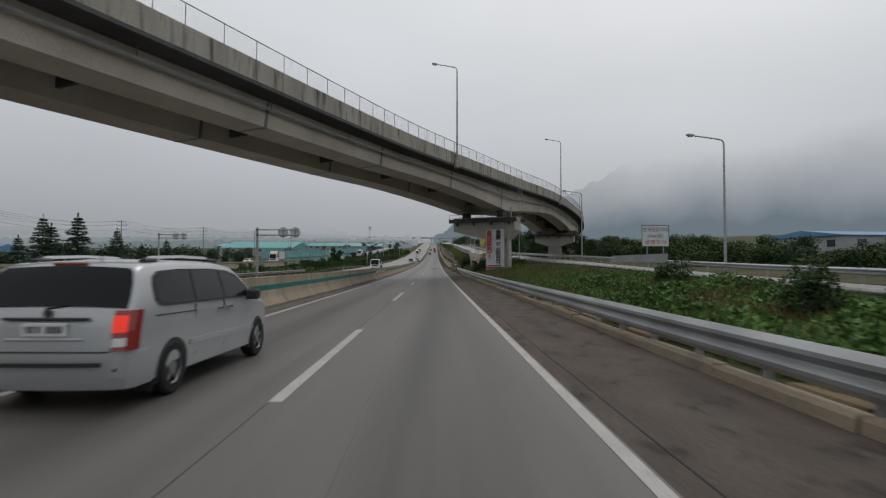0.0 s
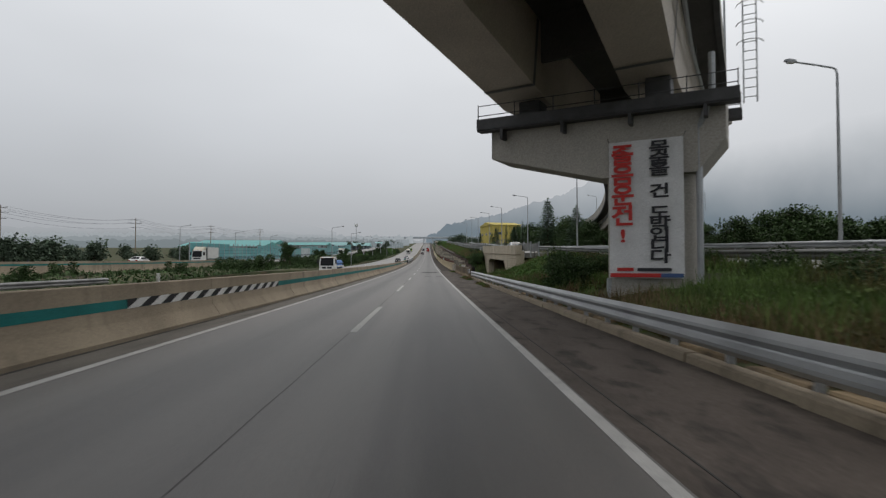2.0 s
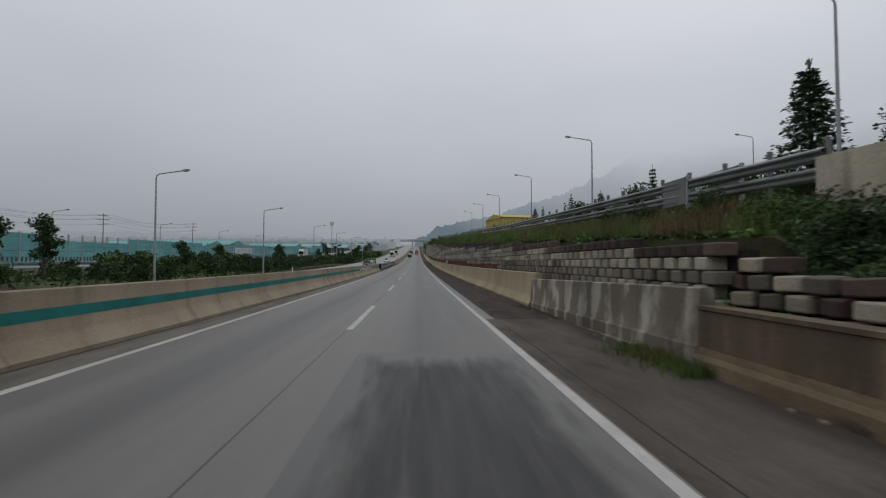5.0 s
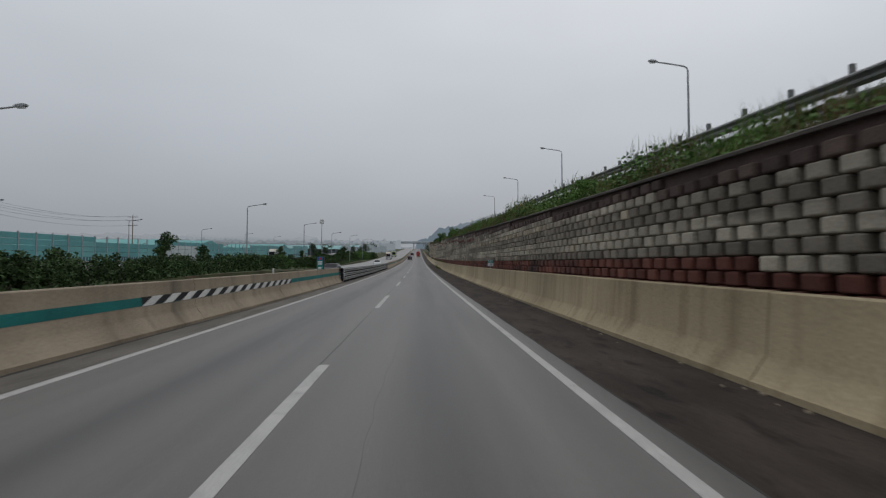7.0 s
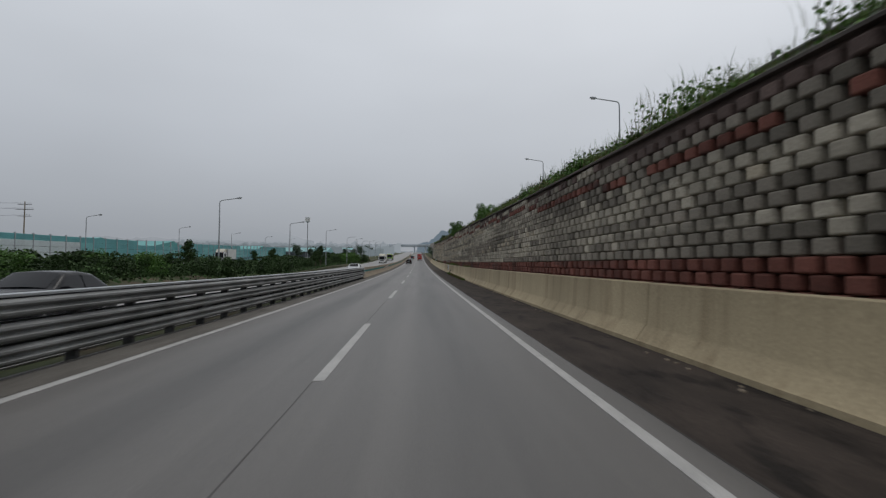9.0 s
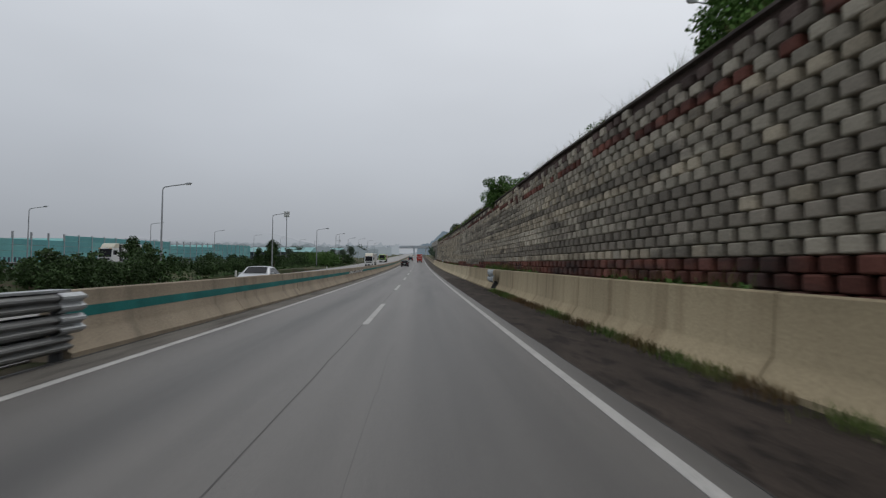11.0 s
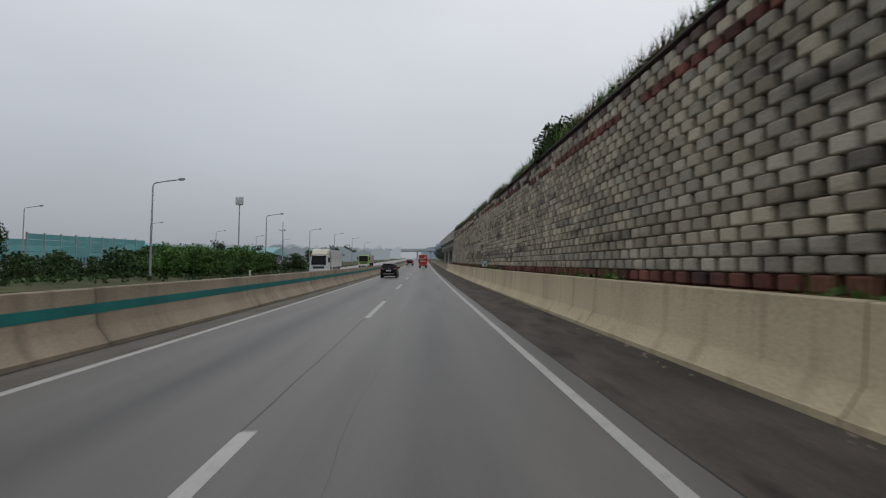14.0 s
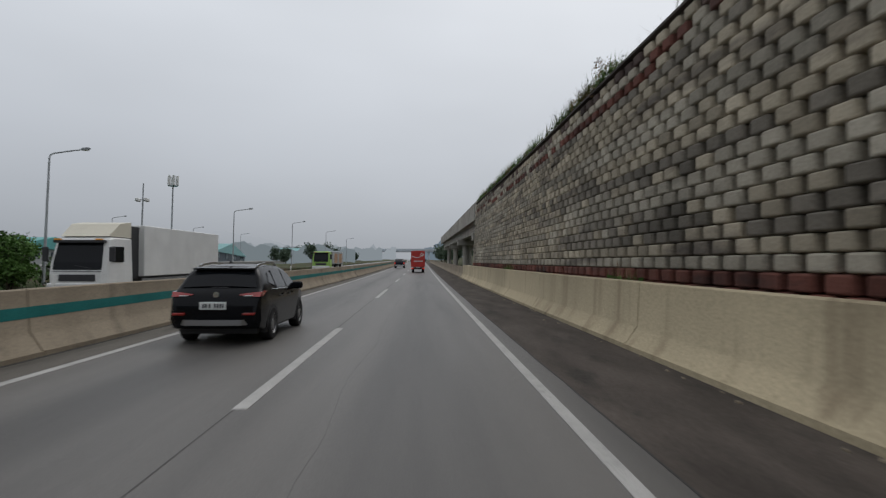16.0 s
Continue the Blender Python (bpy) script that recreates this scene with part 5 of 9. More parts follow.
# ---------------------------------------------------------------- street lamps, signs, poles
def lamp_post(height, arm, turn_to):
    """turn_to: -1 the arm reaches to -x, 1 to +x."""
    t = thing("street_lamp", "grey tapered steel street lamp with one long arm", "street lamp", "street lamps along the roads")
    part("base_box", Shape().box(-0.16, 0.16, -0.16, 0.16, -0.3, 0.12, 0.02), M_CONC, t)
    part("pole", Shape().tube((0, 0, 0), (0, 0, height - 0.35), 0.105, 0.06, 10), M_POLE, t, smooth=True)
    s, bend = turn_to, Shape()
    c = [(0, 0, height - 0.38), (s * 0.06, 0, height - 0.16), (s * 0.24, 0, height - 0.06), (s * arm * 0.55, 0, height + 0.08), (s * arm, 0, height + 0.2)]
    for a, b in zip(c[:-1], c[1:]):
        bend.tube(a, b, 0.055, 0.045, 8)
    part("arm", bend, M_POLE, t, smooth=True)
    hd = Shape()
    x0, z0 = s * arm, height + 0.2
    rings = [(0.0, 0.06, 0.05), (0.15, 0.14, 0.09), (0.45, 0.16, 0.10), (0.62, 0.09, 0.05)]
    vs = [(x0 + s * d, sy * w, z0 + 0.02 + sz * h + d * 0.12) for d, w, h in rings for sy, sz in ((-1, -0.6), (1, -0.6), (1, 0.7), (-1, 0.7))]
    hd.add(vs, [(0, 1, 2, 3), (12, 15, 14, 13)] + [(4 * r + k, 4 * r + (k + 1) % 4, 4 * r + 4 + (k + 1) % 4, 4 * r + 4 + k) for r in range(3) for k in range(4)])
    head = part("lamp_head", hd, M_POLE, t, smooth=True)
    part("lens", Shape().box(min(x0 + s * 0.12, x0 + s * 0.52), max(x0 + s * 0.12, x0 + s * 0.52), -0.1, 0.1, z0 - 0.06, z0 + 0.01, 0.02), M_LAMP_CLEAR, head)
    part("hatch", Shape().box(-0.03, 0.03, -0.115, -0.09, 0.5, 0.85, 0.005), M_STEEL_DIRTY, t)
    return t


def build_lamps(bridge_lamps):
    right = lamp_post(9.75, 2.1, -1)
    spots = [(19.2, 41.6), (19.2, 82.2), (16.2, 122.6), (16.1, 156.6), (15.7, 190.1), (16.3, 224.0), (15.9, 257.1), (16.2, 290.8), (19.2, 2.0), (16.3, 324.0)]
    for k, (x, y) in enumerate(spots):
        m = pose(x, y, lerp_at(SIDE, y) - (0.5 if y == 122.6 else 0.0))
        if k:
            copy_thing(right, m)
        else:
            right.matrix_world = m
    left = lamp_post(8.85, 2.0, 1)
    for k, (x, y) in enumerate([(-22.7, 179.7), (-23.0, 213.4), (-25.3, 265.3), (-26.3, 309.7), (-25.7, 345.2), (-25.3, 383.6), (-24.4, 418), (-26.2, 459.5), (-28, 503), (-28, 540), (-28, 582), (-28, 626)]):
        m = pose(x, y, ground_z(x, y) - (0.85 if y == 418 else 0.0))
        if k:
            copy_thing(left, m)
        else:
            left.matrix_world = m
    for y in range(187, 640, 38):
        copy_thing(left, pose(-58.5, y, 0.5))
    on = lamp_post(9.4, 1.9, -1)
    for k, p in enumerate(bridge_lamps):
        m = Matrix.Translation(p)
        if k:
            copy_thing(on, m)
        else:
            on.matrix_world = m
    for p in bridge_lamps:
        br = thing("lamp_bracket", "concrete bracket that carries a lamp on the parapet", "bracket", "lamp brackets", at=(p.x, p.y, p.z))
        part("corbel", Shape().box(-0.3, 0.3, -0.3, 0.3, -0.75, 0.0, 0.06), M_PARAPET, br)


def build_signs():
    s = thing("fog_warning_sign", "white rectangular fog warning sign on two posts behind the slip road", "road sign", at=(24.0, 67.3, lerp_at(SIDE, 67)))
    z0 = 2.05
    part("panel", Shape().box(-1.6, 1.6, -0.03, 0.03, z0, z0 + 2.5, 0.02), M_SIGN_W, s)
    rim = Shape()
    for a, b, c, d in ((-1.6, 1.6, z0, z0 + 0.06), (-1.6, 1.6, z0 + 2.44, z0 + 2.5), (-1.6, -1.54, z0, z0 + 2.5), (1.54, 1.6, z0, z0 + 2.5)):
        rim.box(a, b, -0.042, -0.03, c, d)
    part("border", rim, M_INK, s)
    for x in (-0.95, 0.95):
        part("post", Shape().tube((x, 0.09, -0.5), (x, 0.09, z0 + 2.3), 0.07), M_POLE, s)
    up = lambda z: pose(0, -0.045, z, 90, 0, 0)
    letters("top_line", "안개잦은지역", 0.56, M_INK, s, up(z0 + 1.95))
    letters("middle_line", "(1km앞)", 0.56, M_INK, s, up(z0 + 1.22))
    letters("bottom_line", "운행주의", 0.56, M_INK_RED, s, up(z0 + 0.48), "red line of writing", 1.25)

    g = thing("cantilever_sign", "steel cantilever mast with two round panels seen from behind", "road sign", at=(-21.8, 66.0, ground_z(-22, 66)))
    part("mast", Shape().tube((0, 0, -0.3), (0, 0, 6.0), 0.16, 0.13, 12), M_POLE, g, smooth=True)
    for z in (5.15, 5.75):
        part("arm", Shape().tube((-0.15, 0, z), (4.7, 0, z), 0.075), M_POLE, g)
        part("flange", Shape().lathe([(-0.06, 0.0), (-0.06, 0.2), (0.06, 0.2), (0.06, 0.0)], 14, "z"), M_STEEL_DIRTY, g, at=(0, 0, z))
    for x in (2.9, 4.25):
        d = part("round_panel", Shape().lathe([(-0.02, 0.0), (-0.02, 0.6), (0.02, 0.6), (0.02, 0.0)], 28), M_SIGN_W, g, at=(x, 0.12, 5.45))
        d.rotation_euler = (0, 0, radians(90))
        part("stiffener", Shape().box(x - 0.05, x + 0.05, 0.03, 0.09, 4.95, 5.95), M_STEEL_DIRTY, g)
    for x, y in ((-49, 100), ):
        copy_thing(g, pose(x, y, 0.8))

    for y, label in ((225.2, "545"), (414.1, "")):
        k = thing("distance_marker", "small green and white distance marker on the roadside barrier", "distance marker", "distance markers", at=(2.86, y, 1.36))
        part("upper_panel", Shape().box(-0.19, 0.19, -0.015, 0.015, 0.29, 0.50, 0.006), M_SIGN_G, k)
        part("lower_panel", Shape().box(-0.19, 0.19, -0.015, 0.015, 0.06, 0.286, 0.006), M_SIGN_W, k)
        part("stake", Shape().tube((0, 0.03, -0.13), (0, 0.03, 0.48), 0.022), M_POLE, k)
        if label:
            letters("upper_figures", label, 0.2, M_SIGN_W, k, pose(0, -0.02, 0.395, 90, 0, 0))
            letters("lower_figure", "0", 0.22, M_INK, k, pose(0.04, -0.02, 0.173, 90, 0, 0))
        else:
            part("figure_bar", Shape().box(-0.14, 0.14, -0.022, -0.015, 0.34, 0.45), M_SIGN_W, k)
            part("figure_bar", Shape().box(-0.06, 0.08, -0.022, -0.015, 0.10, 0.24), M_INK, k)
    k = thing("median_route_marker", "tall blue, green and white route marker on the median barrier", "route marker", at=(-8.72, 225.4, 1.16))
    part("post", Shape().box(0.22, 0.30, 0.0, 0.3, -0.02, 1.0, 0.01), M_DARK_STEEL, k)
    for a, b, m in ((0.72, 0.98, M_SIGN_B), (0.3, 0.715, M_SIGN_G), (0.0, 0.295, M_SIGN_G)):
        part("panel", Shape().box(-0.25, 0.22, -0.015, 0.015, a, b, 0.006), m, k)
    part("emblem", Shape().box(-0.08, 0.06, -0.022, -0.015, 0.79, 0.92), M_INK_RED, k)
    for z in (0.6, 0.45):
        part("writing_bar", Shape().box(-0.18, 0.15, -0.022, -0.015, z - 0.05, z + 0.05), M_SIGN_W, k)
    part("writing_bar", Shape().box(-0.14, 0.1, -0.022, -0.015, 0.08, 0.22), M_SIGN_W, k)
    k.scale = (0.86, 1, 0.9)
    # reflector pins on the median
    pin = Shape().box(-0.03, 0.03, -0.02, 0.02, 0, 0.22, 0.008).data("reflector_pin", M_WHITE)
    for y in list(range(20, 232, 24)) + list(range(312, 480, 20)):
        ob = new("reflector_pin", pin)
        ob.location = (-8.55, y, 1.19)
        tagged(ob, "small white reflector pin on the median barrier", "reflector", "reflector pins")
    # masts
    t = thing("antenna_mast", "slim tall antenna mast with a drum of panels on top", "antenna mast", at=(-66.0, 572.0, 0))
    part("mast", Shape().tube((0, 0, -0.4), (0, 0, 21.0), 0.26, 0.18, 10), M_POLE, t, smooth=True)
    for k in range(6):
        a = k * math.pi / 3
        part("panel", Shape().box(1.1 * math.cos(a) - 0.25, 1.1 * math.cos(a) + 0.25, 1.1 * math.sin(a) - 0.25, 1.1 * math.sin(a) + 0.25, 20.6, 23.2, 0.04), M_WHITE, t)
    part("ring", Shape().lathe([(20.5, 0.2), (20.5, 1.2), (20.6, 1.2), (20.6, 0.2)], 16, "z"), M_POLE, t)
    t = thing("camera_mast", "grey mast with two traffic cameras behind the median", "camera mast", at=(-27.4, 475.0, ground_z(-27.4, 475)))
    part("mast", Shape().tube((0, 0, -0.3), (0, 0, 8.9), 0.12, 0.06, 8), M_POLE, t)
    for x in (-0.45, 0.35):
        part("camera_box", Shape().box(x - 0.16, x + 0.16, -0.3, 0.3, 7.2, 7.5, 0.05), M_WHITE, t)
        part("bracket", Shape().tube((0, 0, 7.35), (x, 0, 7.35), 0.035), M_POLE, t)
    # power poles with crossarms and wires
    spots = [(-118, 150), (-112, 205), (-106, 262), (-101, 320), (-96, 380), (-130, 90)]
    first = thing("power_pole", "tall concrete power pole with crossarms and insulators", "power pole", "power poles")
    part("pole", Shape().tube((0, 0, -0.4), (0, 0, 16.0), 0.22, 0.12, 8), M_CONC, first)
    for z, w in ((15.2, 1.6), (14.0, 2.0), (12.4, 1.5)):
        part("crossarm", Shape().box(-w, w, -0.06, 0.06, z, z + 0.12), M_STEEL_DIRTY, first)
        for x in (-w + 0.1, -w * 0.45, w * 0.45, w - 0.1):
            part("insulator", Shape().tube((x, 0, z + 0.12), (x, 0, z + 0.35), 0.05, 0.03, 6), M_WHITE, first)
    for k, (x, y) in enumerate(spots):
        m = pose(x, y, -0.3, 0, 0, 5)
        if k:
            copy_thing(first, m)
        else:
            first.matrix_world = m
    order = sorted(spots, key=lambda s: s[1])
    wires = thing("power_line", "sagging dark power wires between the poles", "power line", at=(order[0][0], order[0][1], 15))
    o = Vector((order[0][0], order[0][1], 15))
    for off, z in ((-1.5, 15.3), (1.5, 15.3), (-1.9, 14.1), (1.9, 14.1), (1.2, 12.5)):
        sh = Shape()
        for (xa, ya), (xb, yb) in zip(order[:-1], order[1:]):
            pr = None
            for k in range(9):
                f = k / 8
                q = Vector((xa + (xb - xa) * f + off, ya + (yb - ya) * f, z - 1.6 * 4 * f * (1 - f))) - o
                if pr is not None:
                    sh.tube(pr, q, 0.03, n=4, caps=False)
                pr = q
        part("wire", sh, M_INK, wires)


# ---------------------------------------------------------------- underpass, noise walls, buildings
def build_underpass():
    u = thing("underpass", "board-marked concrete underpass below the slip road", "underpass", kind="structure", at=(6.98, 110.6, 0))
    top = lambda y: lerp_at(SIDE, y) + 0.8
    a, b = 110.6, 145.2
    m0, m1 = 119.1, 137.0
    # front wall round the mouth, with a chamfered soffit
    def slab(y0, y1, z0a, z0b, z1a, z1b, x0=0.0, x1=0.8):
        return Shape().add([(x0, y0 - a, z0a), (x1, y0 - a, z0a), (x1, y0 - a, z1a), (x0, y0 - a, z1a), (x0, y1 - a, z0b), (x1, y1 - a, z0b), (x1, y1 - a, z1b), (x0, y1 - a, z1b)],
                           [(0, 1, 2, 3), (7, 6, 5, 4), (0, 4, 5, 1), (1, 5, 6, 2), (2, 6, 7, 3), (3, 7, 4, 0)])
    part("wing_wall", slab(a, m0, -2.7, -2.7, 2.75, 2.9), M_UNDER, u)
    part("wing_wall", slab(m1, b, -2.7, 0.3, 3.1, 3.4), M_UNDER, u)
    part("lintel", slab(m0, m1, 1.8, 2.12, 2.9, 3.1), M_UNDER, u)
    part("parapet", slab(a - 0.05, b + 0.05, 2.42, 2.95, top(a), top(b), -0.05, 0.55), M_UNDER, u, "smooth pale parapet")
    part("drip_ledge", slab(a - 0.06, b + 0.06, 2.38, 2.91, 2.45, 2.98, -0.10, 0.4), M_CONC, u, "pale concrete drip ledge")
    for y in (a + 5, a + 10.2, a + 15.4, a + 20.6, a + 25.8, a + 31):
        part("parapet_joint", slab(y, y + 0.035, 2.62 + 0.0145 * (y - a - 5), 2.62 + 0.0145 * (y - a - 5), top(y) + 0.004, top(y) + 0.004, -0.056, 0.5), M_CONC_DARK, u)
    for y, end, low, high, soffit in ((m0, m0 + 1.15, 1.18, 1.68, 1.83), (m1, m1 - 1.4, 1.58, 1.97, 2.11)):
        ring = [(y - a, low), (end - a, high), (end - a, soffit), (y - a, soffit)]
        part("haunch", Shape().add([(x, p, z) for x in (0.0, 0.8) for p, z in ring], [(0, 1, 2, 3), (7, 6, 5, 4), (0, 4, 5, 1), (1, 5, 6, 2), (2, 6, 7, 3), (3, 7, 4, 0)]), M_UNDER, u)
    for k in range(9):
        z = 0.1 + 0.24 * k
        part("board_mark", slab(a + 0.05, m0 - 0.02, z, z, z + 0.02, z + 0.02, -0.012, 0.1), M_CONC_DARK, u)
        part("board_mark", slab(m1 + 0.45, 143.1, z + 0.55, z + 0.57, z + 0.57, z + 0.59, -0.012, 0.1), M_CONC_DARK, u)
    part("panel_edge", slab(m1 + 0.42, m1 + 0.45, 0.3, 0.3, 2.5, 2.5, -0.014, 0.1), M_CONC_DARK, u)
    # the passage behind
    part("side_wall", slab(m0 - 0.6, m0, -2.7, -2.7, 2.3, 2.3, 0.8, 14), M_CONC_DARK, u)
    part("side_wall", slab(m1, m1 + 0.6, -2.7, -2.7, 2.3, 2.3, 0.8, 14), M_CONC_DARK, u)
    part("roof", slab(m0, m1, 1.8, 2.12, 2.35, 2.35, 0.8, 14), M_CONC_DARK, u)
    part("end_wall", slab(m0 - 0.6, m1 + 0.6, -2.7, -2.7, 2.3, 2.3, 14, 14.4), M_CONC_DARK, u)
    part("road_face", slab(112, 143, -2.7, -2.7, -0.02, -0.02, -4.7, -4.35), M_CONC_DARK, u)
    # two white pipe elbows that look over the low barrier
    for y in (128.5, 132.3):
        c = thing("pipe_elbow", "white bent vent pipe behind the low barrier", "vent pipe", "vent pipes", at=(2.95, y, 0.53))
        bend = [(0, 0, -0.4), (0, 0, 0.5), (-0.015, -0.01, 0.56), (-0.05, -0.04, 0.6), (-0.10, -0.08, 0.6), (-0.14, -0.11, 0.57)]
        body = Shape()
        for p, q in zip(bend, bend[1:]):
            body.tube(p, q, 0.062, n=10)
        part("pipe", body, M_WHITE, c, smooth=True)
        part("collar", Shape().tube(bend[-1], (-0.16, -0.127, 0.55), 0.07, n=10), M_WHITE, c)
    # mesh fence on the parapet
    f = thing("parapet_fence", "thin green-grey mesh fence above the underpass", "fence", at=(7.7, a, 0))
    start = 124.8
    end_y = start + 2.45 * 4
    for k in range(5):
        y = start + 2.45 * k
        part("post", Shape().tube((0, y - a, top(y) - 0.05), (0, y - a, top(y) + 1.02), 0.045 if k == 0 else 0.028, n=8), M_STEEL_DIRTY, f)
    for h, r in ((0.06, 0.03), (1.0, 0.022)):
        part("rail", Shape().tube((0, start - a, top(start) + h), (0, end_y - a, top(end_y) + h), r, n=6), M_STEEL_DIRTY, f)
    mesh = Shape()
    for k in range(8):
        mesh.tube((0, start - a, top(start) + 0.12 + 0.11 * k), (0, end_y - a, top(end_y) + 0.12 + 0.11 * k), 0.0022, n=3)
    for k in range(51):
        y = start + 0.19 * k
        mesh.tube((0, y - a, top(y) + 0.05), (0, y - a, top(y) + 1.0), 0.0018, n=3)
    part("wire_mesh", mesh, M_POLE, f)


def build_noise_wall():
    nw = thing("noise_wall", "long teal stepped-pattern noise wall beside the far road", "noise wall", kind="structure", at=(-60.0, 196, 0.4))
    rng = random.Random(2)
    post = Shape().box(-0.12, 0.12, -0.1, 0.1, -0.4, 5.6, 0.01).data("post", M_POLE)
    pan = {m.name: Shape().box(-0.06, 0.06, 0.06, 3.94, 0, 0.86, 0.02).data("panel", m) for m in (M_NOISE_A, M_NOISE_B, M_NOISE_C)}
    slots = Shape()
    for k in range(74):
        y = 4.0 * k
        part("post", post, M_POLE, nw, at=(0, y, 0))
        step, white = 2.6 + 1.3 * math.sin(k * 0.9) + 0.5 * math.sin(k * 2.3), 31 <= k <= 35
        for r in range(6 if math.sin(k * 0.37 + 1.0) > -0.35 else 5):
            m = M_NOISE_C if white and r < 5 else M_NOISE_B if r == 0 or r > step else M_NOISE_A
            part("panel", pan[m.name], m, nw, at=(0, y, 0.05 + 0.9 * r))
        for q in range(4):
            slots.box(0.055, 0.09, y + 0.45 + 0.92 * q, y + 0.85 + 0.92 * q, 1.1, 1.85)
    part("louvre_slots", slots, M_WALL_D, nw, "dark upright slots", kind="stuff")
    barrier_run("far_ramp_barrier", -47.3, -60, 200, 1, 1.7, M_CONC, "grey concrete parapet of the far road with a teal band", length=26.0, band=(1.2, 1.4))
    guard_rail("far_ramp_guard_rail", [(-47.3, y, 0.9) for y in range(200, 520, 40)], 1, "grey rail along the far road", post_every=8.0, mat=M_STEEL_DIRTY)


def warehouse(name, x, y, z, wx, wy, h, roof_h, wall, roof, label, turn=0.0, windows=True):
    t = thing(name, label, "building", at=(x, y, z), turn=turn)
    part("wall", Shape().box(-wx / 2, wx / 2, -wy / 2, wy / 2, -4, h), wall, t)
    e = 0.5
    part("roof", Shape().add([(-wx / 2 - e, -wy / 2 - e, h), (wx / 2 + e, -wy / 2 - e, h), (wx / 2 + e, wy / 2 + e, h), (-wx / 2 - e, wy / 2 + e, h), (-wx / 2 - e, 0, h + roof_h), (wx / 2 + e, 0, h + roof_h)],
                             [(0, 1, 5, 4), (2, 3, 4, 5), (0, 4, 3), (1, 2, 5), (3, 2, 1, 0)]), roof, t)
    if windows:
        win = Shape().box(-1.0, 1.0, -0.06, 0.06, 0, 1.4, 0.02).data("window", M_WINDOW)
        n = max(2, int(wx / 6))
        for k in range(n):
            part("window", win, M_WINDOW, t, at=(-wx / 2 + wx * (k + 0.5) / n, -wy / 2 - 0.02, h * 0.5))
        side = Shape().box(-0.06, 0.06, -1.0, 1.0, 0, 1.4, 0.02).data("window", M_WINDOW)
        for k in range(max(2, int(wy / 6))):
            for s in (-1, 1):
                part("window", side, M_WINDOW, t, at=(s * (wx / 2 + 0.02), -wy / 2 + wy * (k + 0.5) / max(2, int(wy / 6)), h * 0.5))
    return t


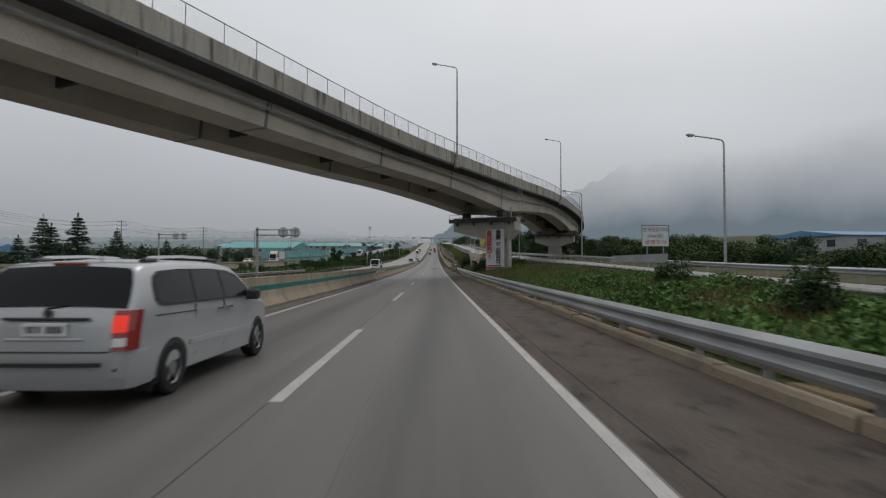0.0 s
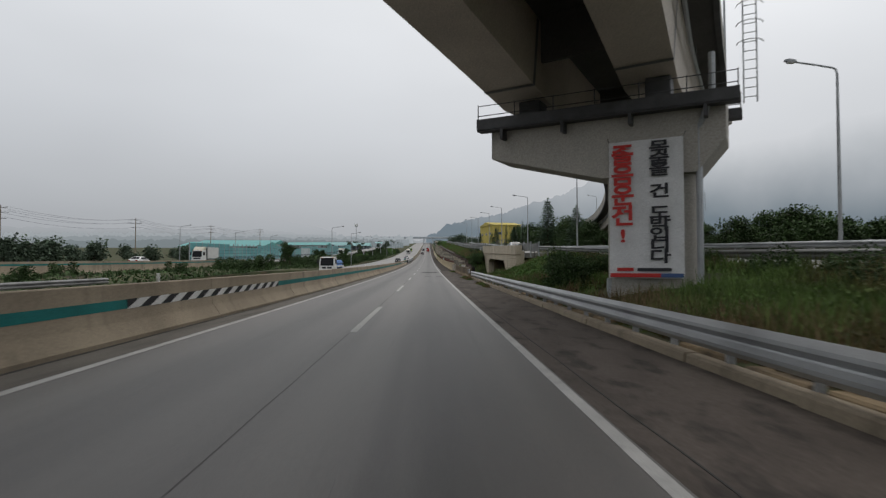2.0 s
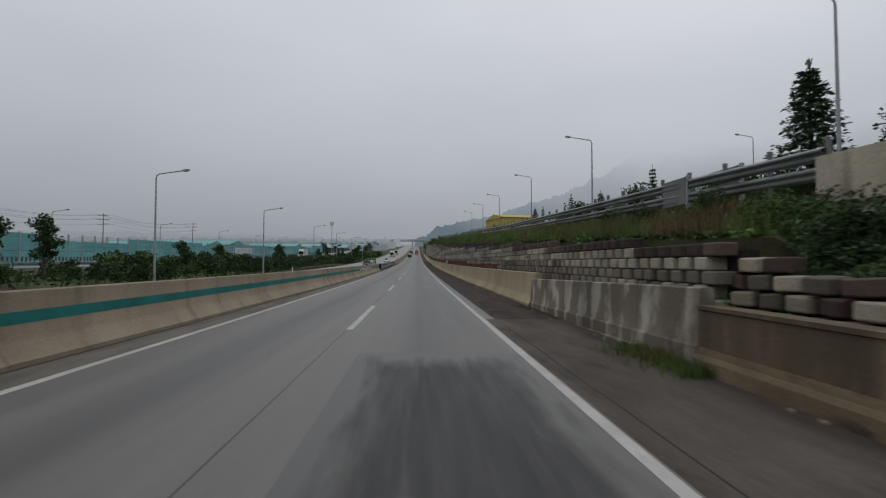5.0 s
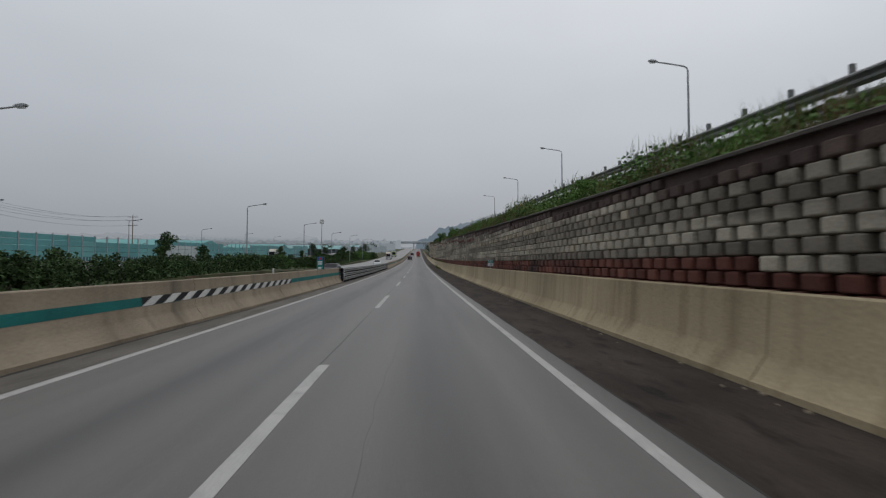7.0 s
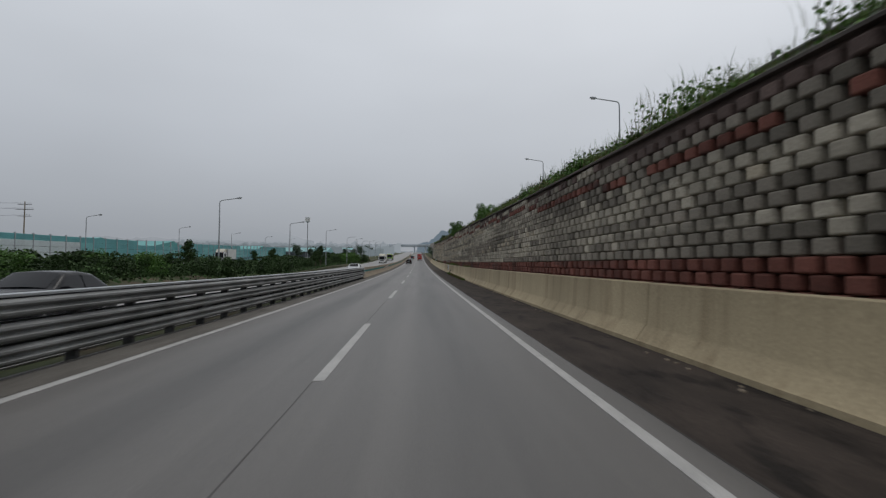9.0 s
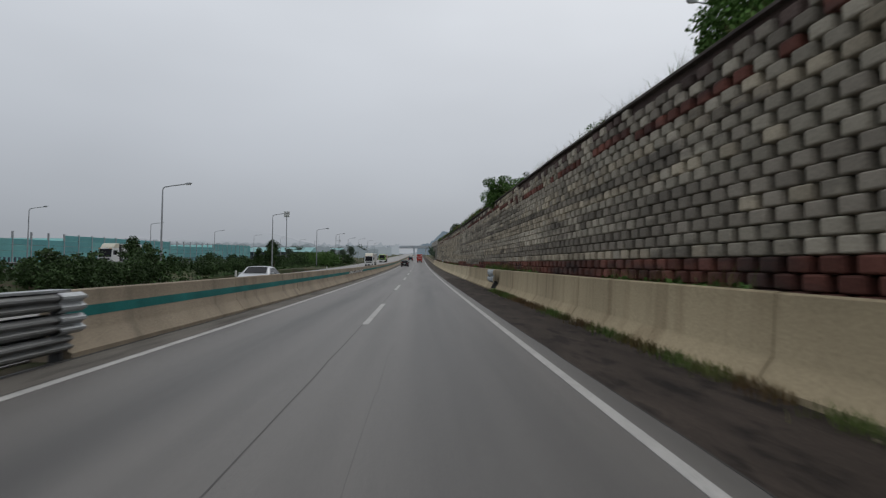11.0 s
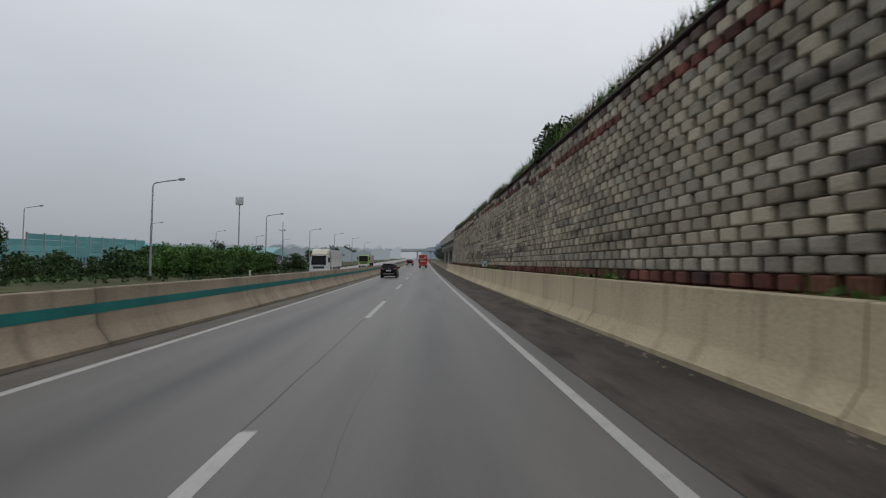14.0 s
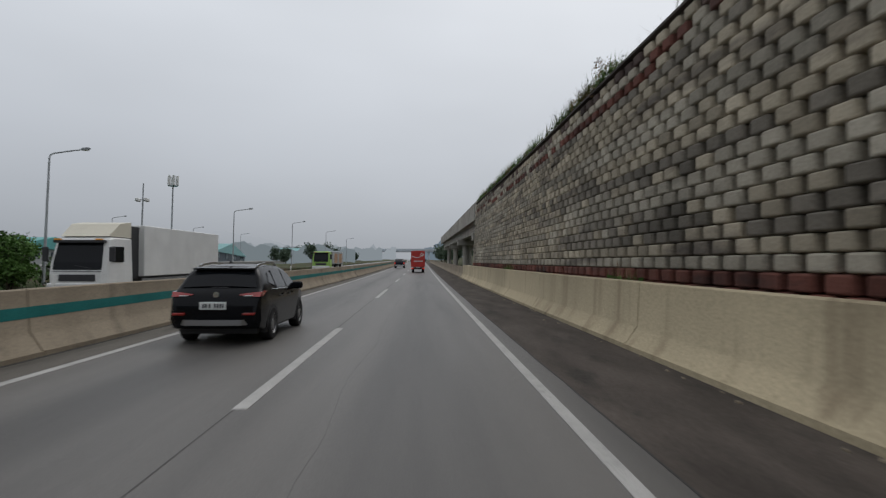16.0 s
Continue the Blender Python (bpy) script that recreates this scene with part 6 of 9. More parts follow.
def build_buildings():
    warehouse("warehouse", 93, 124, 2.5, 34, 22, 4.4, 1.4, M_WALL_W, M_ROOF_B, "pale warehouse with a blue metal roof", 8)
    warehouse("warehouse", -125, 420, -0.3, 50, 40, 5.0, 3.6, M_WALL_W, M_ROOF_T, "pale warehouse with a wide teal metal roof")
    warehouse("warehouse", -150, 520, -0.3, 60, 40, 5.5, 3.6, M_WALL_W, M_ROOF_T, "far pale warehouse with a teal metal roof")
    warehouse("warehouse", -105, 560, -0.3, 34, 30, 4.0, 3.0, M_WALL_W, M_ROOF_T, "low pale shed with a teal metal roof")
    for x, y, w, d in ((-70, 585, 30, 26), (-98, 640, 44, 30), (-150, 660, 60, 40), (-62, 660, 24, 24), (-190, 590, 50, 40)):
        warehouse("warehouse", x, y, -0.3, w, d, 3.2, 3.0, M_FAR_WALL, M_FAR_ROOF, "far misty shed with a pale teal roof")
    warehouse("warehouse", -130, 205, -0.3, 40, 18, 5.0, 0.6, M_WALL_D, M_WALL_D, "low slate-coloured industrial shed", windows=False)
    warehouse("house", -105, 130, -0.3, 16, 12, 4.2, 1.8, M_WALL_W, M_ROOF_B, "small white house with a grey-blue roof")
    warehouse("house", -122, 118, -0.3, 14, 12, 4.0, 2.4, M_WALL_W, M_WALL_D, "small white house with a dark roof")
    warehouse("yellow_building", 38, 372, 6.5, 16, 22, 10.5, 2.0, M_WALL_Y, M_WALL_Y, "plain yellow building on the hillside", 12)
    # short viaduct of the slip road past the end of the wall
    v = thing("slip_road_viaduct", "concrete slip-road viaduct on round piers past the wall's end", "viaduct", kind="structure", at=(4.6, 478, 0))
    part("deck", Shape().box(0, 9.5, 0, 120, 6.4, 7.0, 0.03), M_BRIDGE, v)
    part("edge_beam", Shape().box(-0.1, 0.35, -0.2, 120, 6.3, 8.3, 0.03), M_PARAPET, v)
    for x in (1.2, 4.6, 8.2):
        part("girder", Shape().box(x - 0.35, x + 0.35, 0, 120, 5.2, 6.4), M_BRIDGE, v)
    for y in (16, 46, 76, 106):
        part("pier_cap", Shape().box(0.3, 9.2, y - 0.8, y + 0.8, 4.2, 5.2, 0.05), M_BRIDGE, v)
        for x in (1.8, 7.6):
            part("pier_column", Shape().tube((x, y, -0.5), (x, y, 4.2), 0.55, n=14), M_BRIDGE, v, smooth=True)
    part("abutment", Shape().box(-0.6, 9.5, -0.4, 0.8, 0.0, 6.3), M_CONC_DARK, v)
    part("bank", Shape().add([(2.5, 0.8, 0), (9.5, 0.8, 0), (9.5, 9, 0), (2.5, 9, 0), (2.5, 0.8, 4.5), (9.5, 0.8, 4.5)], [(3, 2, 5, 4), (0, 3, 4), (1, 5, 2)]), M_SOIL, v)
    # far overpass
    o = thing("far_overpass", "pale flat overpass crossing the expressway far ahead", "overpass", kind="structure", at=(0, 1000, 39.0))
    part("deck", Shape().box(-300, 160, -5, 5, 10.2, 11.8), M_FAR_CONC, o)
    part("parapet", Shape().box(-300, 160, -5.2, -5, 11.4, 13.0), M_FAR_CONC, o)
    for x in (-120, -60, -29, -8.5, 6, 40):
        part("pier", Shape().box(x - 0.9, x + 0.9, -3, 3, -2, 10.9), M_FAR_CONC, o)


# ---------------------------------------------------------------- plants
def leaves(sh, rng, n, place, size, flat=0.5, droop=0.0):
    """n small leaf quads; place() gives a point and its outward way."""
    for _ in range(n):
        p, out = place()
        s = size * rng.uniform(0.6, 1.35)
        a = Vector((rng.gauss(0, 1), rng.gauss(0, 1), rng.gauss(0, flat))) + out * 0.6
        a = a.normalized() if a.length > 1e-4 else Vector((1, 0, 0))
        b = a.cross(Vector((rng.gauss(0, 1), rng.gauss(0, 1), rng.gauss(0, 1) + 0.8)))
        b = b.normalized() if b.length > 1e-4 else Vector((0, 1, 0))
        a = a * s
        b = b * s * 0.42
        a.z -= droop * s
        sh.add([p, p + a * 0.45 + b, p + a, p + a * 0.45 - b], [(0, 1, 2, 3)])


def clump_place(rng, clumps):
    def place():
        c, r = rng.choice(clumps)
        d = Vector((rng.gauss(0, 1), rng.gauss(0, 1), rng.gauss(0, 0.8))).normalized()
        return Vector(c) + Vector((d.x * r, d.y * r, d.z * r * 0.8)) * rng.uniform(0.55, 1.08), d
    return place


def make_tree(name, seed, height, spread, label, mat, count=2600, size=0.3, low=0.28, category="tree", group=""):
    rng = random.Random(seed)
    t = thing(name, label, category, group)
    wood = Shape()
    top, p = height * 0.72, Vector((0, 0, -0.2))
    r = 0.02 * height + 0.03
    clumps = []
    n = 6
    for k in range(n):
        q = Vector((rng.uniform(-1, 1) * 0.05 * height, rng.uniform(-1, 1) * 0.05 * height, top * (k + 1) / n))
        wood.tube(p, q, r * (1 - 0.13 * k), r * (1 - 0.13 * (k + 1)), 7)
        if q.z > height * low:
            for _ in range(3):
                a = rng.uniform(0, 2 * math.pi)
                reach = spread * rng.uniform(0.35, 0.95) * (1.1 - 0.45 * q.z / height)
                e = q + Vector((math.cos(a) * reach, math.sin(a) * reach, reach * rng.uniform(0.15, 0.7)))
                wood.tube(q, e, r * 0.45, r * 0.12, 5)
                clumps.append((tuple(e), spread * rng.uniform(0.22, 0.40)))
                clumps.append((tuple(q.lerp(e, 0.6)), spread * rng.uniform(0.2, 0.32)))
        p = q
    clumps += [((rng.uniform(-0.2, 0.2) * spread, rng.uniform(-0.2, 0.2) * spread, height * rng.uniform(0.78, 0.92)), spread * rng.uniform(0.22, 0.34)) for _ in range(4)]
    part("trunk", wood, M_BARK, t, smooth=True)
    sh = Shape()
    leaves(sh, rng, count, clump_place(rng, clumps), size)
    part("crown", sh, mat, t)
    return t


def make_shrub(name, seed, height, spread, label, mat, count=1300, size=0.22, group=""):
    rng = random.Random(seed)
    t = thing(name, label, "shrub", group)
    wood, clumps = Shape(), []
    for _ in range(9):
        a, d = rng.uniform(0, 2 * math.pi), spread * rng.uniform(0.1, 0.75)
        e = Vector((math.cos(a) * d, math.sin(a) * d, height * rng.uniform(0.35, 0.82)))
        wood.tube((e.x * 0.25, e.y * 0.25, -0.15), e, 0.035, 0.012, 5)
        clumps.append((tuple(e), spread * rng.uniform(0.25, 0.42)))
        clumps.append(((e.x * 1.1, e.y * 1.1, e.z * 0.45), spread * rng.uniform(0.25, 0.4)))
    part("stem", wood, M_BARK, t)
    sh = Shape()
    leaves(sh, rng, count, clump_place(rng, clumps), size)
    part("foliage", sh, mat, t)
    return t


def make_fir(seed, height, spread, label, count=2400):
    rng = random.Random(seed)
    t = thing("conifer", label, "tree", "conifers on the bank")
    wood, sh = Shape(), Shape()
    wood.tube((0, 0, -0.2), (0, 0, height * 0.97), 0.018 * height, 0.02, 7)
    tiers = int(height * 2.3)
    for k in range(tiers):
        f0 = k / tiers
        z = height * (0.08 + 0.90 * f0)
        reach = spread * (1 - f0) ** 0.85 + 0.08
        boughs = 7
        turn = rng.uniform(0, 2 * math.pi)
        for j in range(boughs):
            a = turn + 2 * math.pi * (j + rng.uniform(-0.3, 0.3)) / boughs
            far = reach * rng.uniform(0.6, 1.12)
            e = Vector((math.cos(a) * far, math.sin(a) * far, z + far * rng.uniform(-0.10, 0.22)))
            wood.tube((0, 0, z), e, 0.02, 0.006, 4, caps=False)
            n = max(4, int(count / tiers / boughs * 1.6 * (0.35 + far / spread)))
            for _ in range(n):
                f = rng.uniform(0.15, 1.04)
                wide = 0.05 + 0.16 * far * f * (1.15 - f)
                p = Vector((0, 0, z)).lerp(e, f) + Vector((rng.gauss(0, wide), rng.gauss(0, wide), rng.gauss(0, 0.05) - 0.05 * far * f * f))
                way = a + rng.gauss(0, 0.6)
                d = Vector((math.cos(way), math.sin(way), rng.gauss(-0.12, 0.25))).normalized() * rng.uniform(0.2, 0.4)
                w = Vector((-d.y, d.x, rng.gauss(0, 0.08))) * 0.26
                sh.add([p, p + d * 0.5 + w, p + d, p + d * 0.5 - w], [(0, 1, 2, 3)])
    for _ in range(40):
        p = Vector((rng.gauss(0, 0.05), rng.gauss(0, 0.05), height * rng.uniform(0.95, 1.01)))
        sh.add([p, p + Vector((0.04, 0.02, 0.12)), p + Vector((0, 0, 0.26)), p + Vector((-0.04, -0.02, 0.12))], [(0, 1, 2, 3)])
    part("trunk", wood, M_BARK, t)
    part("needles", sh, M_NEEDLE, t)
    return t


def copies(first, spots, seed=0):
    """Puts a thing at the first spot (x, y, z, size) and copies of it at the others, each turned by chance."""
    rng = random.Random(seed)
    for k, (x, y, z, s) in enumerate(spots):
        m = pose(x, y, z, 0, 0, rng.uniform(0, 360)) @ Matrix.Diagonal((s, s, s * rng.uniform(0.85, 1.1), 1))
        if k == 0:
            first.matrix_world = m
        else:
            c = copy_thing(first, m)
            c.matrix_world = m


def blades(name, seed, n, where, height, width, mat, label, category="grass"):
    """Bent grass blades of two quads each; where(rng) gives a place."""
    rng = random.Random(seed)
    sh = Shape()
    for _ in range(n):
        p = where(rng)
        if p is None:
            continue
        x, y, z = p
        h, w, a = height * rng.uniform(0.45, 1.25), width * rng.uniform(0.6, 1.4), rng.uniform(0, 2 * math.pi)
        lx, ly = math.cos(a), math.sin(a)
        bx, by = rng.gauss(0, 0.28) * h, rng.gauss(0, 0.28) * h
        sh.add([(x - lx * w, y - ly * w, z - 0.03), (x + lx * w, y + ly * w, z - 0.03), (x + bx * 0.4 + lx * w * 0.7, y + by * 0.4 + ly * w * 0.7, z + h * 0.6),
                (x + bx * 0.4 - lx * w * 0.7, y + by * 0.4 - ly * w * 0.7, z + h * 0.6), (x + bx, y + by, z + h)], [(0, 1, 2, 3), (3, 2, 4)])
    return solid(name, sh, mat, label, category, kind="stuff")


def creeper(name, seed, n, where, size, mat, label):
    rng = random.Random(seed)
    sh = Shape()

    def place():
        while True:
            p = where(rng)
            if p is not None:
                return Vector(p), Vector((0, 0, 1))
    leaves(sh, rng, n, place, size, flat=0.35)
    return solid(name, sh, mat, label, "vegetation", kind="stuff")


def mound(x, y):
    """Uneven height of the growth on the banks."""
    return max(0.0, 0.55 * noise.noise((x * 0.35, y * 0.22, 3.0)) + 0.35 * noise.noise((x * 1.1, y * 0.9, 7.0)) + 0.25)


def build_plants():
    def bank(rng):
        x, y = rng.uniform(3.0, 10.6), rng.uniform(-14, 117)
        if (4.2 < x < 9.0 and 72.2 < y < 77.4) or y > 107 + 1.5 * rng.random():
            return None
        return x, y, ground_z(x, y) + rng.random() * (0.1 + 0.6 * mound(x, y)) * min(1.0, (x - 2.85) * 0.7)

    def bank_dry(rng):
        x, y = rng.uniform(3.4, 10.6), rng.uniform(18, 112)
        if noise.noise((x * 0.2, y * 0.12, 11)) < (0.08 if y > 40 else 0.3) or (4.2 < x < 9.0 and 72.2 < y < 77.4) or y > 108:
            return None
        return x, y, ground_z(x, y)

    def upper(rng):
        y = rng.uniform(139.5, 345)
        x = rng.uniform(4.25, 7.0) if y > 146 else rng.uniform(3.2, 7.0)
        return x, y, ground_z(x, y) + rng.random() * (0.1 + 0.55 * mound(x, y)) * (0.4 if y < 165 else 1.0)

    def brow(rng):
        y = rng.uniform(143.5, 476)
        x = 4.2 + rng.random() ** 2 * 1.6
        if noise.noise((y * 0.12, 5, 1)) < -0.12:
            return None
        return x, y, ground_z(x, y)

    creeper("bank_creeper", 1, 52000, bank, 0.12, M_WEED, "low leafy creepers and weeds over the bank")
    def thick(rng):
        x, y = rng.uniform(3.1, 10.2), rng.choice((rng.uniform(80, 114), rng.uniform(80, 114), rng.uniform(-6, 40)))
        if y > 105 or noise.noise((x * 0.5, y * 0.35, 21)) < -0.22:
            return None
        return x, y, ground_z(x, y) + (0.15 + 0.85 * rng.random() ** 0.6) * (0.18 + 0.7 * mound(x, y)) * min(1.0, (x - 2.85) * 0.7)

    creeper("bank_leaves", 27, 36000, thick, 0.15, M_LEAF, "thick fresh green leafy growth on the bank")
    def bramble(rng):
        x, y = rng.uniform(3.1, 10.5), rng.uniform(-4, 33)
        lump = noise.noise((x * 0.55, y * 0.4, 31))
        if lump < -0.1:
            return None
        return x, y, ground_z(x, y) + (0.1 + rng.random() ** 0.5 * (0.3 + 0.75 * lump)) * min(1.0, (x - 2.85) * 0.6)

    creeper("bank_brambles", 28, 62000, bramble, 0.115, M_LEAF, "lush bright green brambles in mounds on the bank")
    blades("bank_grass", 2, 90000, bank, 0.42, 0.011, M_GRASS, "tall green grass on the bank")
    def bank_end(rng):
        x, y = rng.uniform(2.95, 9.0), rng.uniform(105.5, 117.5)
        return x, y, ground_z(x, y)

    blades("bank_end_grass", 31, 15000, bank_end, 0.26, 0.010, M_GRASS, "short patchy grass at the end of the bank")
    creeper("bank_end_creeper", 32, 5000, bank_end, 0.07, M_WEED, "low weeds at the end of the bank")
    blades("bank_dry_grass", 3, 30000, bank_dry, 0.6, 0.011, M_DRY, "brownish dry weeds on the bank")
    def start(rng):
        x, y = rng.uniform(3.9, 7.2), rng.uniform(139.2, 150)
        z = ground_z(x, y)
        return x, y, z + rng.random() ** 1.5 * 0.8 * min(1.0, max(0.0, (x - 4.3))) * (0.4 + mound(x, y))

    blades("corner_grass", 15, 9000, start, 0.7, 0.008, M_DRY, "brownish wispy grass at the start of the wall")
    creeper("corner_creeper", 14, 22000, start, 0.10, M_LEAF_DARK, "dark creepers over the bank at the start of the wall")
    creeper("upper_bank_creeper", 4, 30000, upper, 0.13, M_WEED, "leafy weeds over the bank above the block wall")
    blades("upper_bank_grass", 5, 45000, upper, 0.45, 0.009, M_GRASS, "grass on the bank above the block wall")
    def fringe(rng):
        y = rng.uniform(343, 478)
        if noise.noise((y * 0.16, 4, 4)) + rng.uniform(-0.3, 0.3) < -0.1:
            return None
        return 3.95 + rng.random() ** 2 * 0.5, y, lerp_at(WALL_TOP, y) + 0.04 + rng.random() * 0.3

    blades("wall_fringe", 29, 15000, fringe, 0.5, 0.011, M_GRASS, "low green and brown weeds fringing the wall's top")
    creeper("wall_fringe_leaves", 30, 7000, fringe, 0.11, M_LEAF_DARK, "low dark leaves fringing the wall's top")
    blades("brow_weeds", 6, 16000, brow, 0.75, 0.006, M_DRY, "wispy weeds along the top of the block wall")
    def lush(rng):
        y = 143.5 + 195 * rng.random()
        x = 4.2 + rng.random() * 1.7
        tall = lerp_at([(143, 0.2), (160, 0.35), (185, 0.9), (205, 1.15), (262, 1.25), (300, 0.6), (340, 0.3)], y)
        h = max(0.12, 0.75 + 0.9 * noise.noise((y * 0.21, 3, 8)) + 0.5 * noise.noise((y * 0.8, 1, 2))) * tall
        return x, y, ground_z(x, y) + rng.random() ** 1.3 * h

    creeper("brow_growth", 16, 60000, lush, 0.115, M_LEAF, "thick green growth leaning over the wall's top")
    blades("brow_grass", 17, 34000, lush, 0.5, 0.009, M_GRASS, "long grass over the wall's top")
    creeper("brow_creeper", 7, 9000, brow, 0.17, M_LEAF_DARK, "dark creepers hanging at the wall's top")

    def gutter(rng):
        a, b, w = rng.choice(((296, 322, 0.18), (296, 322, 0.18), (318, 326, 0.14), (107, 116, 0.3), (140.5, 144, 0.3), (92, 99, 0.18)))
        y = rng.uniform(a, b)
        if noise.noise((y * 0.7, 2, 2)) < -0.25:
            return None
        return 2.36 - abs(rng.gauss(0, w)), y, 0.0

    blades("gutter_grass", 8, 9000, gutter, 0.2, 0.009, M_GRASS, "grass tufts growing along the foot of the barrier")

    def tuft(rng):
        y = rng.choice((108.5, 110.0, 111.5, 112.8, 114.0, 115.2, 116.6)) + rng.gauss(0, 0.5)
        return 2.34 - abs(rng.gauss(0, 0.2)), y, 0.0

    blades("barrier_tufts", 18, 4000, tuft, 0.34, 0.007, M_GRASS, "taller grass tufts at the foot of the stained barrier")

    def foot(rng):
        y = rng.choice((301.5, 304.0, 306.5, 318.5, 321.0, 345.5, 371.0, 374.5, 376.0, 385.0, 388.0, 390.5, 409.5, 411.5, 414.2, 423.8, 434.0, 452.0) + (324.2, 325.4, 326.6, 329.4, 331.5, 333.6, 335.5) * 2) + rng.gauss(0, 0.55)
        return rng.uniform(2.95, 3.3), y, 0.8 + rng.random() * 0.5

    creeper("wall_foot_weeds", 19, 5600, foot, 0.13, M_LEAF, "green weeds between the barrier and the wall's foot")
    blades("wall_foot_grass", 20, 4200, foot, 0.4, 0.007, M_GRASS, "grass between the barrier and the wall's foot")
    chip_rng, chips = random.Random(61), Shape()
    for _ in range(340):
        y = chip_rng.choice((chip_rng.uniform(340, 480), chip_rng.uniform(90, 340), chip_rng.uniform(150, 340)))
        x, s = 2.31 - abs(chip_rng.gauss(0, 0.16)), chip_rng.uniform(0.01, 0.035)
        chips.box(x - s, x + s, y - s * 1.4, y + s * 1.4, -0.01, s * 0.8, s * 0.25)
    solid("concrete_chips", chips, M_CONC, "pale concrete chips along the foot of the barrier", "rubble", kind="stuff")

    def verge(rng):
        x, y = rng.uniform(-44, -22.6), rng.uniform(-20, 490)
        return x, y, ground_z(x, y) + rng.random() * 0.5 * mound(x, y)

    creeper("verge_creeper", 9, 26000, verge, 0.34, M_LEAF_DARK, "rough low greenery beyond the opposite carriageway")
    blades("verge_grass", 10, 16000, verge, 0.55, 0.025, M_LEAF_DARK, "rough grass beyond the opposite carriageway")

    # shrubs on the near bank
    bushy = make_shrub("bush", 21, 2.4, 1.7, "dense dark green bush on the bank", M_LEAF_DARK, 5200, 0.12, "bushes on the bank")
    copies(bushy, [(9.2, 71.5, 0.7, 0.6), (9.6, 78.0, 1.0, 0.7), (5.0, 141.2, 0.5, 0.62), (5.9, 142.0, 1.4, 0.62), (6.2, 143.2, 1.6, 0.62), (5.2, 142.6, 1.4, 0.62), (5.6, 144.4, 1.9, 0.62), (4.7, 142.0, 0.6, 0.5), (5.6, 138.6, -2.4, 1.1), (5.8, 146.0, 2.2, 0.45), (6.3, 149.0, 2.7, 0.5), (5.6, 152.0, 2.7, 0.42), (6.6, 144.6, 2.0, 0.55), (5.2, 143.6, 1.7, 0.42), (6.2, 156.0, 2.9, 0.45), (6.4, 139.6, -2.0, 1.2), (5.2, 82.0, 0.7, 0.6), (6.3, 83.5, 0.9, 0.66), (5.6, 85.5, 0.8, 0.55), (7.2, 82.0, 1.0, 0.6), (8.2, 66.5, 0.5, 0.5), (9.3, 68.0, 0.8, 0.6), (4.6, 79.5, 0.3, 0.75), (6.2, 90.0, 0.8, 0.4), (8.9, 17.0, -0.1, 0.5), (9.6, 27.0, 0.6, 0.6),
                   (5.6, 86.5, 0.8, 0.7), (7.5, 14.0, 0.4, 0.6), (9.0, 8.0, 0.2, 0.7)], 1)
    scrub = make_shrub("wall_bush", 22, 1.7, 1.2, "leafy bush growing over the top of the block wall", M_LEAF, 2600, 0.12, "bushes on the wall")
    grown = make_shrub("wall_bush", 25, 2.7, 1.75, "large bright green bush growing over the wall's top", M_LEAF, 9000, 0.11, "bushes on the wall")
    copies(grown, [(4.7, 337.0, 6.0, 1.0), (4.8, 303.8, 5.8, 0.95), (4.8, 209.0, 3.9, 0.5)], 14)
    copies(scrub, [(4.8, 335.4, 6.1, 1.0), (4.7, 331.6, 6.1, 0.75), (4.7, 329.6, 6.1, 0.8), (4.7, 327.6, 6.1, 0.75), (4.7, 244.0, 4.6, 0.8), (4.6, 262.0, 5.0, 0.75), (4.6, 296.5, 5.7, 0.7), (4.7, 312, 5.95, 0.55), (4.6, 275.0, 5.2, 0.6), (4.7, 226.0, 4.1, 0.6)] + [(4.9 + 0.5 * (k % 3), 196 + 4.7 * k + 1.7 * (k * k % 3), lerp_at(WALL_TOP, 196 + 4.7 * k) - 0.1, 0.42 + 0.2 * ((k * 5) % 4) / 3) for k in range(22)], 2)
    dark = make_shrub("wall_bush", 23, 1.9, 1.2, "dark-leaved bush on the top of the block wall", M_LEAF_DARK, 3400, 0.1, "bushes on the wall")
    copies(dark, [(4.6, 397.6, 6.5, 1.15), (4.7, 396.4, 6.6, 1.2), (4.6, 395.2, 6.6, 0.9), (4.7, 392.2, 6.5, 0.6), (4.6, 372.0, 6.4, 0.55), (4.7, 449.5, 6.8, 0.55), (4.7, 352.0, 6.3, 0.5), (4.6, 325.0, 6.1, 0.6)], 3)
    withered = make_shrub("dry_shrub", 24, 1.8, 0.8, "withered brown shrub on the top of the block wall", M_DRY, 1500, 0.06, "dry shrubs on the wall")
    copies(withered, [(4.5, 438.6, 6.7, 0.95), (4.6, 441.6, 6.7, 0.85), (4.5, 444.5, 6.75, 0.6), (4.6, 401.0, 6.5, 0.9), (4.6, 403.5, 6.5, 0.7), (4.5, 365.5, 6.3, 0.7), (4.6, 361.0, 6.3, 0.85), (4.5, 349.0, 6.2, 0.7), (4.6, 456.0, 6.8, 0.6), (4.5, 345.0, 6.2, 0.8), (4.6, 424.0, 6.6, 0.6)], 13)
    # conifers and trees behind the slip road
    fir = make_fir(31, 9.6, 2.7, "dark green conifer behind the slip road", 7000)
    copies(fir, [(21.8, 166.4, 3.5, 1.22), (23.1, 149.8, 3.2, 0.9), (20.4, 202.0, 5.2, 0.55), (20.2, 240.0, 6.0, 0.55), (22.0, 268.0, 6.4, 0.5), (20.5, 300, 7.0, 0.55)], 4)
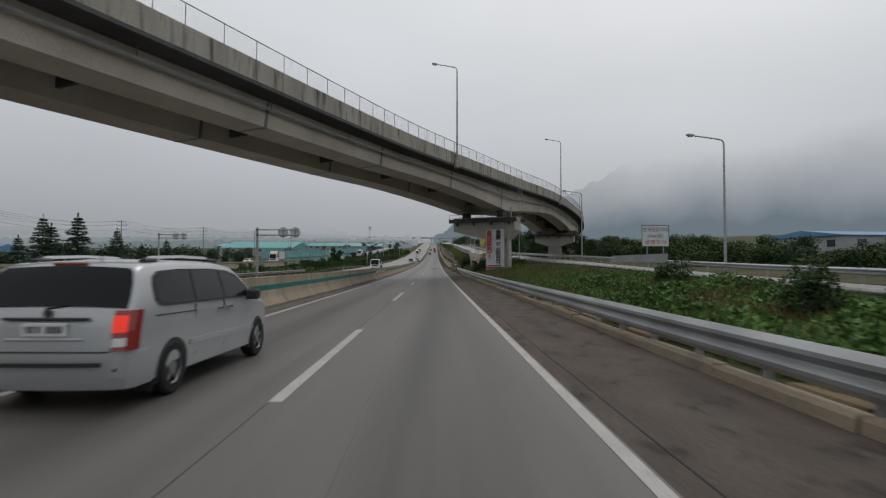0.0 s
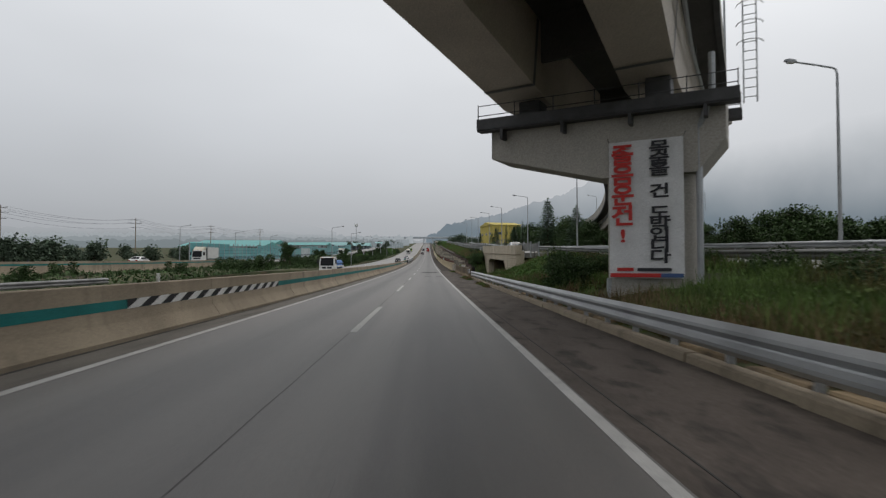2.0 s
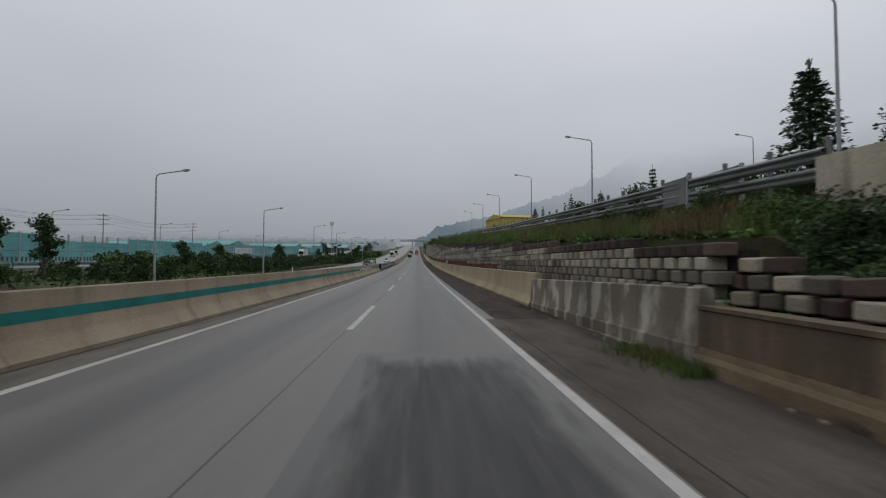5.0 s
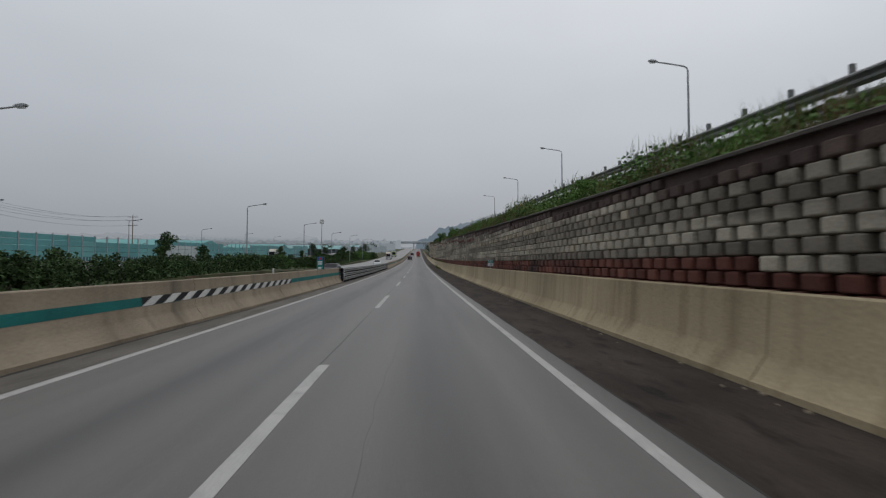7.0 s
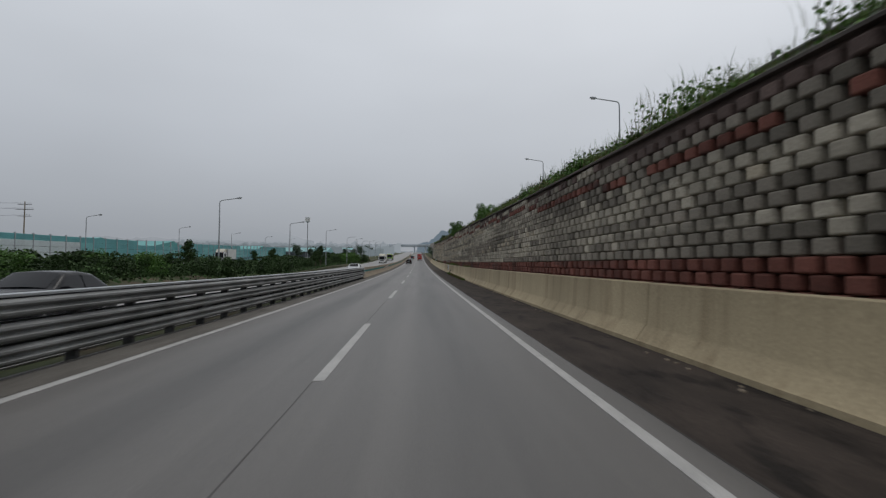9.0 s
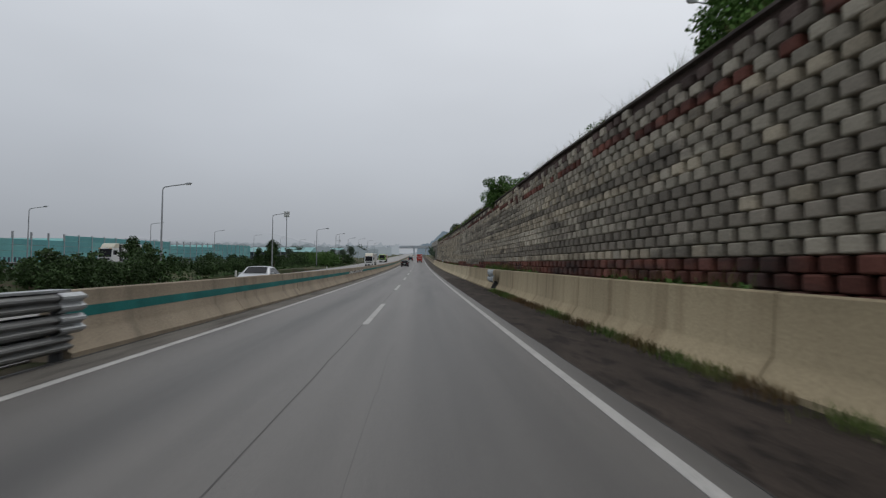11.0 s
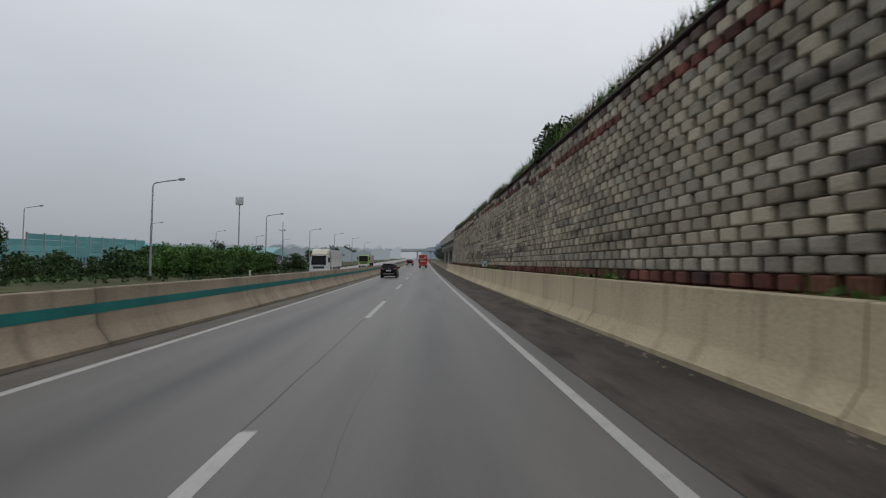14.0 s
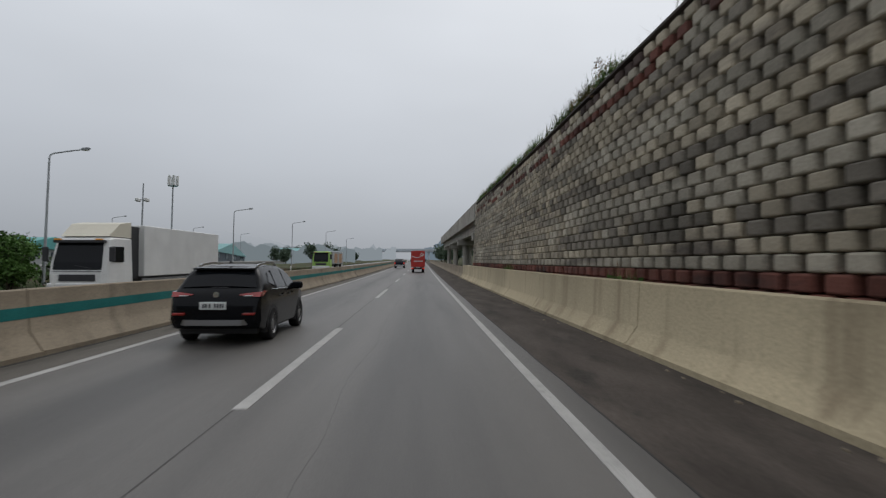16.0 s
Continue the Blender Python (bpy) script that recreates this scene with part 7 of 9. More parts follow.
    spire = make_fir(32, 7.0, 0.75, "slim spire-like conifer behind the slip road", 1300)
    copies(spire, [(19.8, 185.0, 4.8, 0.8), (20.0, 214.0, 5.4, 0.75), (19.9, 232.0, 5.7, 0.7)], 5)
    broad = make_tree("tree", 41, 6.0, 2.6, "round leafy tree in the belt behind the slip road", M_LEAF_DARK, 2800, 0.25, 0.2, group="belt of trees")
    rng = random.Random(77)
    spots = []
    for k in range(46):
        y = -20 + 4.6 * k
        x = rng.uniform(29, 37) + max(0, 60 - y) * 0.25
        spots.append((x + (10 if 95 < y < 190 else 0), y, lerp_at(SIDE, y) - 0.2, rng.uniform(0.6, 0.9) * (0.62 if y < 50 else 0.75 if y < 140 else 1.0)))
    spots += [(24.4, 160.3, 3.4, 1.12), (26.6, 162, 3.5, 1.1), (26.0, 172, 4.0, 0.85), (25.2, 154.5, 3.4, 0.85), (26.0, 149, 3.4, 0.7), (25.4, 145, 3.2, 0.62), (24.8, 140, 3.2, 0.55), (25.0, 182, 4.4, 0.7), (31, 131, 3.0, 0.9), (24.5, 195, 4.6, 0.7), (25, 215, 5, 0.7), (26, 236, 5.6, 0.7)]
    spots += [(23.5 + rng.uniform(0, 8), 138 + 4.2 * k, lerp_at(SIDE, 138 + 4.2 * k) - 0.2, rng.uniform(0.75, 1.15) * (0.6 if k < 4 else 0.95)) for k in range(30)]
    spots += [(30 + rng.uniform(0, 9) + max(0, 60 - y) * 0.2, y, lerp_at(SIDE, y) - 0.3, rng.uniform(0.42, 0.6)) for y in np.arange(18, 150, 2.6)]
    spots += [(27, 107, 2.2, 0.75), (29, 103, 2.2, 0.8), (31, 109, 2.2, 0.75), (28, 99, 2.1, 0.7), (33, 104, 2.2, 0.75)]
    spots = [q for q in spots if not (20 < q[1] < 75 and 0.66 < (q[0] + 1.7) / q[1] < 0.86)]
    spots += [(22.6, 158.2, 3.2, 0.62), (22.9, 155.6, 3.2, 0.6), (23.4, 153.4, 3.2, 0.5), (22.4, 147.5, 3.0, 0.36), (22.8, 145.4, 3.0, 0.36), (22.6, 143.0, 3.0, 0.34)]
    copies(broad, spots, 6)
    low_belt = make_shrub("belt_shrub", 53, 2.6, 2.2, "low dark green shrub in the belt behind the slip road", M_LEAF_DARK, 2600, 0.2, "low shrubs of the belt")
    copies(low_belt, [(25.5 + rng.uniform(0, 4.5) + max(0, 55 - y) * 0.12, y, lerp_at(SIDE, y) - 0.1, rng.uniform(0.75, 1.2)) for y in np.arange(14, 108, 1.9)], 12)
    # shrubs and trees beyond the opposite carriageway
    hedge = make_shrub("roadside_shrub", 51, 3.0, 2.3, "dense green shrub beyond the opposite carriageway", M_LEAF_DARK, 2700, 0.24, "shrubs beyond the opposite carriageway")
    spots = []
    for k in range(130):
        y = 150 + 2.5 * k + rng.uniform(-1.5, 1.5)
        x = rng.uniform(-38, -24.5)
        if 332 < y < 352 and rng.random() < 0.5:
            continue
        spots.append((x, y, 0.0, rng.uniform(0.5, 1.05) * (1.35 if 430 < y < 480 else 1.0)))
    spots += [(-30, 95, 0, 0.5), (-38, 112, 0, 0.6), (-33, 126, 0, 0.6), (-29, 140, 0, 0.7)]
    spots += [(-24.2 - rng.uniform(0, 3.5), y, 0.0, rng.uniform(0.55, 0.9)) for y in np.arange(222, 346, 3.3)]
    copies(hedge, spots, 7)
    thick = make_shrub("roadside_shrub", 52, 3.6, 2.2, "bright leafy thicket beside the opposite carriageway", M_LEAF, 3600, 0.2, "shrubs beyond the opposite carriageway")
    copies(thick, [(-25.5 - 2.2 * (k % 2), 424 + 2.6 * k, 0.1, 0.9 + 0.2 * ((k * 7) % 3) / 2) for k in range(14)] + [(-26.5 - 1.6 * (k % 3), 272 + 3.4 * k, 0.1, 0.75) for k in range(9)], 8)
    slim = make_tree("roadside_tree", 42, 5.6, 1.6, "young leafy tree beyond the opposite carriageway", M_LEAF_DARK, 2800, 0.2, 0.25, group="trees beyond the opposite carriageway")
    copies(slim, [(-30, 172, 0, 0.95), (-34, 184, 0, 1.0), (-31, 206, 0, 0.8), (-33, 226, 0, 0.9), (-29.5, 250, 0, 0.9), (-35, 276, 0, 0.8), (-33, 318, 0, 0.9), (-29, 347, 0, 0.85), (-32, 356, 0, 0.8),
                  (-29, 398, 0, 0.95), (-31, 408, 0, 0.9), (-33, 412, 0, 0.8), (-38, 366, 0, 0.8), (-28.5, 388, 0, 0.7), (-52, 58, 0, 1.0), (-56, 48, 0, 0.9)], 9)
    pine = make_fir(33, 7.5, 2.4, "shaggy dark pine beyond the far road", 8000)
    copies(pine, [(-64, 102, -0.3, 1.45), (-62, 92, -0.3, 1.2), (-61, 109, -0.3, 1.05), (-60, 116, -0.3, 0.85), (-62, 131, -0.3, 1.0), (-66, 96, -0.3, 1.2), (-60, 82, -0.3, 0.9)], 10)
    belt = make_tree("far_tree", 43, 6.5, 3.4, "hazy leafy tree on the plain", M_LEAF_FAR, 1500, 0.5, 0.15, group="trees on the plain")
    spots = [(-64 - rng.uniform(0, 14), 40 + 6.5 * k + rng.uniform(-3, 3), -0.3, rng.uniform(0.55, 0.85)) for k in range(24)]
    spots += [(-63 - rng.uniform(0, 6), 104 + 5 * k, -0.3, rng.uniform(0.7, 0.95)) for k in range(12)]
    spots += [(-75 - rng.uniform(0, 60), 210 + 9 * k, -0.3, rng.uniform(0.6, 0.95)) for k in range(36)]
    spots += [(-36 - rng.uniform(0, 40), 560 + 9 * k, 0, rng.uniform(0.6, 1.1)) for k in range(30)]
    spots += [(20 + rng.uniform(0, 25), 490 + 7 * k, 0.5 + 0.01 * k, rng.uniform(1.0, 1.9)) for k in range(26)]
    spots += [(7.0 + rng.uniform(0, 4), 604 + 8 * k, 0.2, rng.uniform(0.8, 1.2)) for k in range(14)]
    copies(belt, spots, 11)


# ---------------------------------------------------------------- vehicles
def wheel(parent, x, y, r, w, side, spokes=5, rim_mat=None):
    """side: 1 when the outer face looks to +x."""
    s = side
    tyre = part("wheel", Shape().lathe([(-w / 2, r * 0.62), (-w / 2, r * 0.92), (-w / 2 + 0.03, r), (w / 2 - 0.03, r), (w / 2, r * 0.92), (w / 2, r * 0.62), (0, r * 0.6)], 24), M_TYRE, parent, smooth=True, at=(x, y, r))
    rm = Shape().lathe([(s * w * 0.46, r * 0.66), (s * w * 0.44, r * 0.58), (s * w * 0.15, r * 0.55), (s * w * 0.12, 0.0)], 24)
    part("rim", rm, M_PLASTIC, tyre, smooth=True)
    sp = Shape()
    for k in range(spokes):
        a = 2 * math.pi * k / spokes + 0.3
        c, d = math.cos(a), math.sin(a)
        e = 0.16 * r
        x0, x1 = s * w * 0.40, s * w * 0.30
        vs = [(xx, c * rr - d * ee, d * rr + c * ee) for xx in (x0, x1) for rr, ee in ((0.05, -e * 0.7), (r * 0.6, -e * 0.5), (r * 0.6, e * 0.5), (0.05, e * 0.7))]
        sp.add(vs, [(0, 1, 2, 3), (7, 6, 5, 4), (0, 4, 5, 1), (1, 5, 6, 2), (2, 6, 7, 3), (3, 7, 4, 0)])
    sp.lathe([(s * w * 0.44, 0.0), (s * w * 0.44, 0.09), (s * w * 0.3, 0.1)], 12)
    sp.lathe([(s * w * 0.47, r * 0.66), (s * w * 0.47, r * 0.60), (s * w * 0.40, r * 0.57)], 24)
    part("spokes", sp, rim_mat or M_RIM, tyre, smooth=True)


class CarBody:
    """A car's skin, rear at y = 0: upper and lower outline along y, and half width by height and length."""

    def __init__(self, half, up, low, plan, belt, tumble):
        self.half, self.up, self.low, self.plan, self.belt, self.tumble = half, up, low, plan, belt, tumble

    def top(self, y):
        return lerp_at(self.up, y)

    def width(self, y, z):
        w = self.half * lerp_at(self.plan, y)
        if z > self.belt:
            w -= (z - self.belt) * self.tumble
        elif z < 0.55:
            w -= (0.55 - z) * 0.12
        else:
            w -= max(0.0, z - (self.belt - 0.16)) * 0.12
        return max(0.05, w)

    def skin(self):
        ys = sorted({a for a, _ in self.up} | {a for a, _ in self.low} | {a for a, _ in self.plan})
        fine = []
        for a, b in zip(ys[:-1], ys[1:]):
            n = max(1, int((b - a) / 0.16))
            fine += [a + (b - a) * k / n for k in range(n)]
        fine.append(ys[-1])
        rows = []
        for y in fine:
            zt, zl = self.top(y), lerp_at(self.low, y)
            crown = 0.03 if zt > self.belt + 0.2 else 0.012
            zs = [zl + (zt - zl) * k / 7 for k in range(8)]
            right = [(self.width(y, z), z) for z in zs[:-1]]
            e = self.width(y, zt)
            right += [(e + 0.0, zt - 0.05), (e - 0.035, zt - 0.012), (e - 0.10, zt + crown * 0.25), (e * 0.5, zt + crown * 0.8), (0, zt + crown)]
            left = [(-x, z) for x, z in right[:-1]][::-1]
            rows.append([(x, y, z) for x, z in right + left])
        n = len(rows[0])
        vs = [v for row in rows for v in row]
        fs = [(i * n + k, i * n + k + 1, (i + 1) * n + k + 1, (i + 1) * n + k) for i in range(len(rows) - 1) for k in range(n - 1)]
        fs += [(i * n + n - 1, i * n, (i + 1) * n, (i + 1) * n + n - 1) for i in range(len(rows) - 1)]
        fs += [tuple(range(n)), tuple(range((len(rows) - 1) * n, len(rows) * n))]
        return Shape().add(vs, fs)

    def side_panel(self, outline, side, lift=0.012, thick=0.02):
        """A panel that lies on the flank; outline: (y, z) points."""
        a = [(side * (self.width(y, z) + lift), y, z) for y, z in outline]
        b = [(side * (self.width(y, z) + lift - thick), y, z) for y, z in outline]
        n = len(a)
        return Shape().add(a + b, [tuple(range(n))] + [(k, (k + 1) % n, n + (k + 1) % n, n + k) for k in range(n)])

    def rear_panel(self, rows, lift=0.014, cols=6):
        """A panel over the tail or the windscreen; rows: (y, half width)."""
        vs = []
        for y, w in rows:
            slope = (self.top(y + 0.02) - self.top(y - 0.02)) / 0.04
            nrm = Vector((0, -slope, 1)).normalized()
            for k in range(cols + 1):
                f = -1 + 2 * k / cols
                p = Vector((f * w, y, self.top(y) + 0.028 * (1 - f * f))) + nrm * lift
                vs.append(tuple(p))
        m = cols + 1
        return Shape().add(vs, [(r * m + k, r * m + k + 1, (r + 1) * m + k + 1, (r + 1) * m + k) for r in range(len(rows) - 1) for k in range(cols)])


# flush black patch on the uncut flank, painting the shade of the wheel well
def arch(body, y, r, side):
    pts = [(y + r * math.cos(a), 0.33 + r * math.sin(a)) for a in [math.pi * k / 12 for k in range(13)]]
    pts += [(y - r, 0.2), (y + r, 0.2)]
    return body.side_panel(pts, side, 0.006, 0.3)


def plate(parent, y, z, dark=False):
    p = part("number_plate", Shape().box(-0.26, 0.26, y - 0.02, y, z - 0.075, z + 0.075, 0.008), M_PLATE, parent, "white number plate")
    for a, c in ((-0.2, -0.165), (-0.145, -0.11), (-0.075, -0.04), (0.03, 0.06), (0.08, 0.115), (0.135, 0.165), (0.185, 0.21)):
        part("plate_bar", Shape().box(a, c, y - 0.026, y - 0.02, z - 0.04, z + 0.04), M_INK, p)


def minivan(at):
    v = thing("minivan", "silver minivan with lit brake lamps beside the median barrier", "minivan", at=at)
    b = CarBody(0.985, up=[(0, 0.52), (0.02, 0.70), (0.07, 0.98), (0.13, 1.14), (0.43, 1.59), (0.50, 1.645), (0.62, 1.675), (1.4, 1.715), (2.7, 1.705), (3.3, 1.64), (3.6, 1.50), (4.2, 1.13), (4.5, 1.06), (5.05, 0.92), (5.28, 0.72), (5.33, 0.6)],
                low=[(0, 0.40), (0.3, 0.28), (4.9, 0.26), (5.33, 0.36)], plan=[(0, 0.87), (0.06, 0.93), (0.15, 0.965), (0.5, 0.99), (1.2, 1.0), (4.0, 1.0), (4.8, 0.95), (5.15, 0.84), (5.33, 0.7)], belt=1.10, tumble=0.27)
    part("body", b.skin(), M_SILVER, v, smooth=True)
    part("rear_window", b.rear_panel([(0.145, 0.885), (0.22, 0.88), (0.32, 0.85), (0.41, 0.80), (0.455, 0.74)], cols=10), M_GLASS, v, smooth=True)
    part("windscreen", b.rear_panel([(3.45, 0.66), (3.75, 0.72), (4.15, 0.80)]), M_GLASS, v)
    wheels = (1.06, 4.28)
    for s in (1, -1):
        part("window_band", b.side_panel([(0.64, 1.24), (0.72, 1.17), (0.9, 1.145), (2.4, 1.13), (3.92, 1.12), (3.98, 1.14), (3.72, 1.33), (3.38, 1.50), (3.05, 1.575), (2.4, 1.61), (1.4, 1.61), (0.85, 1.585), (0.70, 1.52), (0.64, 1.4)], s, 0.006), M_PLASTIC, v, "black window surround")
        part("rear_side_window", b.side_panel([(0.69, 1.26), (0.76, 1.195), (0.95, 1.175), (1.62, 1.165), (1.66, 1.58), (0.9, 1.56), (0.74, 1.50), (0.69, 1.40)], s, 0.013), M_GLASS, v)
        part("door_window", b.side_panel([(1.72, 1.165), (2.66, 1.155), (2.62, 1.58), (1.75, 1.585)], s, 0.013), M_GLASS, v)
        part("door_window", b.side_panel([(2.76, 1.155), (3.84, 1.145), (3.62, 1.32), (3.32, 1.47), (3.0, 1.545), (2.72, 1.565)], s, 0.013), M_GLASS, v)
        # tail lamp wrapped round the corner: a dark red lens, a lit cluster and a clear foot
        way = [(0.81, 0.005), (0.87, 0.02), (0.91, 0.05), (0.953, 0.12), (0.968, 0.22)]

        def lens(z0, z1, first, last, out):
            pts = way[first:last + 1]
            vs = []
            for z in (z0, (z0 + z1) / 2, z1):
                back = float(np.interp(z, [0.52, 0.70, 0.98, 1.14], [0.0, 0.02, 0.07, 0.13])) - 0.03
                slim = 0.03 * max(0.0, z - 0.95)
                for k, (x, y) in enumerate(pts):
                    nx, ny = (0.0, -1.0) if k + first == 0 else (0.3, -0.95) if k + first == 1 else (0.75, -0.66) if k + first == 2 else (0.97, -0.2)
                    vs.append((s * (x + nx * out - slim), y + back + ny * out, z))
            m = len(pts)
            back_row = [(s * (abs(x) - 0.05), y + 0.05, z) for x, y, z in [(a * s, c, d) for a, c, d in vs]]
            n = len(vs)
            fs = [(r * m + k, r * m + k + 1, (r + 1) * m + k + 1, (r + 1) * m + k) for r in range(2) for k in range(m - 1)]
            rim = [k for k in range(m)] + [m - 1 + m, 3 * m - 1] + [2 * m + k for k in range(m - 2, -1, -1)] + [m]
            fs += [(a, c, c + n, a + n) for a, c in zip(rim, rim[1:] + rim[:1])]
            return Shape().add(vs + back_row, fs)

        lamp = part("tail_lamp", lens(0.70, 1.145, 0, 4, 0.026), M_LAMP_RED, v, "dark red tail lamp with a lit cluster")
        part("lit_cluster", lens(0.90, 1.09, 0, 2, 0.034), M_BRAKE, lamp, "lit red brake lamp")
        part("clear_foot", lens(0.745, 0.84, 0, 2, 0.034), M_LAMP_CLEAR, lamp, "clear reversing lamp")
        for y in wheels:
            part("wheel_arch", arch(b, y, 0.40, s), M_PLASTIC, v)
            wheel(v, s * 0.87, y, 0.35, 0.23, s)
        for y in (1.69, 2.70):
            part("door_seam", b.side_panel([(y, 0.42), (y + 0.012, 0.42), (y + 0.012, 1.12), (y, 1.12)], s, 0.004), M_PLASTIC, v)
        part("door_seam", b.side_panel([(3.95, 0.50), (3.962, 0.50), (3.962, 1.10), (3.95, 1.10)], s, 0.004), M_PLASTIC, v)
        part("slide_rail", b.side_panel([(0.62, 1.035), (1.66, 1.02), (1.66, 1.035), (0.62, 1.05)], s, 0.006), M_PLASTIC, v)
        for y in (2.44, 2.80):
            part("door_handle", b.side_panel([(y, 0.985), (y + 0.19, 0.985), (y + 0.19, 1.02), (y, 1.02)], s, 0.035, 0.03), M_CHROME, v)
        part("wing_mirror", Shape().box(-0.13, 0.13, -0.06, 0.08, -0.09, 0.09, 0.04), M_PLASTIC, v, at=(s * 1.07, 3.72, 1.16))
        part("roof_rail", Shape().sweep([(-0.025, 0.0), (0.025, 0.0), (0.018, 0.04), (-0.018, 0.04)], [(s * 0.69, y, b.top(y) + d) for y, d in ((0.85, 0.0), (1.0, 0.045), (1.8, 0.05), (2.6, 0.045), (2.8, 0.0))]), M_CHROME, v)
        for y in (0.78, 2.62):
            part("rail_foot", Shape().box(s * 0.69 - 0.045, s * 0.69 + 0.045, y, y + 0.34, b.top(y + 0.1) - 0.03, b.top(y + 0.1) + 0.06, 0.02), M_PLASTIC, v)
        part("sill_strip", b.side_panel([(1.5, 0.58), (3.85, 0.55), (3.85, 0.62), (1.5, 0.65)], s, 0.016), M_SILVER, v)
    part("rear_bumper", Shape().sweep([(0, 0.26), (-0.06, 0.30), (-0.12, 0.42), (-0.125, 0.52), (-0.09, 0.60), (-0.02, 0.66), (0.05, 0.67), (0.06, 0.45)], [(0.955, 0.55, 0), (0.945, 0.25, 0), (0.90, 0.11, 0), (0.74, 0.03, 0), (0.4, 0.0, 0), (0, -0.01, 0), (-0.4, 0.0, 0), (-0.74, 0.03, 0), (-0.90, 0.11, 0), (-0.945, 0.25, 0), (-0.955, 0.55, 0)][::-1]), M_SILVER, v, smooth=True)
    part("bumper_strip", Shape().sweep([(0.0, -0.025), (-0.012, -0.02), (-0.012, 0.02), (0.0, 0.025)], [(x, y - 0.118, 0.555) for x, y in ((0.72, 0.035), (0.4, 0.0), (0, -0.01), (-0.4, 0.0), (-0.72, 0.035))][::-1]), M_PLASTIC, v, "dark bumper step")
    part("tailgate_seam", Shape().box(-0.76, 0.76, -0.005, 0.03, 0.675, 0.688), M_PLASTIC, v)
    part("tailgate_trim", Shape().box(-0.50, 0.50, 0.025, 0.085, 1.035, 1.065, 0.012), M_PLASTIC, v)
    part("plate_recess", Shape().box(-0.44, 0.44, 0.02, 0.07, 0.80, 0.835, 0.014), M_SILVER, v)
    plate(v, 0.045, 0.93)
    part("emblem", Shape().lathe([(-0.012, 0.0), (-0.012, 0.05), (0.012, 0.05), (0.012, 0.0)], 16), M_PLASTIC, v, at=(0, 0.095, 1.105)).rotation_euler = (0, 0, radians(90))
    part("high_brake_lamp", Shape().box(-0.21, 0.21, 0.46, 0.56, 1.655, 1.69, 0.01), M_LAMP_RED, v)
    wipe = Shape().tube((-0.05, 0.13, 1.16), (0.24, 0.155, 1.20), 0.014, n=6).tube((-0.24, 0.16, 1.21), (0.26, 0.16, 1.205), 0.009, n=5)
    part("rear_wiper", wipe, M_PLASTIC, v)
    part("aerial", Shape().tube((0.3, 0.62, 1.67), (0.3, 0.56, 1.84), 0.007, n=5), M_PLASTIC, v)
    part("underbody", Shape().box(-0.8, 0.8, 0.25, 4.9, 0.2, 0.34), M_PLASTIC, v)
    part("mud_flap", Shape().box(0.70, 0.92, 0.62, 0.65, 0.12, 0.36, 0.008), M_PLASTIC, v)
    return v


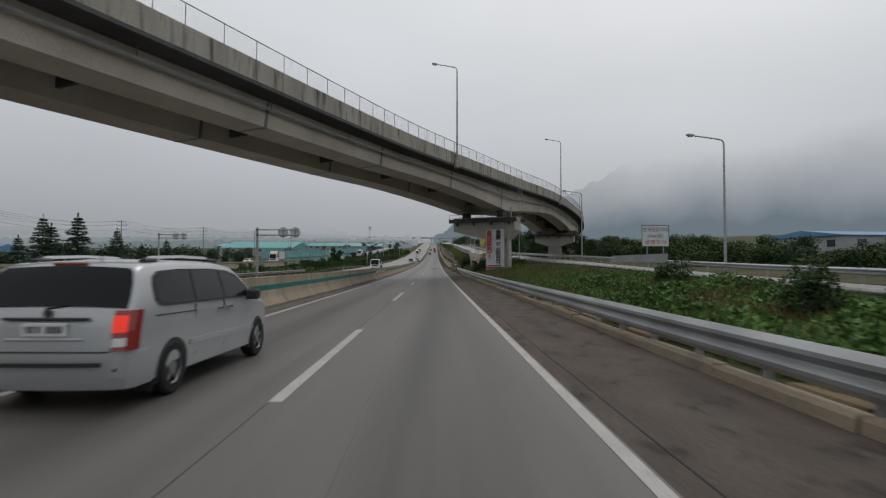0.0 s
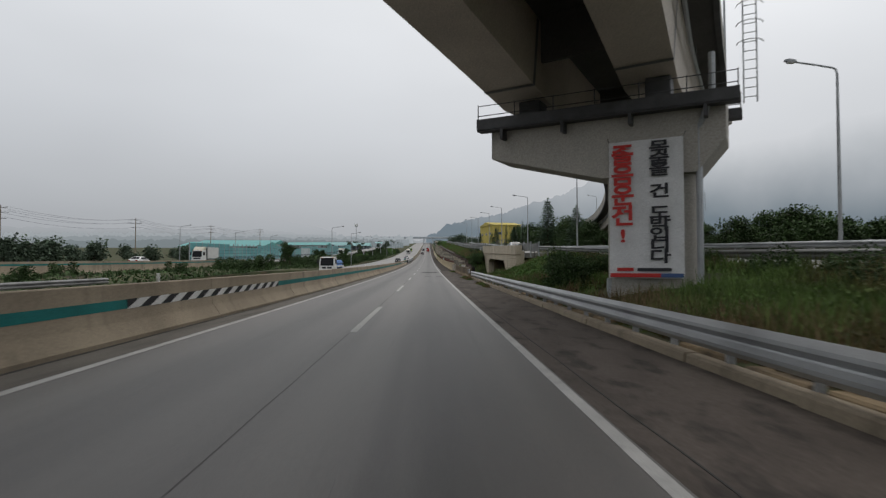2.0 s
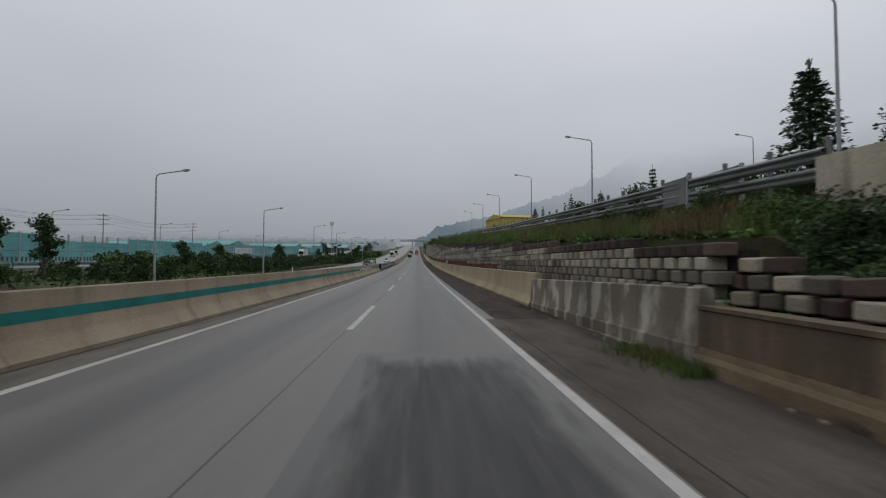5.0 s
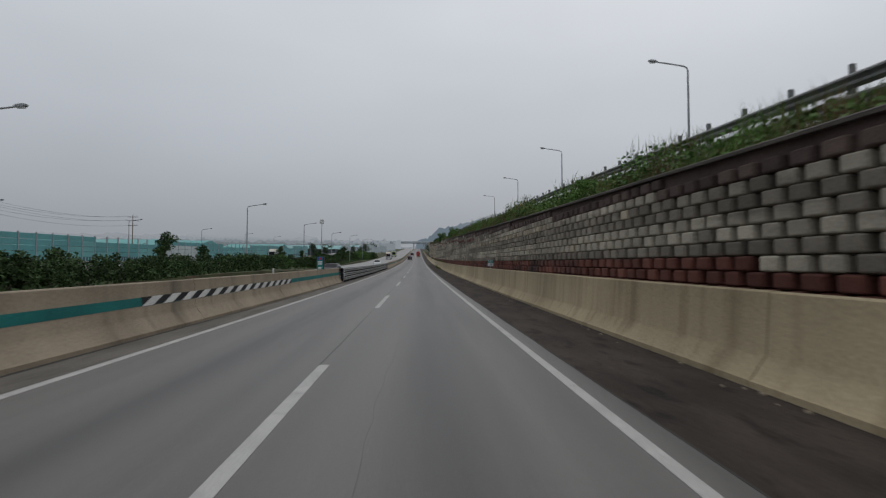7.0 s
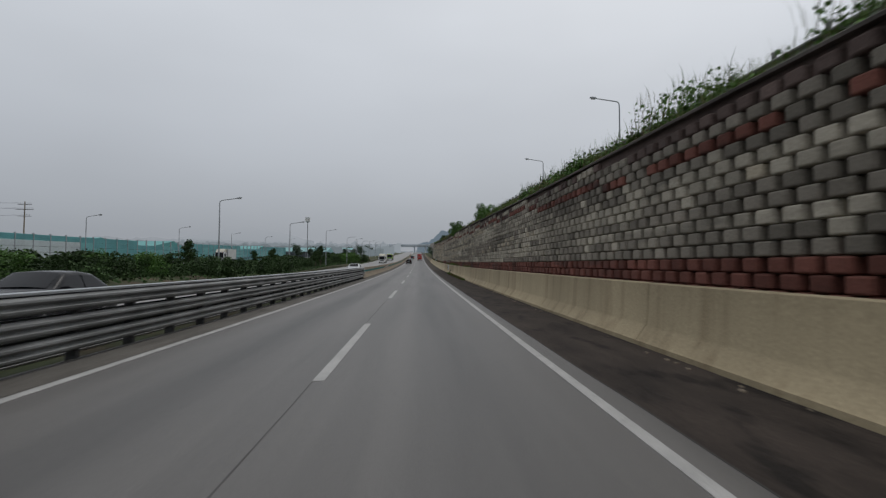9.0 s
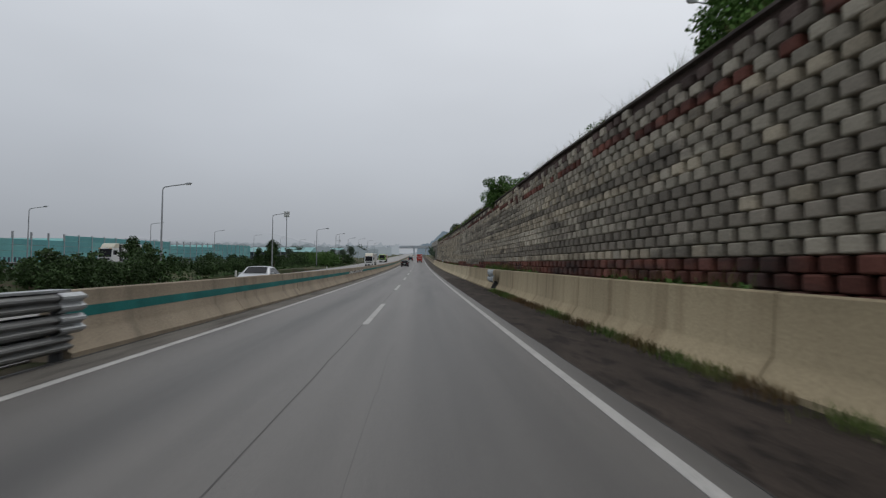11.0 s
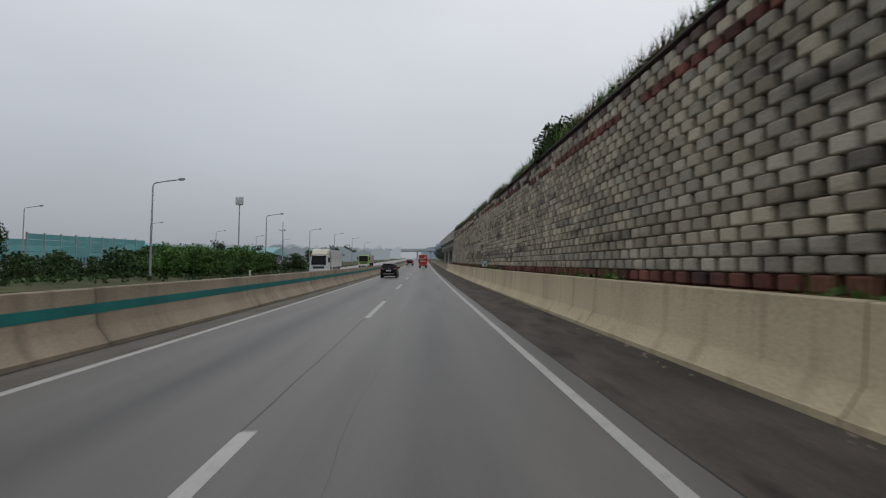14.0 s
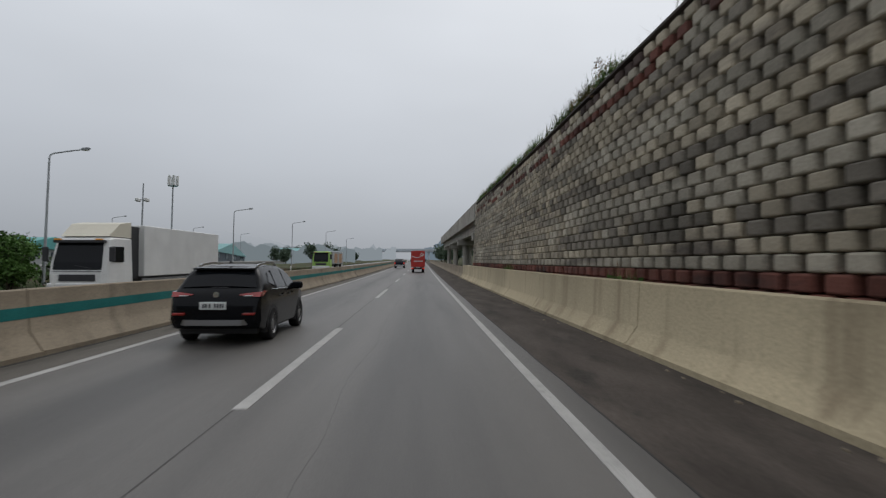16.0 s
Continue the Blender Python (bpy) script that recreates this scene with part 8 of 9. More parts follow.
def suv(at, paint, label, name="sport_utility_car"):
    v = thing(name, label, "car", at=at)
    b = CarBody(0.925, up=[(0, 0.66), (0.05, 0.90), (0.16, 1.04), (0.26, 1.10), (0.62, 1.47), (0.75, 1.53), (1.6, 1.58), (2.3, 1.56), (2.7, 1.48), (3.35, 1.10), (3.6, 1.04), (4.2, 0.92), (4.42, 0.76), (4.475, 0.6)],
                low=[(0, 0.45), (0.3, 0.3), (4.1, 0.27), (4.475, 0.36)], plan=[(0, 0.86), (0.12, 0.95), (0.5, 0.99), (1.2, 1.0), (3.4, 1.0), (4.0, 0.95), (4.35, 0.8), (4.475, 0.66)], belt=1.03, tumble=0.46)
    part("body", b.skin(), paint, v, smooth=True)
    part("rear_window", b.rear_panel([(0.285, 0.74), (0.40, 0.70), (0.52, 0.65), (0.60, 0.60)]), M_GLASS, v)
    part("windscreen", b.rear_panel([(2.75, 0.58), (3.0, 0.63), (3.32, 0.70)]), M_GLASS, v)
    part("spoiler", Shape().add([(-0.62, 0.50, 1.49), (0.62, 0.50, 1.49), (0.62, 0.50, 1.525), (-0.62, 0.50, 1.525), (-0.60, 0.85, 1.555), (0.60, 0.85, 1.555)], [(0, 1, 2, 3), (3, 2, 5, 4), (0, 4, 5, 1), (0, 3, 4), (1, 5, 2)]), paint, v)
    for s in (1, -1):
        part("rear_side_window", b.side_panel([(0.82, 1.22), (1.22, 1.14), (1.22, 1.42), (1.0, 1.42)], s), M_GLASS, v)
        part("door_window", b.side_panel([(1.28, 1.10), (2.12, 1.07), (2.10, 1.48), (1.32, 1.47)], s), M_GLASS, v)
        part("door_window", b.side_panel([(2.20, 1.07), (3.10, 1.06), (2.72, 1.38), (2.18, 1.48)], s), M_GLASS, v)
        lamp = b.side_panel([(0.10, 0.958), (0.22, 0.968), (0.36, 1.022), (0.48, 1.068), (0.36, 1.068), (0.2, 1.058), (0.16, 1.052)], s, 0.016, 0.06)
        tail = lambda z: float(np.interp(z, [0.66, 0.90, 1.04, 1.10], [0.0, 0.05, 0.16, 0.26]))
        strip_pts = [(0.46, 0.992, 1.008), (0.60, 0.974, 1.028), (0.74, 0.962, 1.045), (0.87, 0.956, 1.058)]
        vs = [(s * x, tail(z) - d, z) for d in (0.022, -0.03) for x, za, zb in strip_pts for z in (za, zb)]
        lamp.add(vs, [(2 * k, 2 * k + 1, 2 * k + 3, 2 * k + 2) for k in (0, 1, 2)] + [(2 * k + e, 2 * k + 2 + e, 2 * k + 10 + e, 2 * k + 8 + e) for k in (0, 1, 2) for e in (0, 1)] + [(0, 1, 9, 8), (6, 7, 15, 14)])
        part("tail_lamp", lamp, M_LAMP_RED, v, "slim tapered red tail lamp")
        part("reverse_lamp", Shape().box(min(s * 0.56, s * 0.72), max(s * 0.56, s * 0.72), tail(0.975) - 0.03, tail(0.975) + 0.02, 0.965, 0.985, 0.006), M_LAMP_CLEAR, v)
        part("door_seam", b.side_panel([(1.24, 0.42), (1.255, 0.42), (1.255, 1.08), (1.24, 1.08)], s, 0.003), M_PLASTIC, v)
        part("door_seam", b.side_panel([(2.15, 0.40), (2.165, 0.40), (2.165, 1.06), (2.15, 1.06)], s, 0.003), M_PLASTIC, v)
        part("window_trim", b.side_panel([(0.85, 1.075), (3.1, 1.035), (3.1, 1.05), (0.85, 1.09)], s, 0.014, 0.012), M_CHROME, v, "thin chrome strip")
        for y in (1.95, 2.85):
            part("door_handle", b.side_panel([(y - 0.2, 0.92), (y, 0.92), (y, 0.95), (y - 0.2, 0.95)], s, 0.03, 0.025), paint, v)
        part("reflector", Shape().box(min(s * 0.56, s * 0.80), max(s * 0.56, s * 0.80), -0.075, 0.05, 0.60, 0.65, 0.01), M_LAMP_RED, v)
        for y in (0.93, 3.6):
            part("wheel_arch", arch(b, y, 0.42, s), M_PLASTIC, v)
            wheel(v, s * 0.81, y, 0.35, 0.24, s)
        part("sill_cladding", b.side_panel([(0.5, 0.30), (3.9, 0.28), (3.9, 0.42), (0.5, 0.44)], s, 0.014), M_PLASTIC, v)
        part("door_seam", b.side_panel([(1.25, 0.45), (1.262, 0.45), (1.262, 1.08), (1.25, 1.08)], s, 0.004), M_PLASTIC, v)
        part("door_seam", b.side_panel([(2.155, 0.45), (2.167, 0.45), (2.167, 1.07), (2.155, 1.07)], s, 0.004), M_PLASTIC, v)
        for y in (1.42, 2.3):
            part("door_handle", b.side_panel([(y, 0.9), (y + 0.18, 0.9), (y + 0.18, 0.93), (y, 0.93)], s, 0.03, 0.03), M_PLASTIC, v)
        part("wing_mirror", Shape().box(-0.12, 0.12, -0.06, 0.08, -0.08, 0.09, 0.035), paint, v, at=(s * 1.0, 2.95, 1.08))
        part("roof_rail", Shape().sweep([(-0.02, 0.0), (0.02, 0.0), (0.012, 0.045), (-0.012, 0.045)], [(s * 0.60, y, b.top(y) + (0.0 if y in (0.8, 2.35) else 0.03)) for y in (0.8, 1.0, 1.6, 2.15, 2.35)]), M_CHROME, v)
    part("rear_bumper", Shape().sweep([(0, 0.34), (-0.07, 0.42), (-0.10, 0.60), (-0.04, 0.74), (0.04, 0.78), (0.06, 0.5)], [(-0.86, 0.36, 0), (-0.84, 0.12, 0), (-0.70, 0.03, 0), (0, -0.02, 0), (0.70, 0.03, 0), (0.84, 0.12, 0), (0.86, 0.36, 0)]), paint, v, smooth=True)
    part("skid_plate", Shape().sweep([(0, -0.05), (-0.02, -0.05), (-0.035, 0.0), (-0.02, 0.06), (0, 0.06)], [(-0.68, 0.02, 0.46), (-0.55, -0.07, 0.45), (0, -0.10, 0.45), (0.55, -0.07, 0.45), (0.68, 0.02, 0.46)]), M_RIM, v, "satin silver skid plate")
    plate(v, -0.085, 0.79)
    part("emblem", Shape().lathe([(-0.012, 0.0), (-0.012, 0.06), (0.012, 0.06), (0.012, 0.0)], 16), M_CHROME, v, at=(0, 0.09, 1.0)).rotation_euler = (0, 0, radians(90))
    part("rear_wiper", Shape().box(-0.16, 0.2, 0.27, 0.30, 1.12, 1.145, 0.008), M_PLASTIC, v)
    part("aerial_fin", Shape().add([(-0.02, 0.9, 1.62), (0.02, 0.9, 1.62), (0.02, 1.08, 1.63), (-0.02, 1.08, 1.63), (0, 0.9, 1.70)], [(0, 1, 4), (1, 2, 4), (2, 3, 4), (3, 0, 4)]), M_PLASTIC, v)
    part("underbody", Shape().box(-0.75, 0.75, 0.3, 4.2, 0.2, 0.34), M_PLASTIC, v)
    return v


def sedan(at, paint, label, turn=0.0, lit=False):
    v = thing("sedan", label, "car", "passing cars", at=at, turn=turn)
    b = CarBody(0.9, up=[(0, 0.66), (0.06, 0.92), (0.7, 1.02), (1.35, 1.38), (1.9, 1.45), (2.6, 1.43), (3.35, 1.02), (4.2, 0.86), (4.5, 0.7), (4.6, 0.55)], low=[(0, 0.4), (0.3, 0.26), (4.3, 0.24), (4.6, 0.34)],
                plan=[(0, 0.86), (0.3, 0.96), (1, 1), (3.6, 1.0), (4.3, 0.9), (4.6, 0.7)], belt=0.96, tumble=0.42)
    part("body", b.skin(), paint, v, smooth=True)
    part("rear_window", b.rear_panel([(0.75, 0.66), (1.05, 0.62), (1.33, 0.56)]), M_GLASS, v)
    part("windscreen", b.rear_panel([(2.65, 0.58), (3.0, 0.63), (3.32, 0.68)]), M_GLASS, v)
    for s in (1, -1):
        part("door_window", b.side_panel([(1.0, 1.03), (1.95, 1.0), (1.95, 1.36), (1.4, 1.32)], s), M_GLASS, v)
        part("door_window", b.side_panel([(2.02, 1.0), (3.1, 0.99), (2.6, 1.34), (2.02, 1.37)], s), M_GLASS, v)
        part("tail_lamp", Shape().box(min(s * 0.42, s * 0.80), max(s * 0.42, s * 0.80), -0.01, 0.12, 0.74, 0.88, 0.02), M_BRAKE if lit else M_LAMP_RED, v)
        part("head_lamp", Shape().box(min(s * 0.35, s * 0.66), max(s * 0.35, s * 0.66), 4.42, 4.56, 0.6, 0.72, 0.02), M_LAMP_CLEAR, v)
        for y in (0.95, 3.7):
            part("wheel_arch", arch(b, y, 0.37, s), M_PLASTIC, v)
            wheel(v, s * 0.79, y, 0.32, 0.21, s)
        part("wing_mirror", Shape().box(-0.1, 0.1, -0.05, 0.06, -0.07, 0.07, 0.03), paint, v, at=(s * 0.97, 2.95, 1.02))
    plate(v, -0.02, 0.62)
    return v


def pickup(at):
    v = thing("pickup_truck", "dark pickup truck with a covered bed and lit tail lamps", "pickup truck", at=at)
    b = CarBody(0.95, up=[(0, 0.9), (0.03, 1.10), (0.5, 1.45), (1.0, 1.70), (1.8, 1.80), (3.0, 1.80), (3.4, 1.70), (4.0, 1.15), (4.8, 1.02), (5.05, 0.8), (5.1, 0.6)], low=[(0, 0.5), (0.4, 0.36), (4.8, 0.34), (5.1, 0.42)],
                plan=[(0, 0.93), (0.3, 0.98), (1, 1), (4.2, 1.0), (4.8, 0.92), (5.1, 0.75)], belt=1.1, tumble=0.22)
    part("body", b.skin(), M_NAVYCAR, v, smooth=True)
    part("rear_window", b.rear_panel([(0.12, 0.74), (0.4, 0.72), (0.7, 0.68), (0.95, 0.64)]), M_GLASS, v)
    for s in (1, -1):
        part("door_window", b.side_panel([(2.0, 1.15), (2.8, 1.15), (2.75, 1.6), (2.05, 1.6)], s), M_GLASS, v)
        part("tail_lamp", Shape().box(min(s * 0.78, s * 0.91), max(s * 0.78, s * 0.91), -0.03, 0.1, 0.80, 1.12, 0.02), M_BRAKE, v, "lit red tail lamp")
        for y in (1.15, 4.15):
            part("wheel_arch", arch(b, y, 0.43, s), M_PLASTIC, v)
            wheel(v, s * 0.84, y, 0.37, 0.25, s)
        part("wing_mirror", Shape().box(-0.12, 0.12, -0.06, 0.08, -0.1, 0.1, 0.03), M_PLASTIC, v, at=(s * 1.04, 3.5, 1.2))
    part("rear_bumper", Shape().box(-0.9, 0.9, -0.12, 0.05, 0.45, 0.66, 0.03), M_CHROME, v, "chrome step bumper")
    plate(v, -0.125, 0.6)
    return v


def box_truck(at):
    v = thing("red_box_truck", "small red box lorry with a white curved stripe", "box lorry", at=at)
    part("cargo_box", Shape().box(-0.95, 0.95, 0, 3.4, 0.75, 2.95, 0.03), M_REDCAR, v)
    part("door_seam", Shape().box(-0.012, 0.012, -0.008, 0.01, 0.8, 2.9), M_PLASTIC, v)
    sw = Shape()
    pts = [(-0.85 + 1.55 * k / 14, 2.45 - 0.55 * math.sin(math.pi * (0.1 + 0.75 * k / 14)) + 0.25 * k / 14) for k in range(15)]
    for (xa, za), (xb, zb) in zip(pts[:-1], pts[1:]):
        sw.add([(xa, -0.012, za - 0.05), (xb, -0.012, zb - 0.05), (xb, -0.012, zb + 0.05), (xa, -0.012, za + 0.05)], [(0, 1, 2, 3)])
    for k in range(10):
        a, c = 2 * math.pi * k / 10, 2 * math.pi * (k + 1) / 10
        sw.add([(0.55 + r * math.cos(q), -0.012, 2.45 + r * math.sin(q)) for r, q in ((0.16, a), (0.16, c), (0.24, c), (0.24, a))], [(0, 1, 2, 3)])
    part("white_stripe", sw, M_WHITECAR, v, "white curved emblem stripe")
    for x0, x1 in ((-0.55, -0.1), (-0.02, 0.22), (0.3, 0.62)):
        part("writing_bar", Shape().box(x0, x1, -0.014, 0.0, 1.45, 1.62), M_WHITECAR, v)
    part("bumper", Shape().box(-0.9, 0.9, 0.0, 0.12, 0.45, 0.62, 0.02), M_PLASTIC, v)
    part("chassis", Shape().box(-0.45, 0.45, 0.05, 4.6, 0.5, 0.75), M_DARK_STEEL, v)
    for s in (1, -1):
        part("tail_lamp", Shape().box(min(s * 0.6, s * 0.9), max(s * 0.6, s * 0.9), -0.03, 0.0, 0.48, 0.6, 0.01), M_BRAKE, v)
        wheel(v, s * 0.68, 0.95, 0.33, 0.34, s)
        wheel(v, s * 0.74, 4.0, 0.33, 0.2, s)
        part("wing_mirror", Shape().box(-0.09, 0.09, -0.05, 0.05, -0.18, 0.18, 0.03), M_PLASTIC, v, at=(s * 1.04, 4.6, 1.6))
    part("cab", Shape().box(-0.86, 0.86, 3.5, 4.95, 0.5, 1.98, 0.12), M_WHITECAR, v)
    plate(v, 0.0, 0.68)
    return v


def cab_over(name, at, label, paint, load, turn=180.0, L=9.6):
    """A forward-control lorry; load: box, pipes or a long painted body."""
    v = thing(name, label, "lorry", "oncoming lorries", at=at, turn=turn)
    part("chassis", Shape().box(-0.5, 0.5, 0.3, L - 0.6, 0.7, 1.0), M_DARK_STEEL, v)
    cab = Shape()
    prof = [(L - 2.1, 0.55), (L, 0.55), (L + 0.03, 1.25), (L - 0.05, 1.75), (L - 0.32, 2.75), (L - 0.6, 2.88), (L - 2.1, 2.88)]
    n = len(prof)
    cuts = [(-1.22, 0.22), (-1.16, 0.08), (-0.98, 0.0), (0.98, 0.0), (1.16, 0.08), (1.22, 0.22)]
    vs = [(x * (1 if z < 2.6 else 0.93), y - (back if y > L - 1 else 0), z - (0.0 if z < 2.8 else back * 0.4)) for x, back in cuts for y, z in prof]
    m = len(cuts)
    cab.add(vs, [tuple(range(n)), tuple(range((m - 1) * n, m * n))[::-1]] + [(c * n + k, c * n + (k + 1) % n, (c + 1) * n + (k + 1) % n, (c + 1) * n + k) for c in range(m - 1) for k in range(n)])
    part("cab", cab, paint if load == "painted" else M_WHITECAR, v)
    rows = [(L + 0.022, 1.42, 1.0), (L - 0.03, 1.75, 1.0), (L - 0.28, 2.66, 0.94)]
    part("windscreen", Shape().add([(s * w, y, z) for y, z, w in rows for s in (-1, 1)], [(0, 1, 3, 2), (2, 3, 5, 4)]), M_GLASS, v)
    part("wiper", Shape().tube((-0.7, L + 0.05, 1.45), (0.1, L + 0.02, 1.62), 0.012, n=5), M_PLASTIC, v)
    part("front_panel_seam", Shape().box(-1.0, 1.0, L + 0.02, L + 0.045, 1.34, 1.36), M_PLASTIC, v)
    part("sun_visor", Shape().box(-1.05, 1.05, L - 0.30, L - 0.05, 2.6, 2.72, 0.02), M_PLASTIC, v)
    part("grille", Shape().box(-0.75, 0.75, L - 0.01, L + 0.05, 0.92, 1.22, 0.02), M_PLASTIC, v)
    part("bumper", Shape().box(-1.22, 1.22, L - 0.1, L + 0.12, 0.45, 0.85, 0.05), M_WHITECAR, v)
    for s in (1, -1):
        part("door_window", Shape().box(min(s * 1.19, s * 1.215), max(s * 1.19, s * 1.215), L - 1.35, L - 0.45, 1.75, 2.45, 0.005), M_GLASS, v)
        part("head_lamp", Shape().box(min(s * 0.75, s * 1.15), max(s * 0.75, s * 1.15), L + 0.1, L + 0.14, 0.6, 0.78, 0.015), M_LAMP_CLEAR, v)
        part("wing_mirror", Shape().box(-0.12, 0.12, -0.06, 0.06, -0.32, 0.32, 0.03), M_PLASTIC, v, at=(s * 1.38, L - 0.1, 2.1))
        part("marker_lamp", Shape().box(min(s * 0.7, s * 1.0), max(s * 0.7, s * 1.0), L - 0.1, L - 0.03, 2.72, 2.78), plain("amber_lamp", (0.8, 0.35, 0.05), 0.4), v)
        for y in (L - 1.3, 2.6, 1.5):
            wheel(v, s * 0.95, y, 0.5, 0.36, s, 6)
    if load == "box":
        part("cargo_box", Shape().box(-1.22, 1.22, 0, L - 3.15, 1.05, 3.55, 0.03), M_WHITECAR, v)
        part("roof_fairing", Shape().add([(-1.1, L - 2.15, 2.88), (1.1, L - 2.15, 2.88), (1.1, L - 2.15, 3.62), (-1.1, L - 2.15, 3.62), (-1.0, L - 0.5, 2.9), (1.0, L - 0.5, 2.9), (-1.05, L - 1.3, 3.5), (1.05, L - 1.3, 3.5)],
                                         [(3, 2, 7, 6), (6, 7, 5, 4), (0, 3, 6, 4), (1, 5, 7, 2), (0, 1, 2, 3)]), M_CREAM, v, "cream roof fairing")
        # black box added between cab and cargo box, standing in for the gap's shade
        part("gap_shadow", Shape().box(-0.95, 0.95, L - 3.15, L - 2.1, 1.0, 3.45), M_PLASTIC, v)
        part("side_guard", Shape().box(-1.2, -1.16, 3.2, L - 3, 0.55, 0.95), M_STEEL_DIRTY, v)
        part("side_guard", Shape().box(1.16, 1.2, 3.2, L - 3, 0.55, 0.95), M_STEEL_DIRTY, v)
    elif load == "pipes":
        part("bed", Shape().box(-1.2, 1.2, 0, L - 2.4, 1.0, 1.2, 0.02), M_BLUECAR, v)
        part("side_board", Shape().box(-1.23, -1.18, 0, L - 2.4, 1.1, 1.4), M_WHITECAR, v)
        part("side_board", Shape().box(1.18, 1.23, 0, L - 2.4, 1.1, 1.4), M_WHITECAR, v)
        pipe = Shape().tube((0, 0.2, 0), (0, L - 2.7, 0), 0.15, n=10).data("pipe", M_PIPE)
        for r in range(4):
            for k in range(7 - r % 2):
                part("pipe", pipe, M_PIPE, v, at=(-0.95 + 0.31 * k + 0.15 * (r % 2), 0, 1.36 + 0.27 * r))
    else:
        part("cargo_box", Shape().box(-1.2, 1.2, -4.5, L - 2.5, 1.05, 2.9, 0.04), M_WALL_W, v)
        for k in range(7):
            for s in (1, -1):
                part("side_panel", Shape().box(min(s * 1.2, s * 1.23), max(s * 1.2, s * 1.23), -4.3 + 1.6 * k, -2.95 + 1.6 * k, 1.2, 2.6), plain("faded_orange_panel", (0.40, 0.24, 0.14), 0.6) if k % 3 else M_WALL_W, v)
        for s in (1, -1):
            wheel(v, s * 0.95, -3.0, 0.5, 0.36, s, 6)
        part("rear_chassis", Shape().box(-0.5, 0.5, -4.4, 0.4, 0.7, 1.0), M_DARK_STEEL, v)
    return v


def build_vehicles():
    minivan((-6.06, 6.85, 0)).matrix_world = pose(-6.06, 6.85, 0, 0, 0, -1.8)
    suv((-5.65, 432.4, 0), M_BLACKCAR, "black sport utility car with red tail lamps beside the median")
    box_truck((-2.0, 499.5, 0))
    pickup((-5.7, 531.0, 0))
    sedan((-2.4, 590.0, 0), M_NAVYCAR, "dark car far ahead behind the red lorry")
    cab_over("white_box_lorry", (-15.4, 457.4, 0), "long white forward-control box lorry on the opposite carriageway", M_WHITECAR, "box", L=12.8).scale = (0.96, 1, 0.93)
    cab_over("lime_cab_lorry", (-15.6, 512.0, 0), "lime-cabbed lorry with a pale and orange cargo body", M_GREENCAR, "painted")
    shrink = cab_over("pipe_lorry", (-15.2, 138.7, 0), "white lorry with a load of blue pipes on the opposite carriageway", M_BLUECAR, "pipes")
    shrink.scale = (0.86, 0.86, 0.8)
    sedan((-12.0, 330.0, 0), M_SILVER, "silver car on the opposite carriageway", 180)
    sedan((-12.3, 257.5, 0), M_BLACKCAR, "dark car behind the median rail", 180)
    sedan((12.0, 143.0, lerp_at(SIDE, 145)), M_SILVER, "pale car with lit brake lamps on the slip road", lit=True)
    sedan((-50.5, 150.0, 0.92), M_WHITECAR, "white car on the far road")
    cab_over("far_white_lorry", (-52.0, 190.0, 0.92), "white box lorry on the far road", M_WHITECAR, "box")
    cab_over("far_white_lorry", (-52.0, 395.0, 0.92), "white box lorry on the far road beside the noise wall", M_WHITECAR, "box")


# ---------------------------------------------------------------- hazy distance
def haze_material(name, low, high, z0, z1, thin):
    """A plain glowing far backdrop, haze painted into its colours, thinning out upwards into the cloud."""
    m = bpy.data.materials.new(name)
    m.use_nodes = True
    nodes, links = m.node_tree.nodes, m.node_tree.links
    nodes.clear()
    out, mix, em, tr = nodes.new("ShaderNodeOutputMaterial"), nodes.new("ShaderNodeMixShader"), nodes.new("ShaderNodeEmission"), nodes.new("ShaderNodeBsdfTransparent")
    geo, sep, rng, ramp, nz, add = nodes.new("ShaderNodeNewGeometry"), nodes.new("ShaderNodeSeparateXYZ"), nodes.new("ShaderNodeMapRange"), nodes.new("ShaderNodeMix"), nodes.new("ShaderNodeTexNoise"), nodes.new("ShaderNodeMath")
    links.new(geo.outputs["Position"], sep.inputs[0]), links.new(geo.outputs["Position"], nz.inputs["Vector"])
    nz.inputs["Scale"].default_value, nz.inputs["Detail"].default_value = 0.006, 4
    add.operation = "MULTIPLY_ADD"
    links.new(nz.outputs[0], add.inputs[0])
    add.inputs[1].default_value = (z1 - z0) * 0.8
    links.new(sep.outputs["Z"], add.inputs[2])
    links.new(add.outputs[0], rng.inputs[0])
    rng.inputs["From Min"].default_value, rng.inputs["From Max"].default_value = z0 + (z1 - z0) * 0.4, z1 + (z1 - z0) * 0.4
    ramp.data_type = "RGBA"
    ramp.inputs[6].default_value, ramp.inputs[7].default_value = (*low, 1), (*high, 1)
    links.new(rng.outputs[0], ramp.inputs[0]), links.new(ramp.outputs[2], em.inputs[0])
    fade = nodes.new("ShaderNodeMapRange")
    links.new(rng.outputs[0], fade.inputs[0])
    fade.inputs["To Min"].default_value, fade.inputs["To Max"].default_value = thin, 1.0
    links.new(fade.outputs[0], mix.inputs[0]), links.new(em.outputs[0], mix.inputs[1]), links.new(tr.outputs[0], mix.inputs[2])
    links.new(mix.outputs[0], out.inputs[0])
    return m


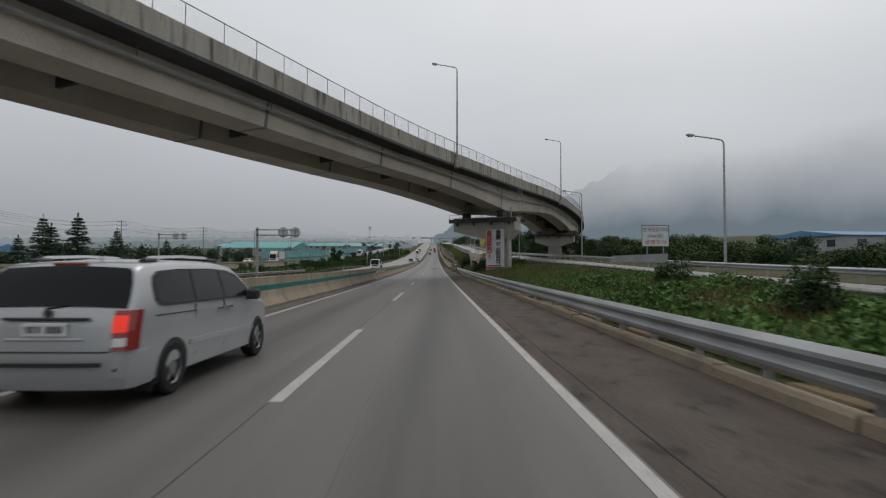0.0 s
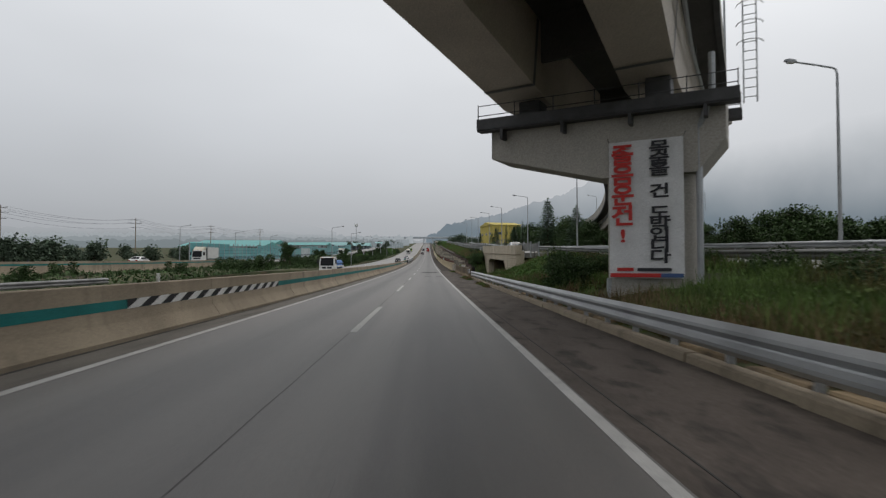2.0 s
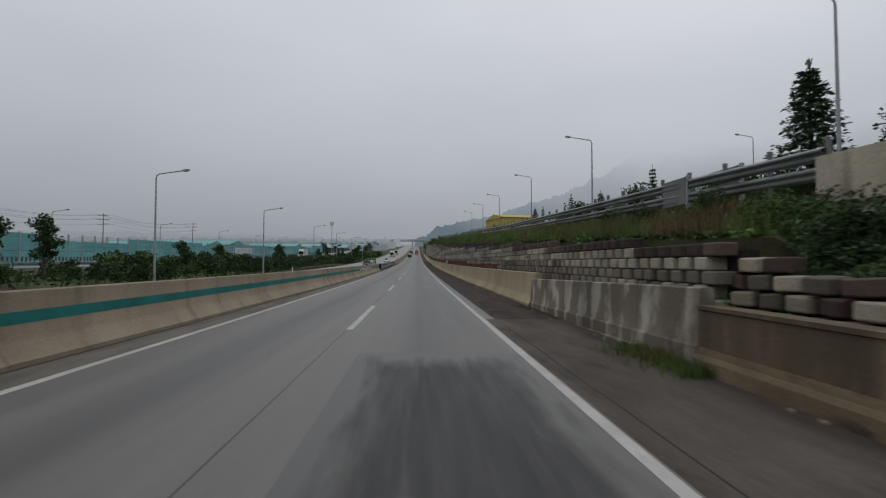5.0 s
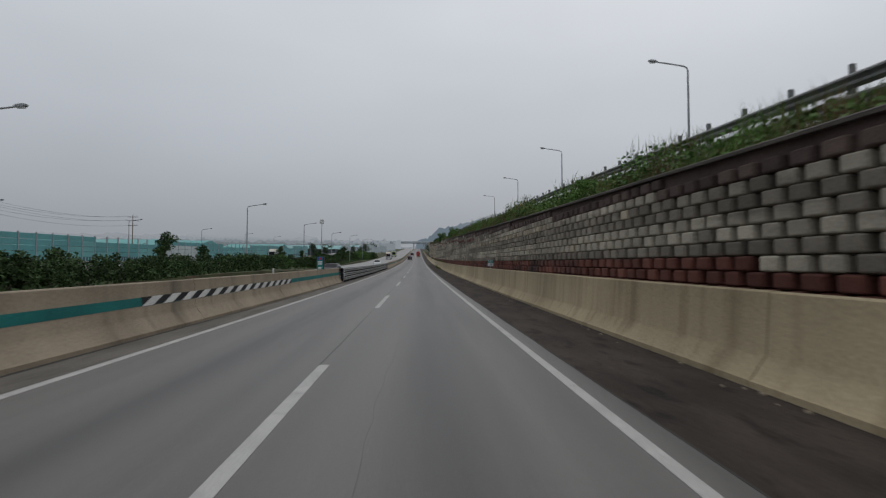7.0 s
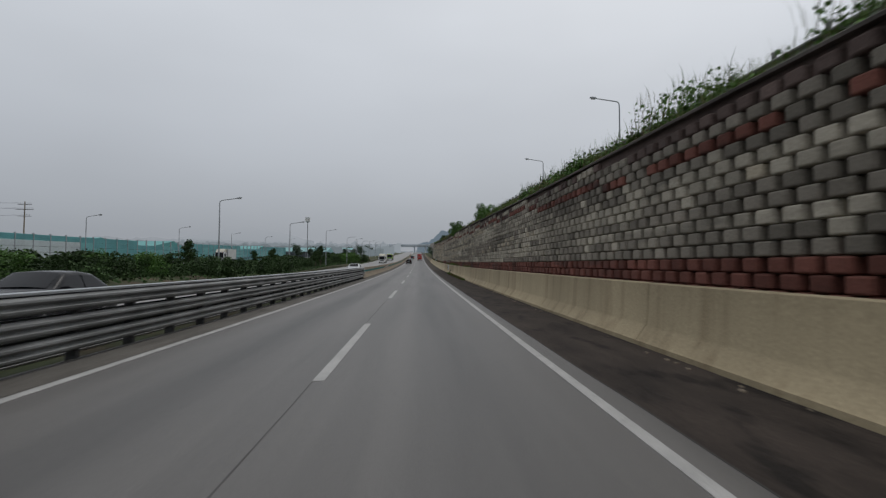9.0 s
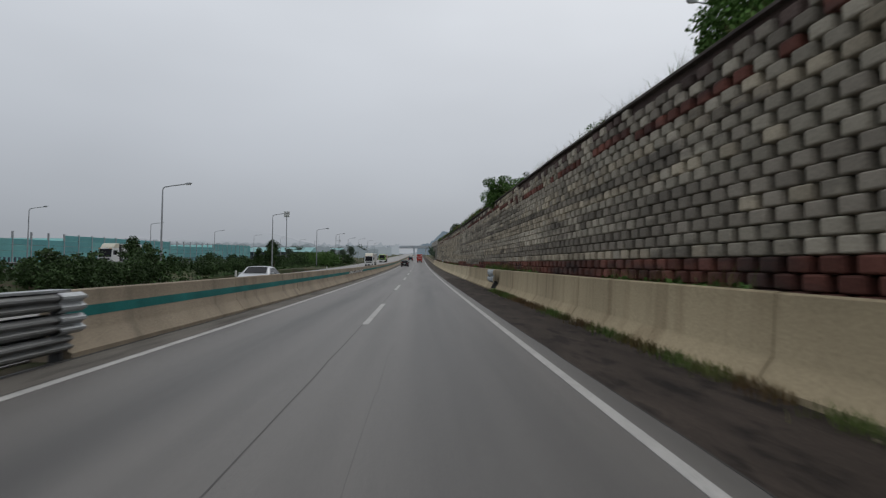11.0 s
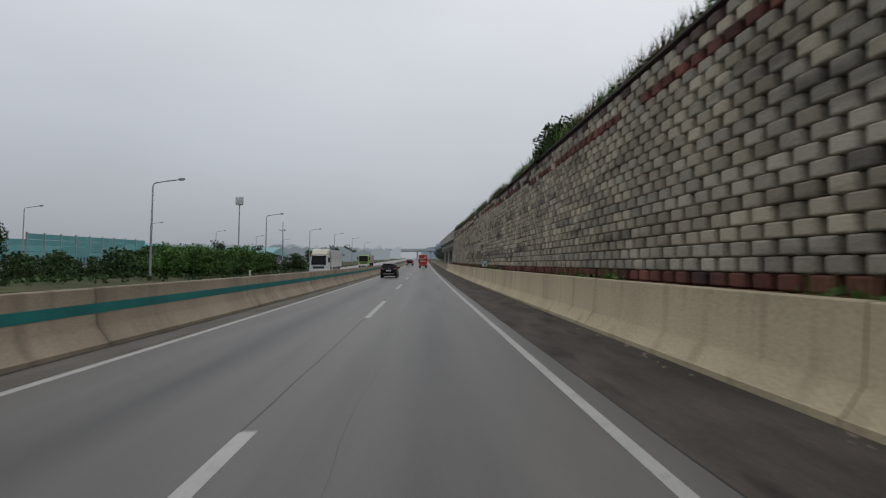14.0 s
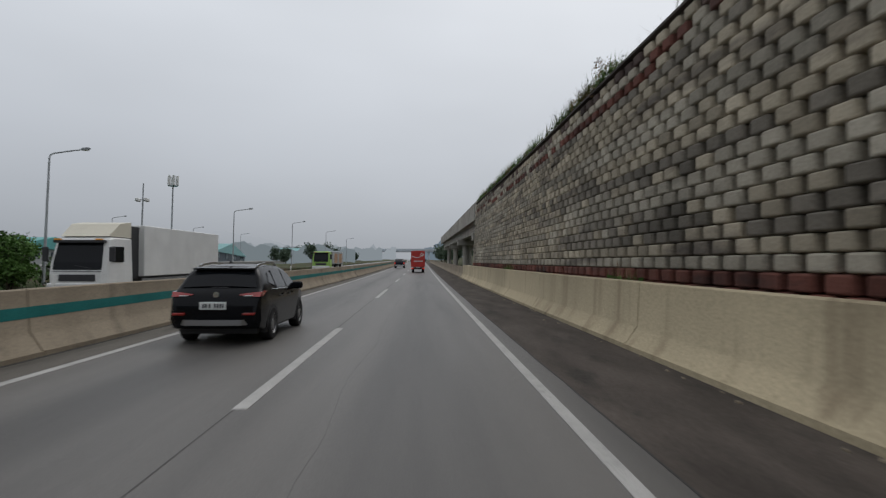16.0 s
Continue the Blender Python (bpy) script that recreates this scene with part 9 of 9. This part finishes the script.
def ridge(name, pts, mat, label, bumps, seed, step=6.0):
    """A far ridge through (x, y, height) points, with a woody outline."""
    sh, vs = Shape(), []
    total = [Vector(p) for p in pts]
    row = []
    for a, b in zip(total[:-1], total[1:]):
        n = max(2, int((b - a).length / step))
        row += [a.lerp(b, k / n) for k in range(n)]
    row.append(total[-1])
    for k, p in enumerate(row):
        h = p.z + bumps * (noise.noise((k * 0.21, seed, 0)) + 0.6 * noise.noise((k * 0.63, seed, 4)) + 0.5 * noise.noise((k * 1.7, seed, 9)))
        vs += [(p.x, p.y, -12), (p.x, p.y, h)]
    sh.add(vs, [(2 * k, 2 * k + 2, 2 * k + 3, 2 * k + 1) for k in range(len(row) - 1)])
    ob = solid(name, sh, mat, label, "backdrop", kind="structure")
    ob.visible_shadow = False
    return ob


def build_distance():
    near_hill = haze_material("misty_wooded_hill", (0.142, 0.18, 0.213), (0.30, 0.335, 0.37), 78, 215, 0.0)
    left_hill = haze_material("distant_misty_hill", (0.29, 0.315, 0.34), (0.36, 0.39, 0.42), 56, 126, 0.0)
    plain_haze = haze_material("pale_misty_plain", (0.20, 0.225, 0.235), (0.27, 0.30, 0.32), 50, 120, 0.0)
    # the farther the belt, the paler: mist is painted into its colours
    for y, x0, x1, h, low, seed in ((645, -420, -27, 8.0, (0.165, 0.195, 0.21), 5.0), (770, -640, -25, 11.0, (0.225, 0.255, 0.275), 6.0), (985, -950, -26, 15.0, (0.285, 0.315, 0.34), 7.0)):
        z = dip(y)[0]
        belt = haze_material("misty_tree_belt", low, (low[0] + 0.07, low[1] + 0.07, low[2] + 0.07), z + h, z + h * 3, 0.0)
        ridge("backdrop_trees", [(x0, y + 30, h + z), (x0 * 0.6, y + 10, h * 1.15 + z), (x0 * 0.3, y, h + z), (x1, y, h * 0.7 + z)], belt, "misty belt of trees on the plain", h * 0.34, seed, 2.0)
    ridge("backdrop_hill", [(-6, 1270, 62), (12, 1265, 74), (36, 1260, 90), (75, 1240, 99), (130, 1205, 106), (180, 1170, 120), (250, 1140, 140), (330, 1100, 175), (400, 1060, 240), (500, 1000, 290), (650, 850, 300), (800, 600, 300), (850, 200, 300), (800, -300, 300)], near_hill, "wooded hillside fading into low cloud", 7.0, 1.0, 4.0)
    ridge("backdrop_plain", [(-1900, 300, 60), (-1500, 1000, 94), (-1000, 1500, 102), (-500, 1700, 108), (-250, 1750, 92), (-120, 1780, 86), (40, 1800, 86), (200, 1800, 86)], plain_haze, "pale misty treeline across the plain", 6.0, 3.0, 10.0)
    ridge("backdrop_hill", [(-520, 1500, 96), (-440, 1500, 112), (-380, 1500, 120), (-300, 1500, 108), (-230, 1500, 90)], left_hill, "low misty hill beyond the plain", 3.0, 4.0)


# ---------------------------------------------------------------- the dip of the road
def lay_in_dip():
    """Sets all that was laid out on the level into the dip: compact things are lifted, vehicles follow the slope, long runs bend with it."""
    kids = {}
    for ob in scene.objects:
        kids.setdefault(ob.parent, []).append(ob)
    uses = {}
    for ob in scene.objects:
        if ob.type == "MESH":
            uses[ob.data] = uses.get(ob.data, 0) + 1

    def spread(ob, m):
        """Least and greatest y of a thing and its parts."""
        m = m @ ob.matrix_basis
        ys = [(m @ Vector(c)).y for c in ob.bound_box] if ob.type == "MESH" else []
        for k in kids.get(ob, ()):
            ys += spread(k, m)
        return ys

    def tilt(y):
        up, slope = dip(y)
        return Matrix.Translation((0, 0, up)), Matrix.Rotation(math.atan(slope), 4, "X")

    def bend(ob, m):
        """m: the parent's own pose before the bend, which is left as it is."""
        here = m @ ob.matrix_basis
        if ob.type == "MESH":
            me = ob.data
            if uses[me] == 1:
                co = np.empty(len(me.vertices) * 3)
                me.vertices.foreach_get("co", co)
                co = co.reshape(-1, 3)
                ys = co @ np.array(here.to_3x3())[1] + here.translation.y
                rise = np.where(ys <= DIP_TO, DIP * ys * ys, DIP * DIP_TO ** 2 + 2 * DIP * DIP_TO * (np.minimum(ys, CREST) - DIP_TO))
                up = np.array(here.to_3x3().inverted() @ Vector((0, 0, 1)))
                me.vertices.foreach_set("co", (co + rise[:, None] * up).ravel())
                me.update()
            else:
                lift, turn = tilt(here.translation.y)
                flat = max(c[1] for c in ob.bound_box) - min(c[1] for c in ob.bound_box) > max(c[2] for c in ob.bound_box) - min(c[2] for c in ob.bound_box)
                at = Matrix.Translation(here.translation)
                ob.matrix_basis = m.inverted() @ (lift @ at @ (turn if flat else Matrix()) @ at.inverted() @ here)
        for k in kids.get(ob, ()):
            bend(k, here)

    drives = {"minivan", "car", "pickup truck", "box lorry", "lorry", "hazard marking", "steel cover", "guard rail end", "steel plate", "block wall", "screen"}
    for ob in list(kids[None]):
        if ob.type not in ("MESH", "EMPTY") or ob.name.startswith(("backdrop", "far_overpass")):
            continue
        ys = spread(ob, Matrix())
        if ys and max(ys) - min(ys) > 16 and ob.get("category") != "building" or (ob.type == "MESH" and ob.get("kind") == "structure"):
            bend(ob, Matrix())
        else:
            lift, turn = tilt(ob.matrix_basis.translation.y)
            at = Matrix.Translation(ob.matrix_basis.translation)
            ob.matrix_basis = lift @ at @ (turn if ob.get("category") in drives else Matrix()) @ at.inverted() @ ob.matrix_basis


# ---------------------------------------------------------------- build
ground_sheet()
build_distance()
build_roads()
build_barriers()
WALL, SINGLES, BLOCKS = build_block_wall()
LAMPS = build_bridge()
build_underpass()
build_noise_wall()
build_buildings()
build_lamps(LAMPS)
build_signs()
build_vehicles()
build_plants()
for block_mat, place in SINGLES:
    part("block", BLOCKS[block_mat.name], block_mat, WALL, at=place)
lay_in_dip()
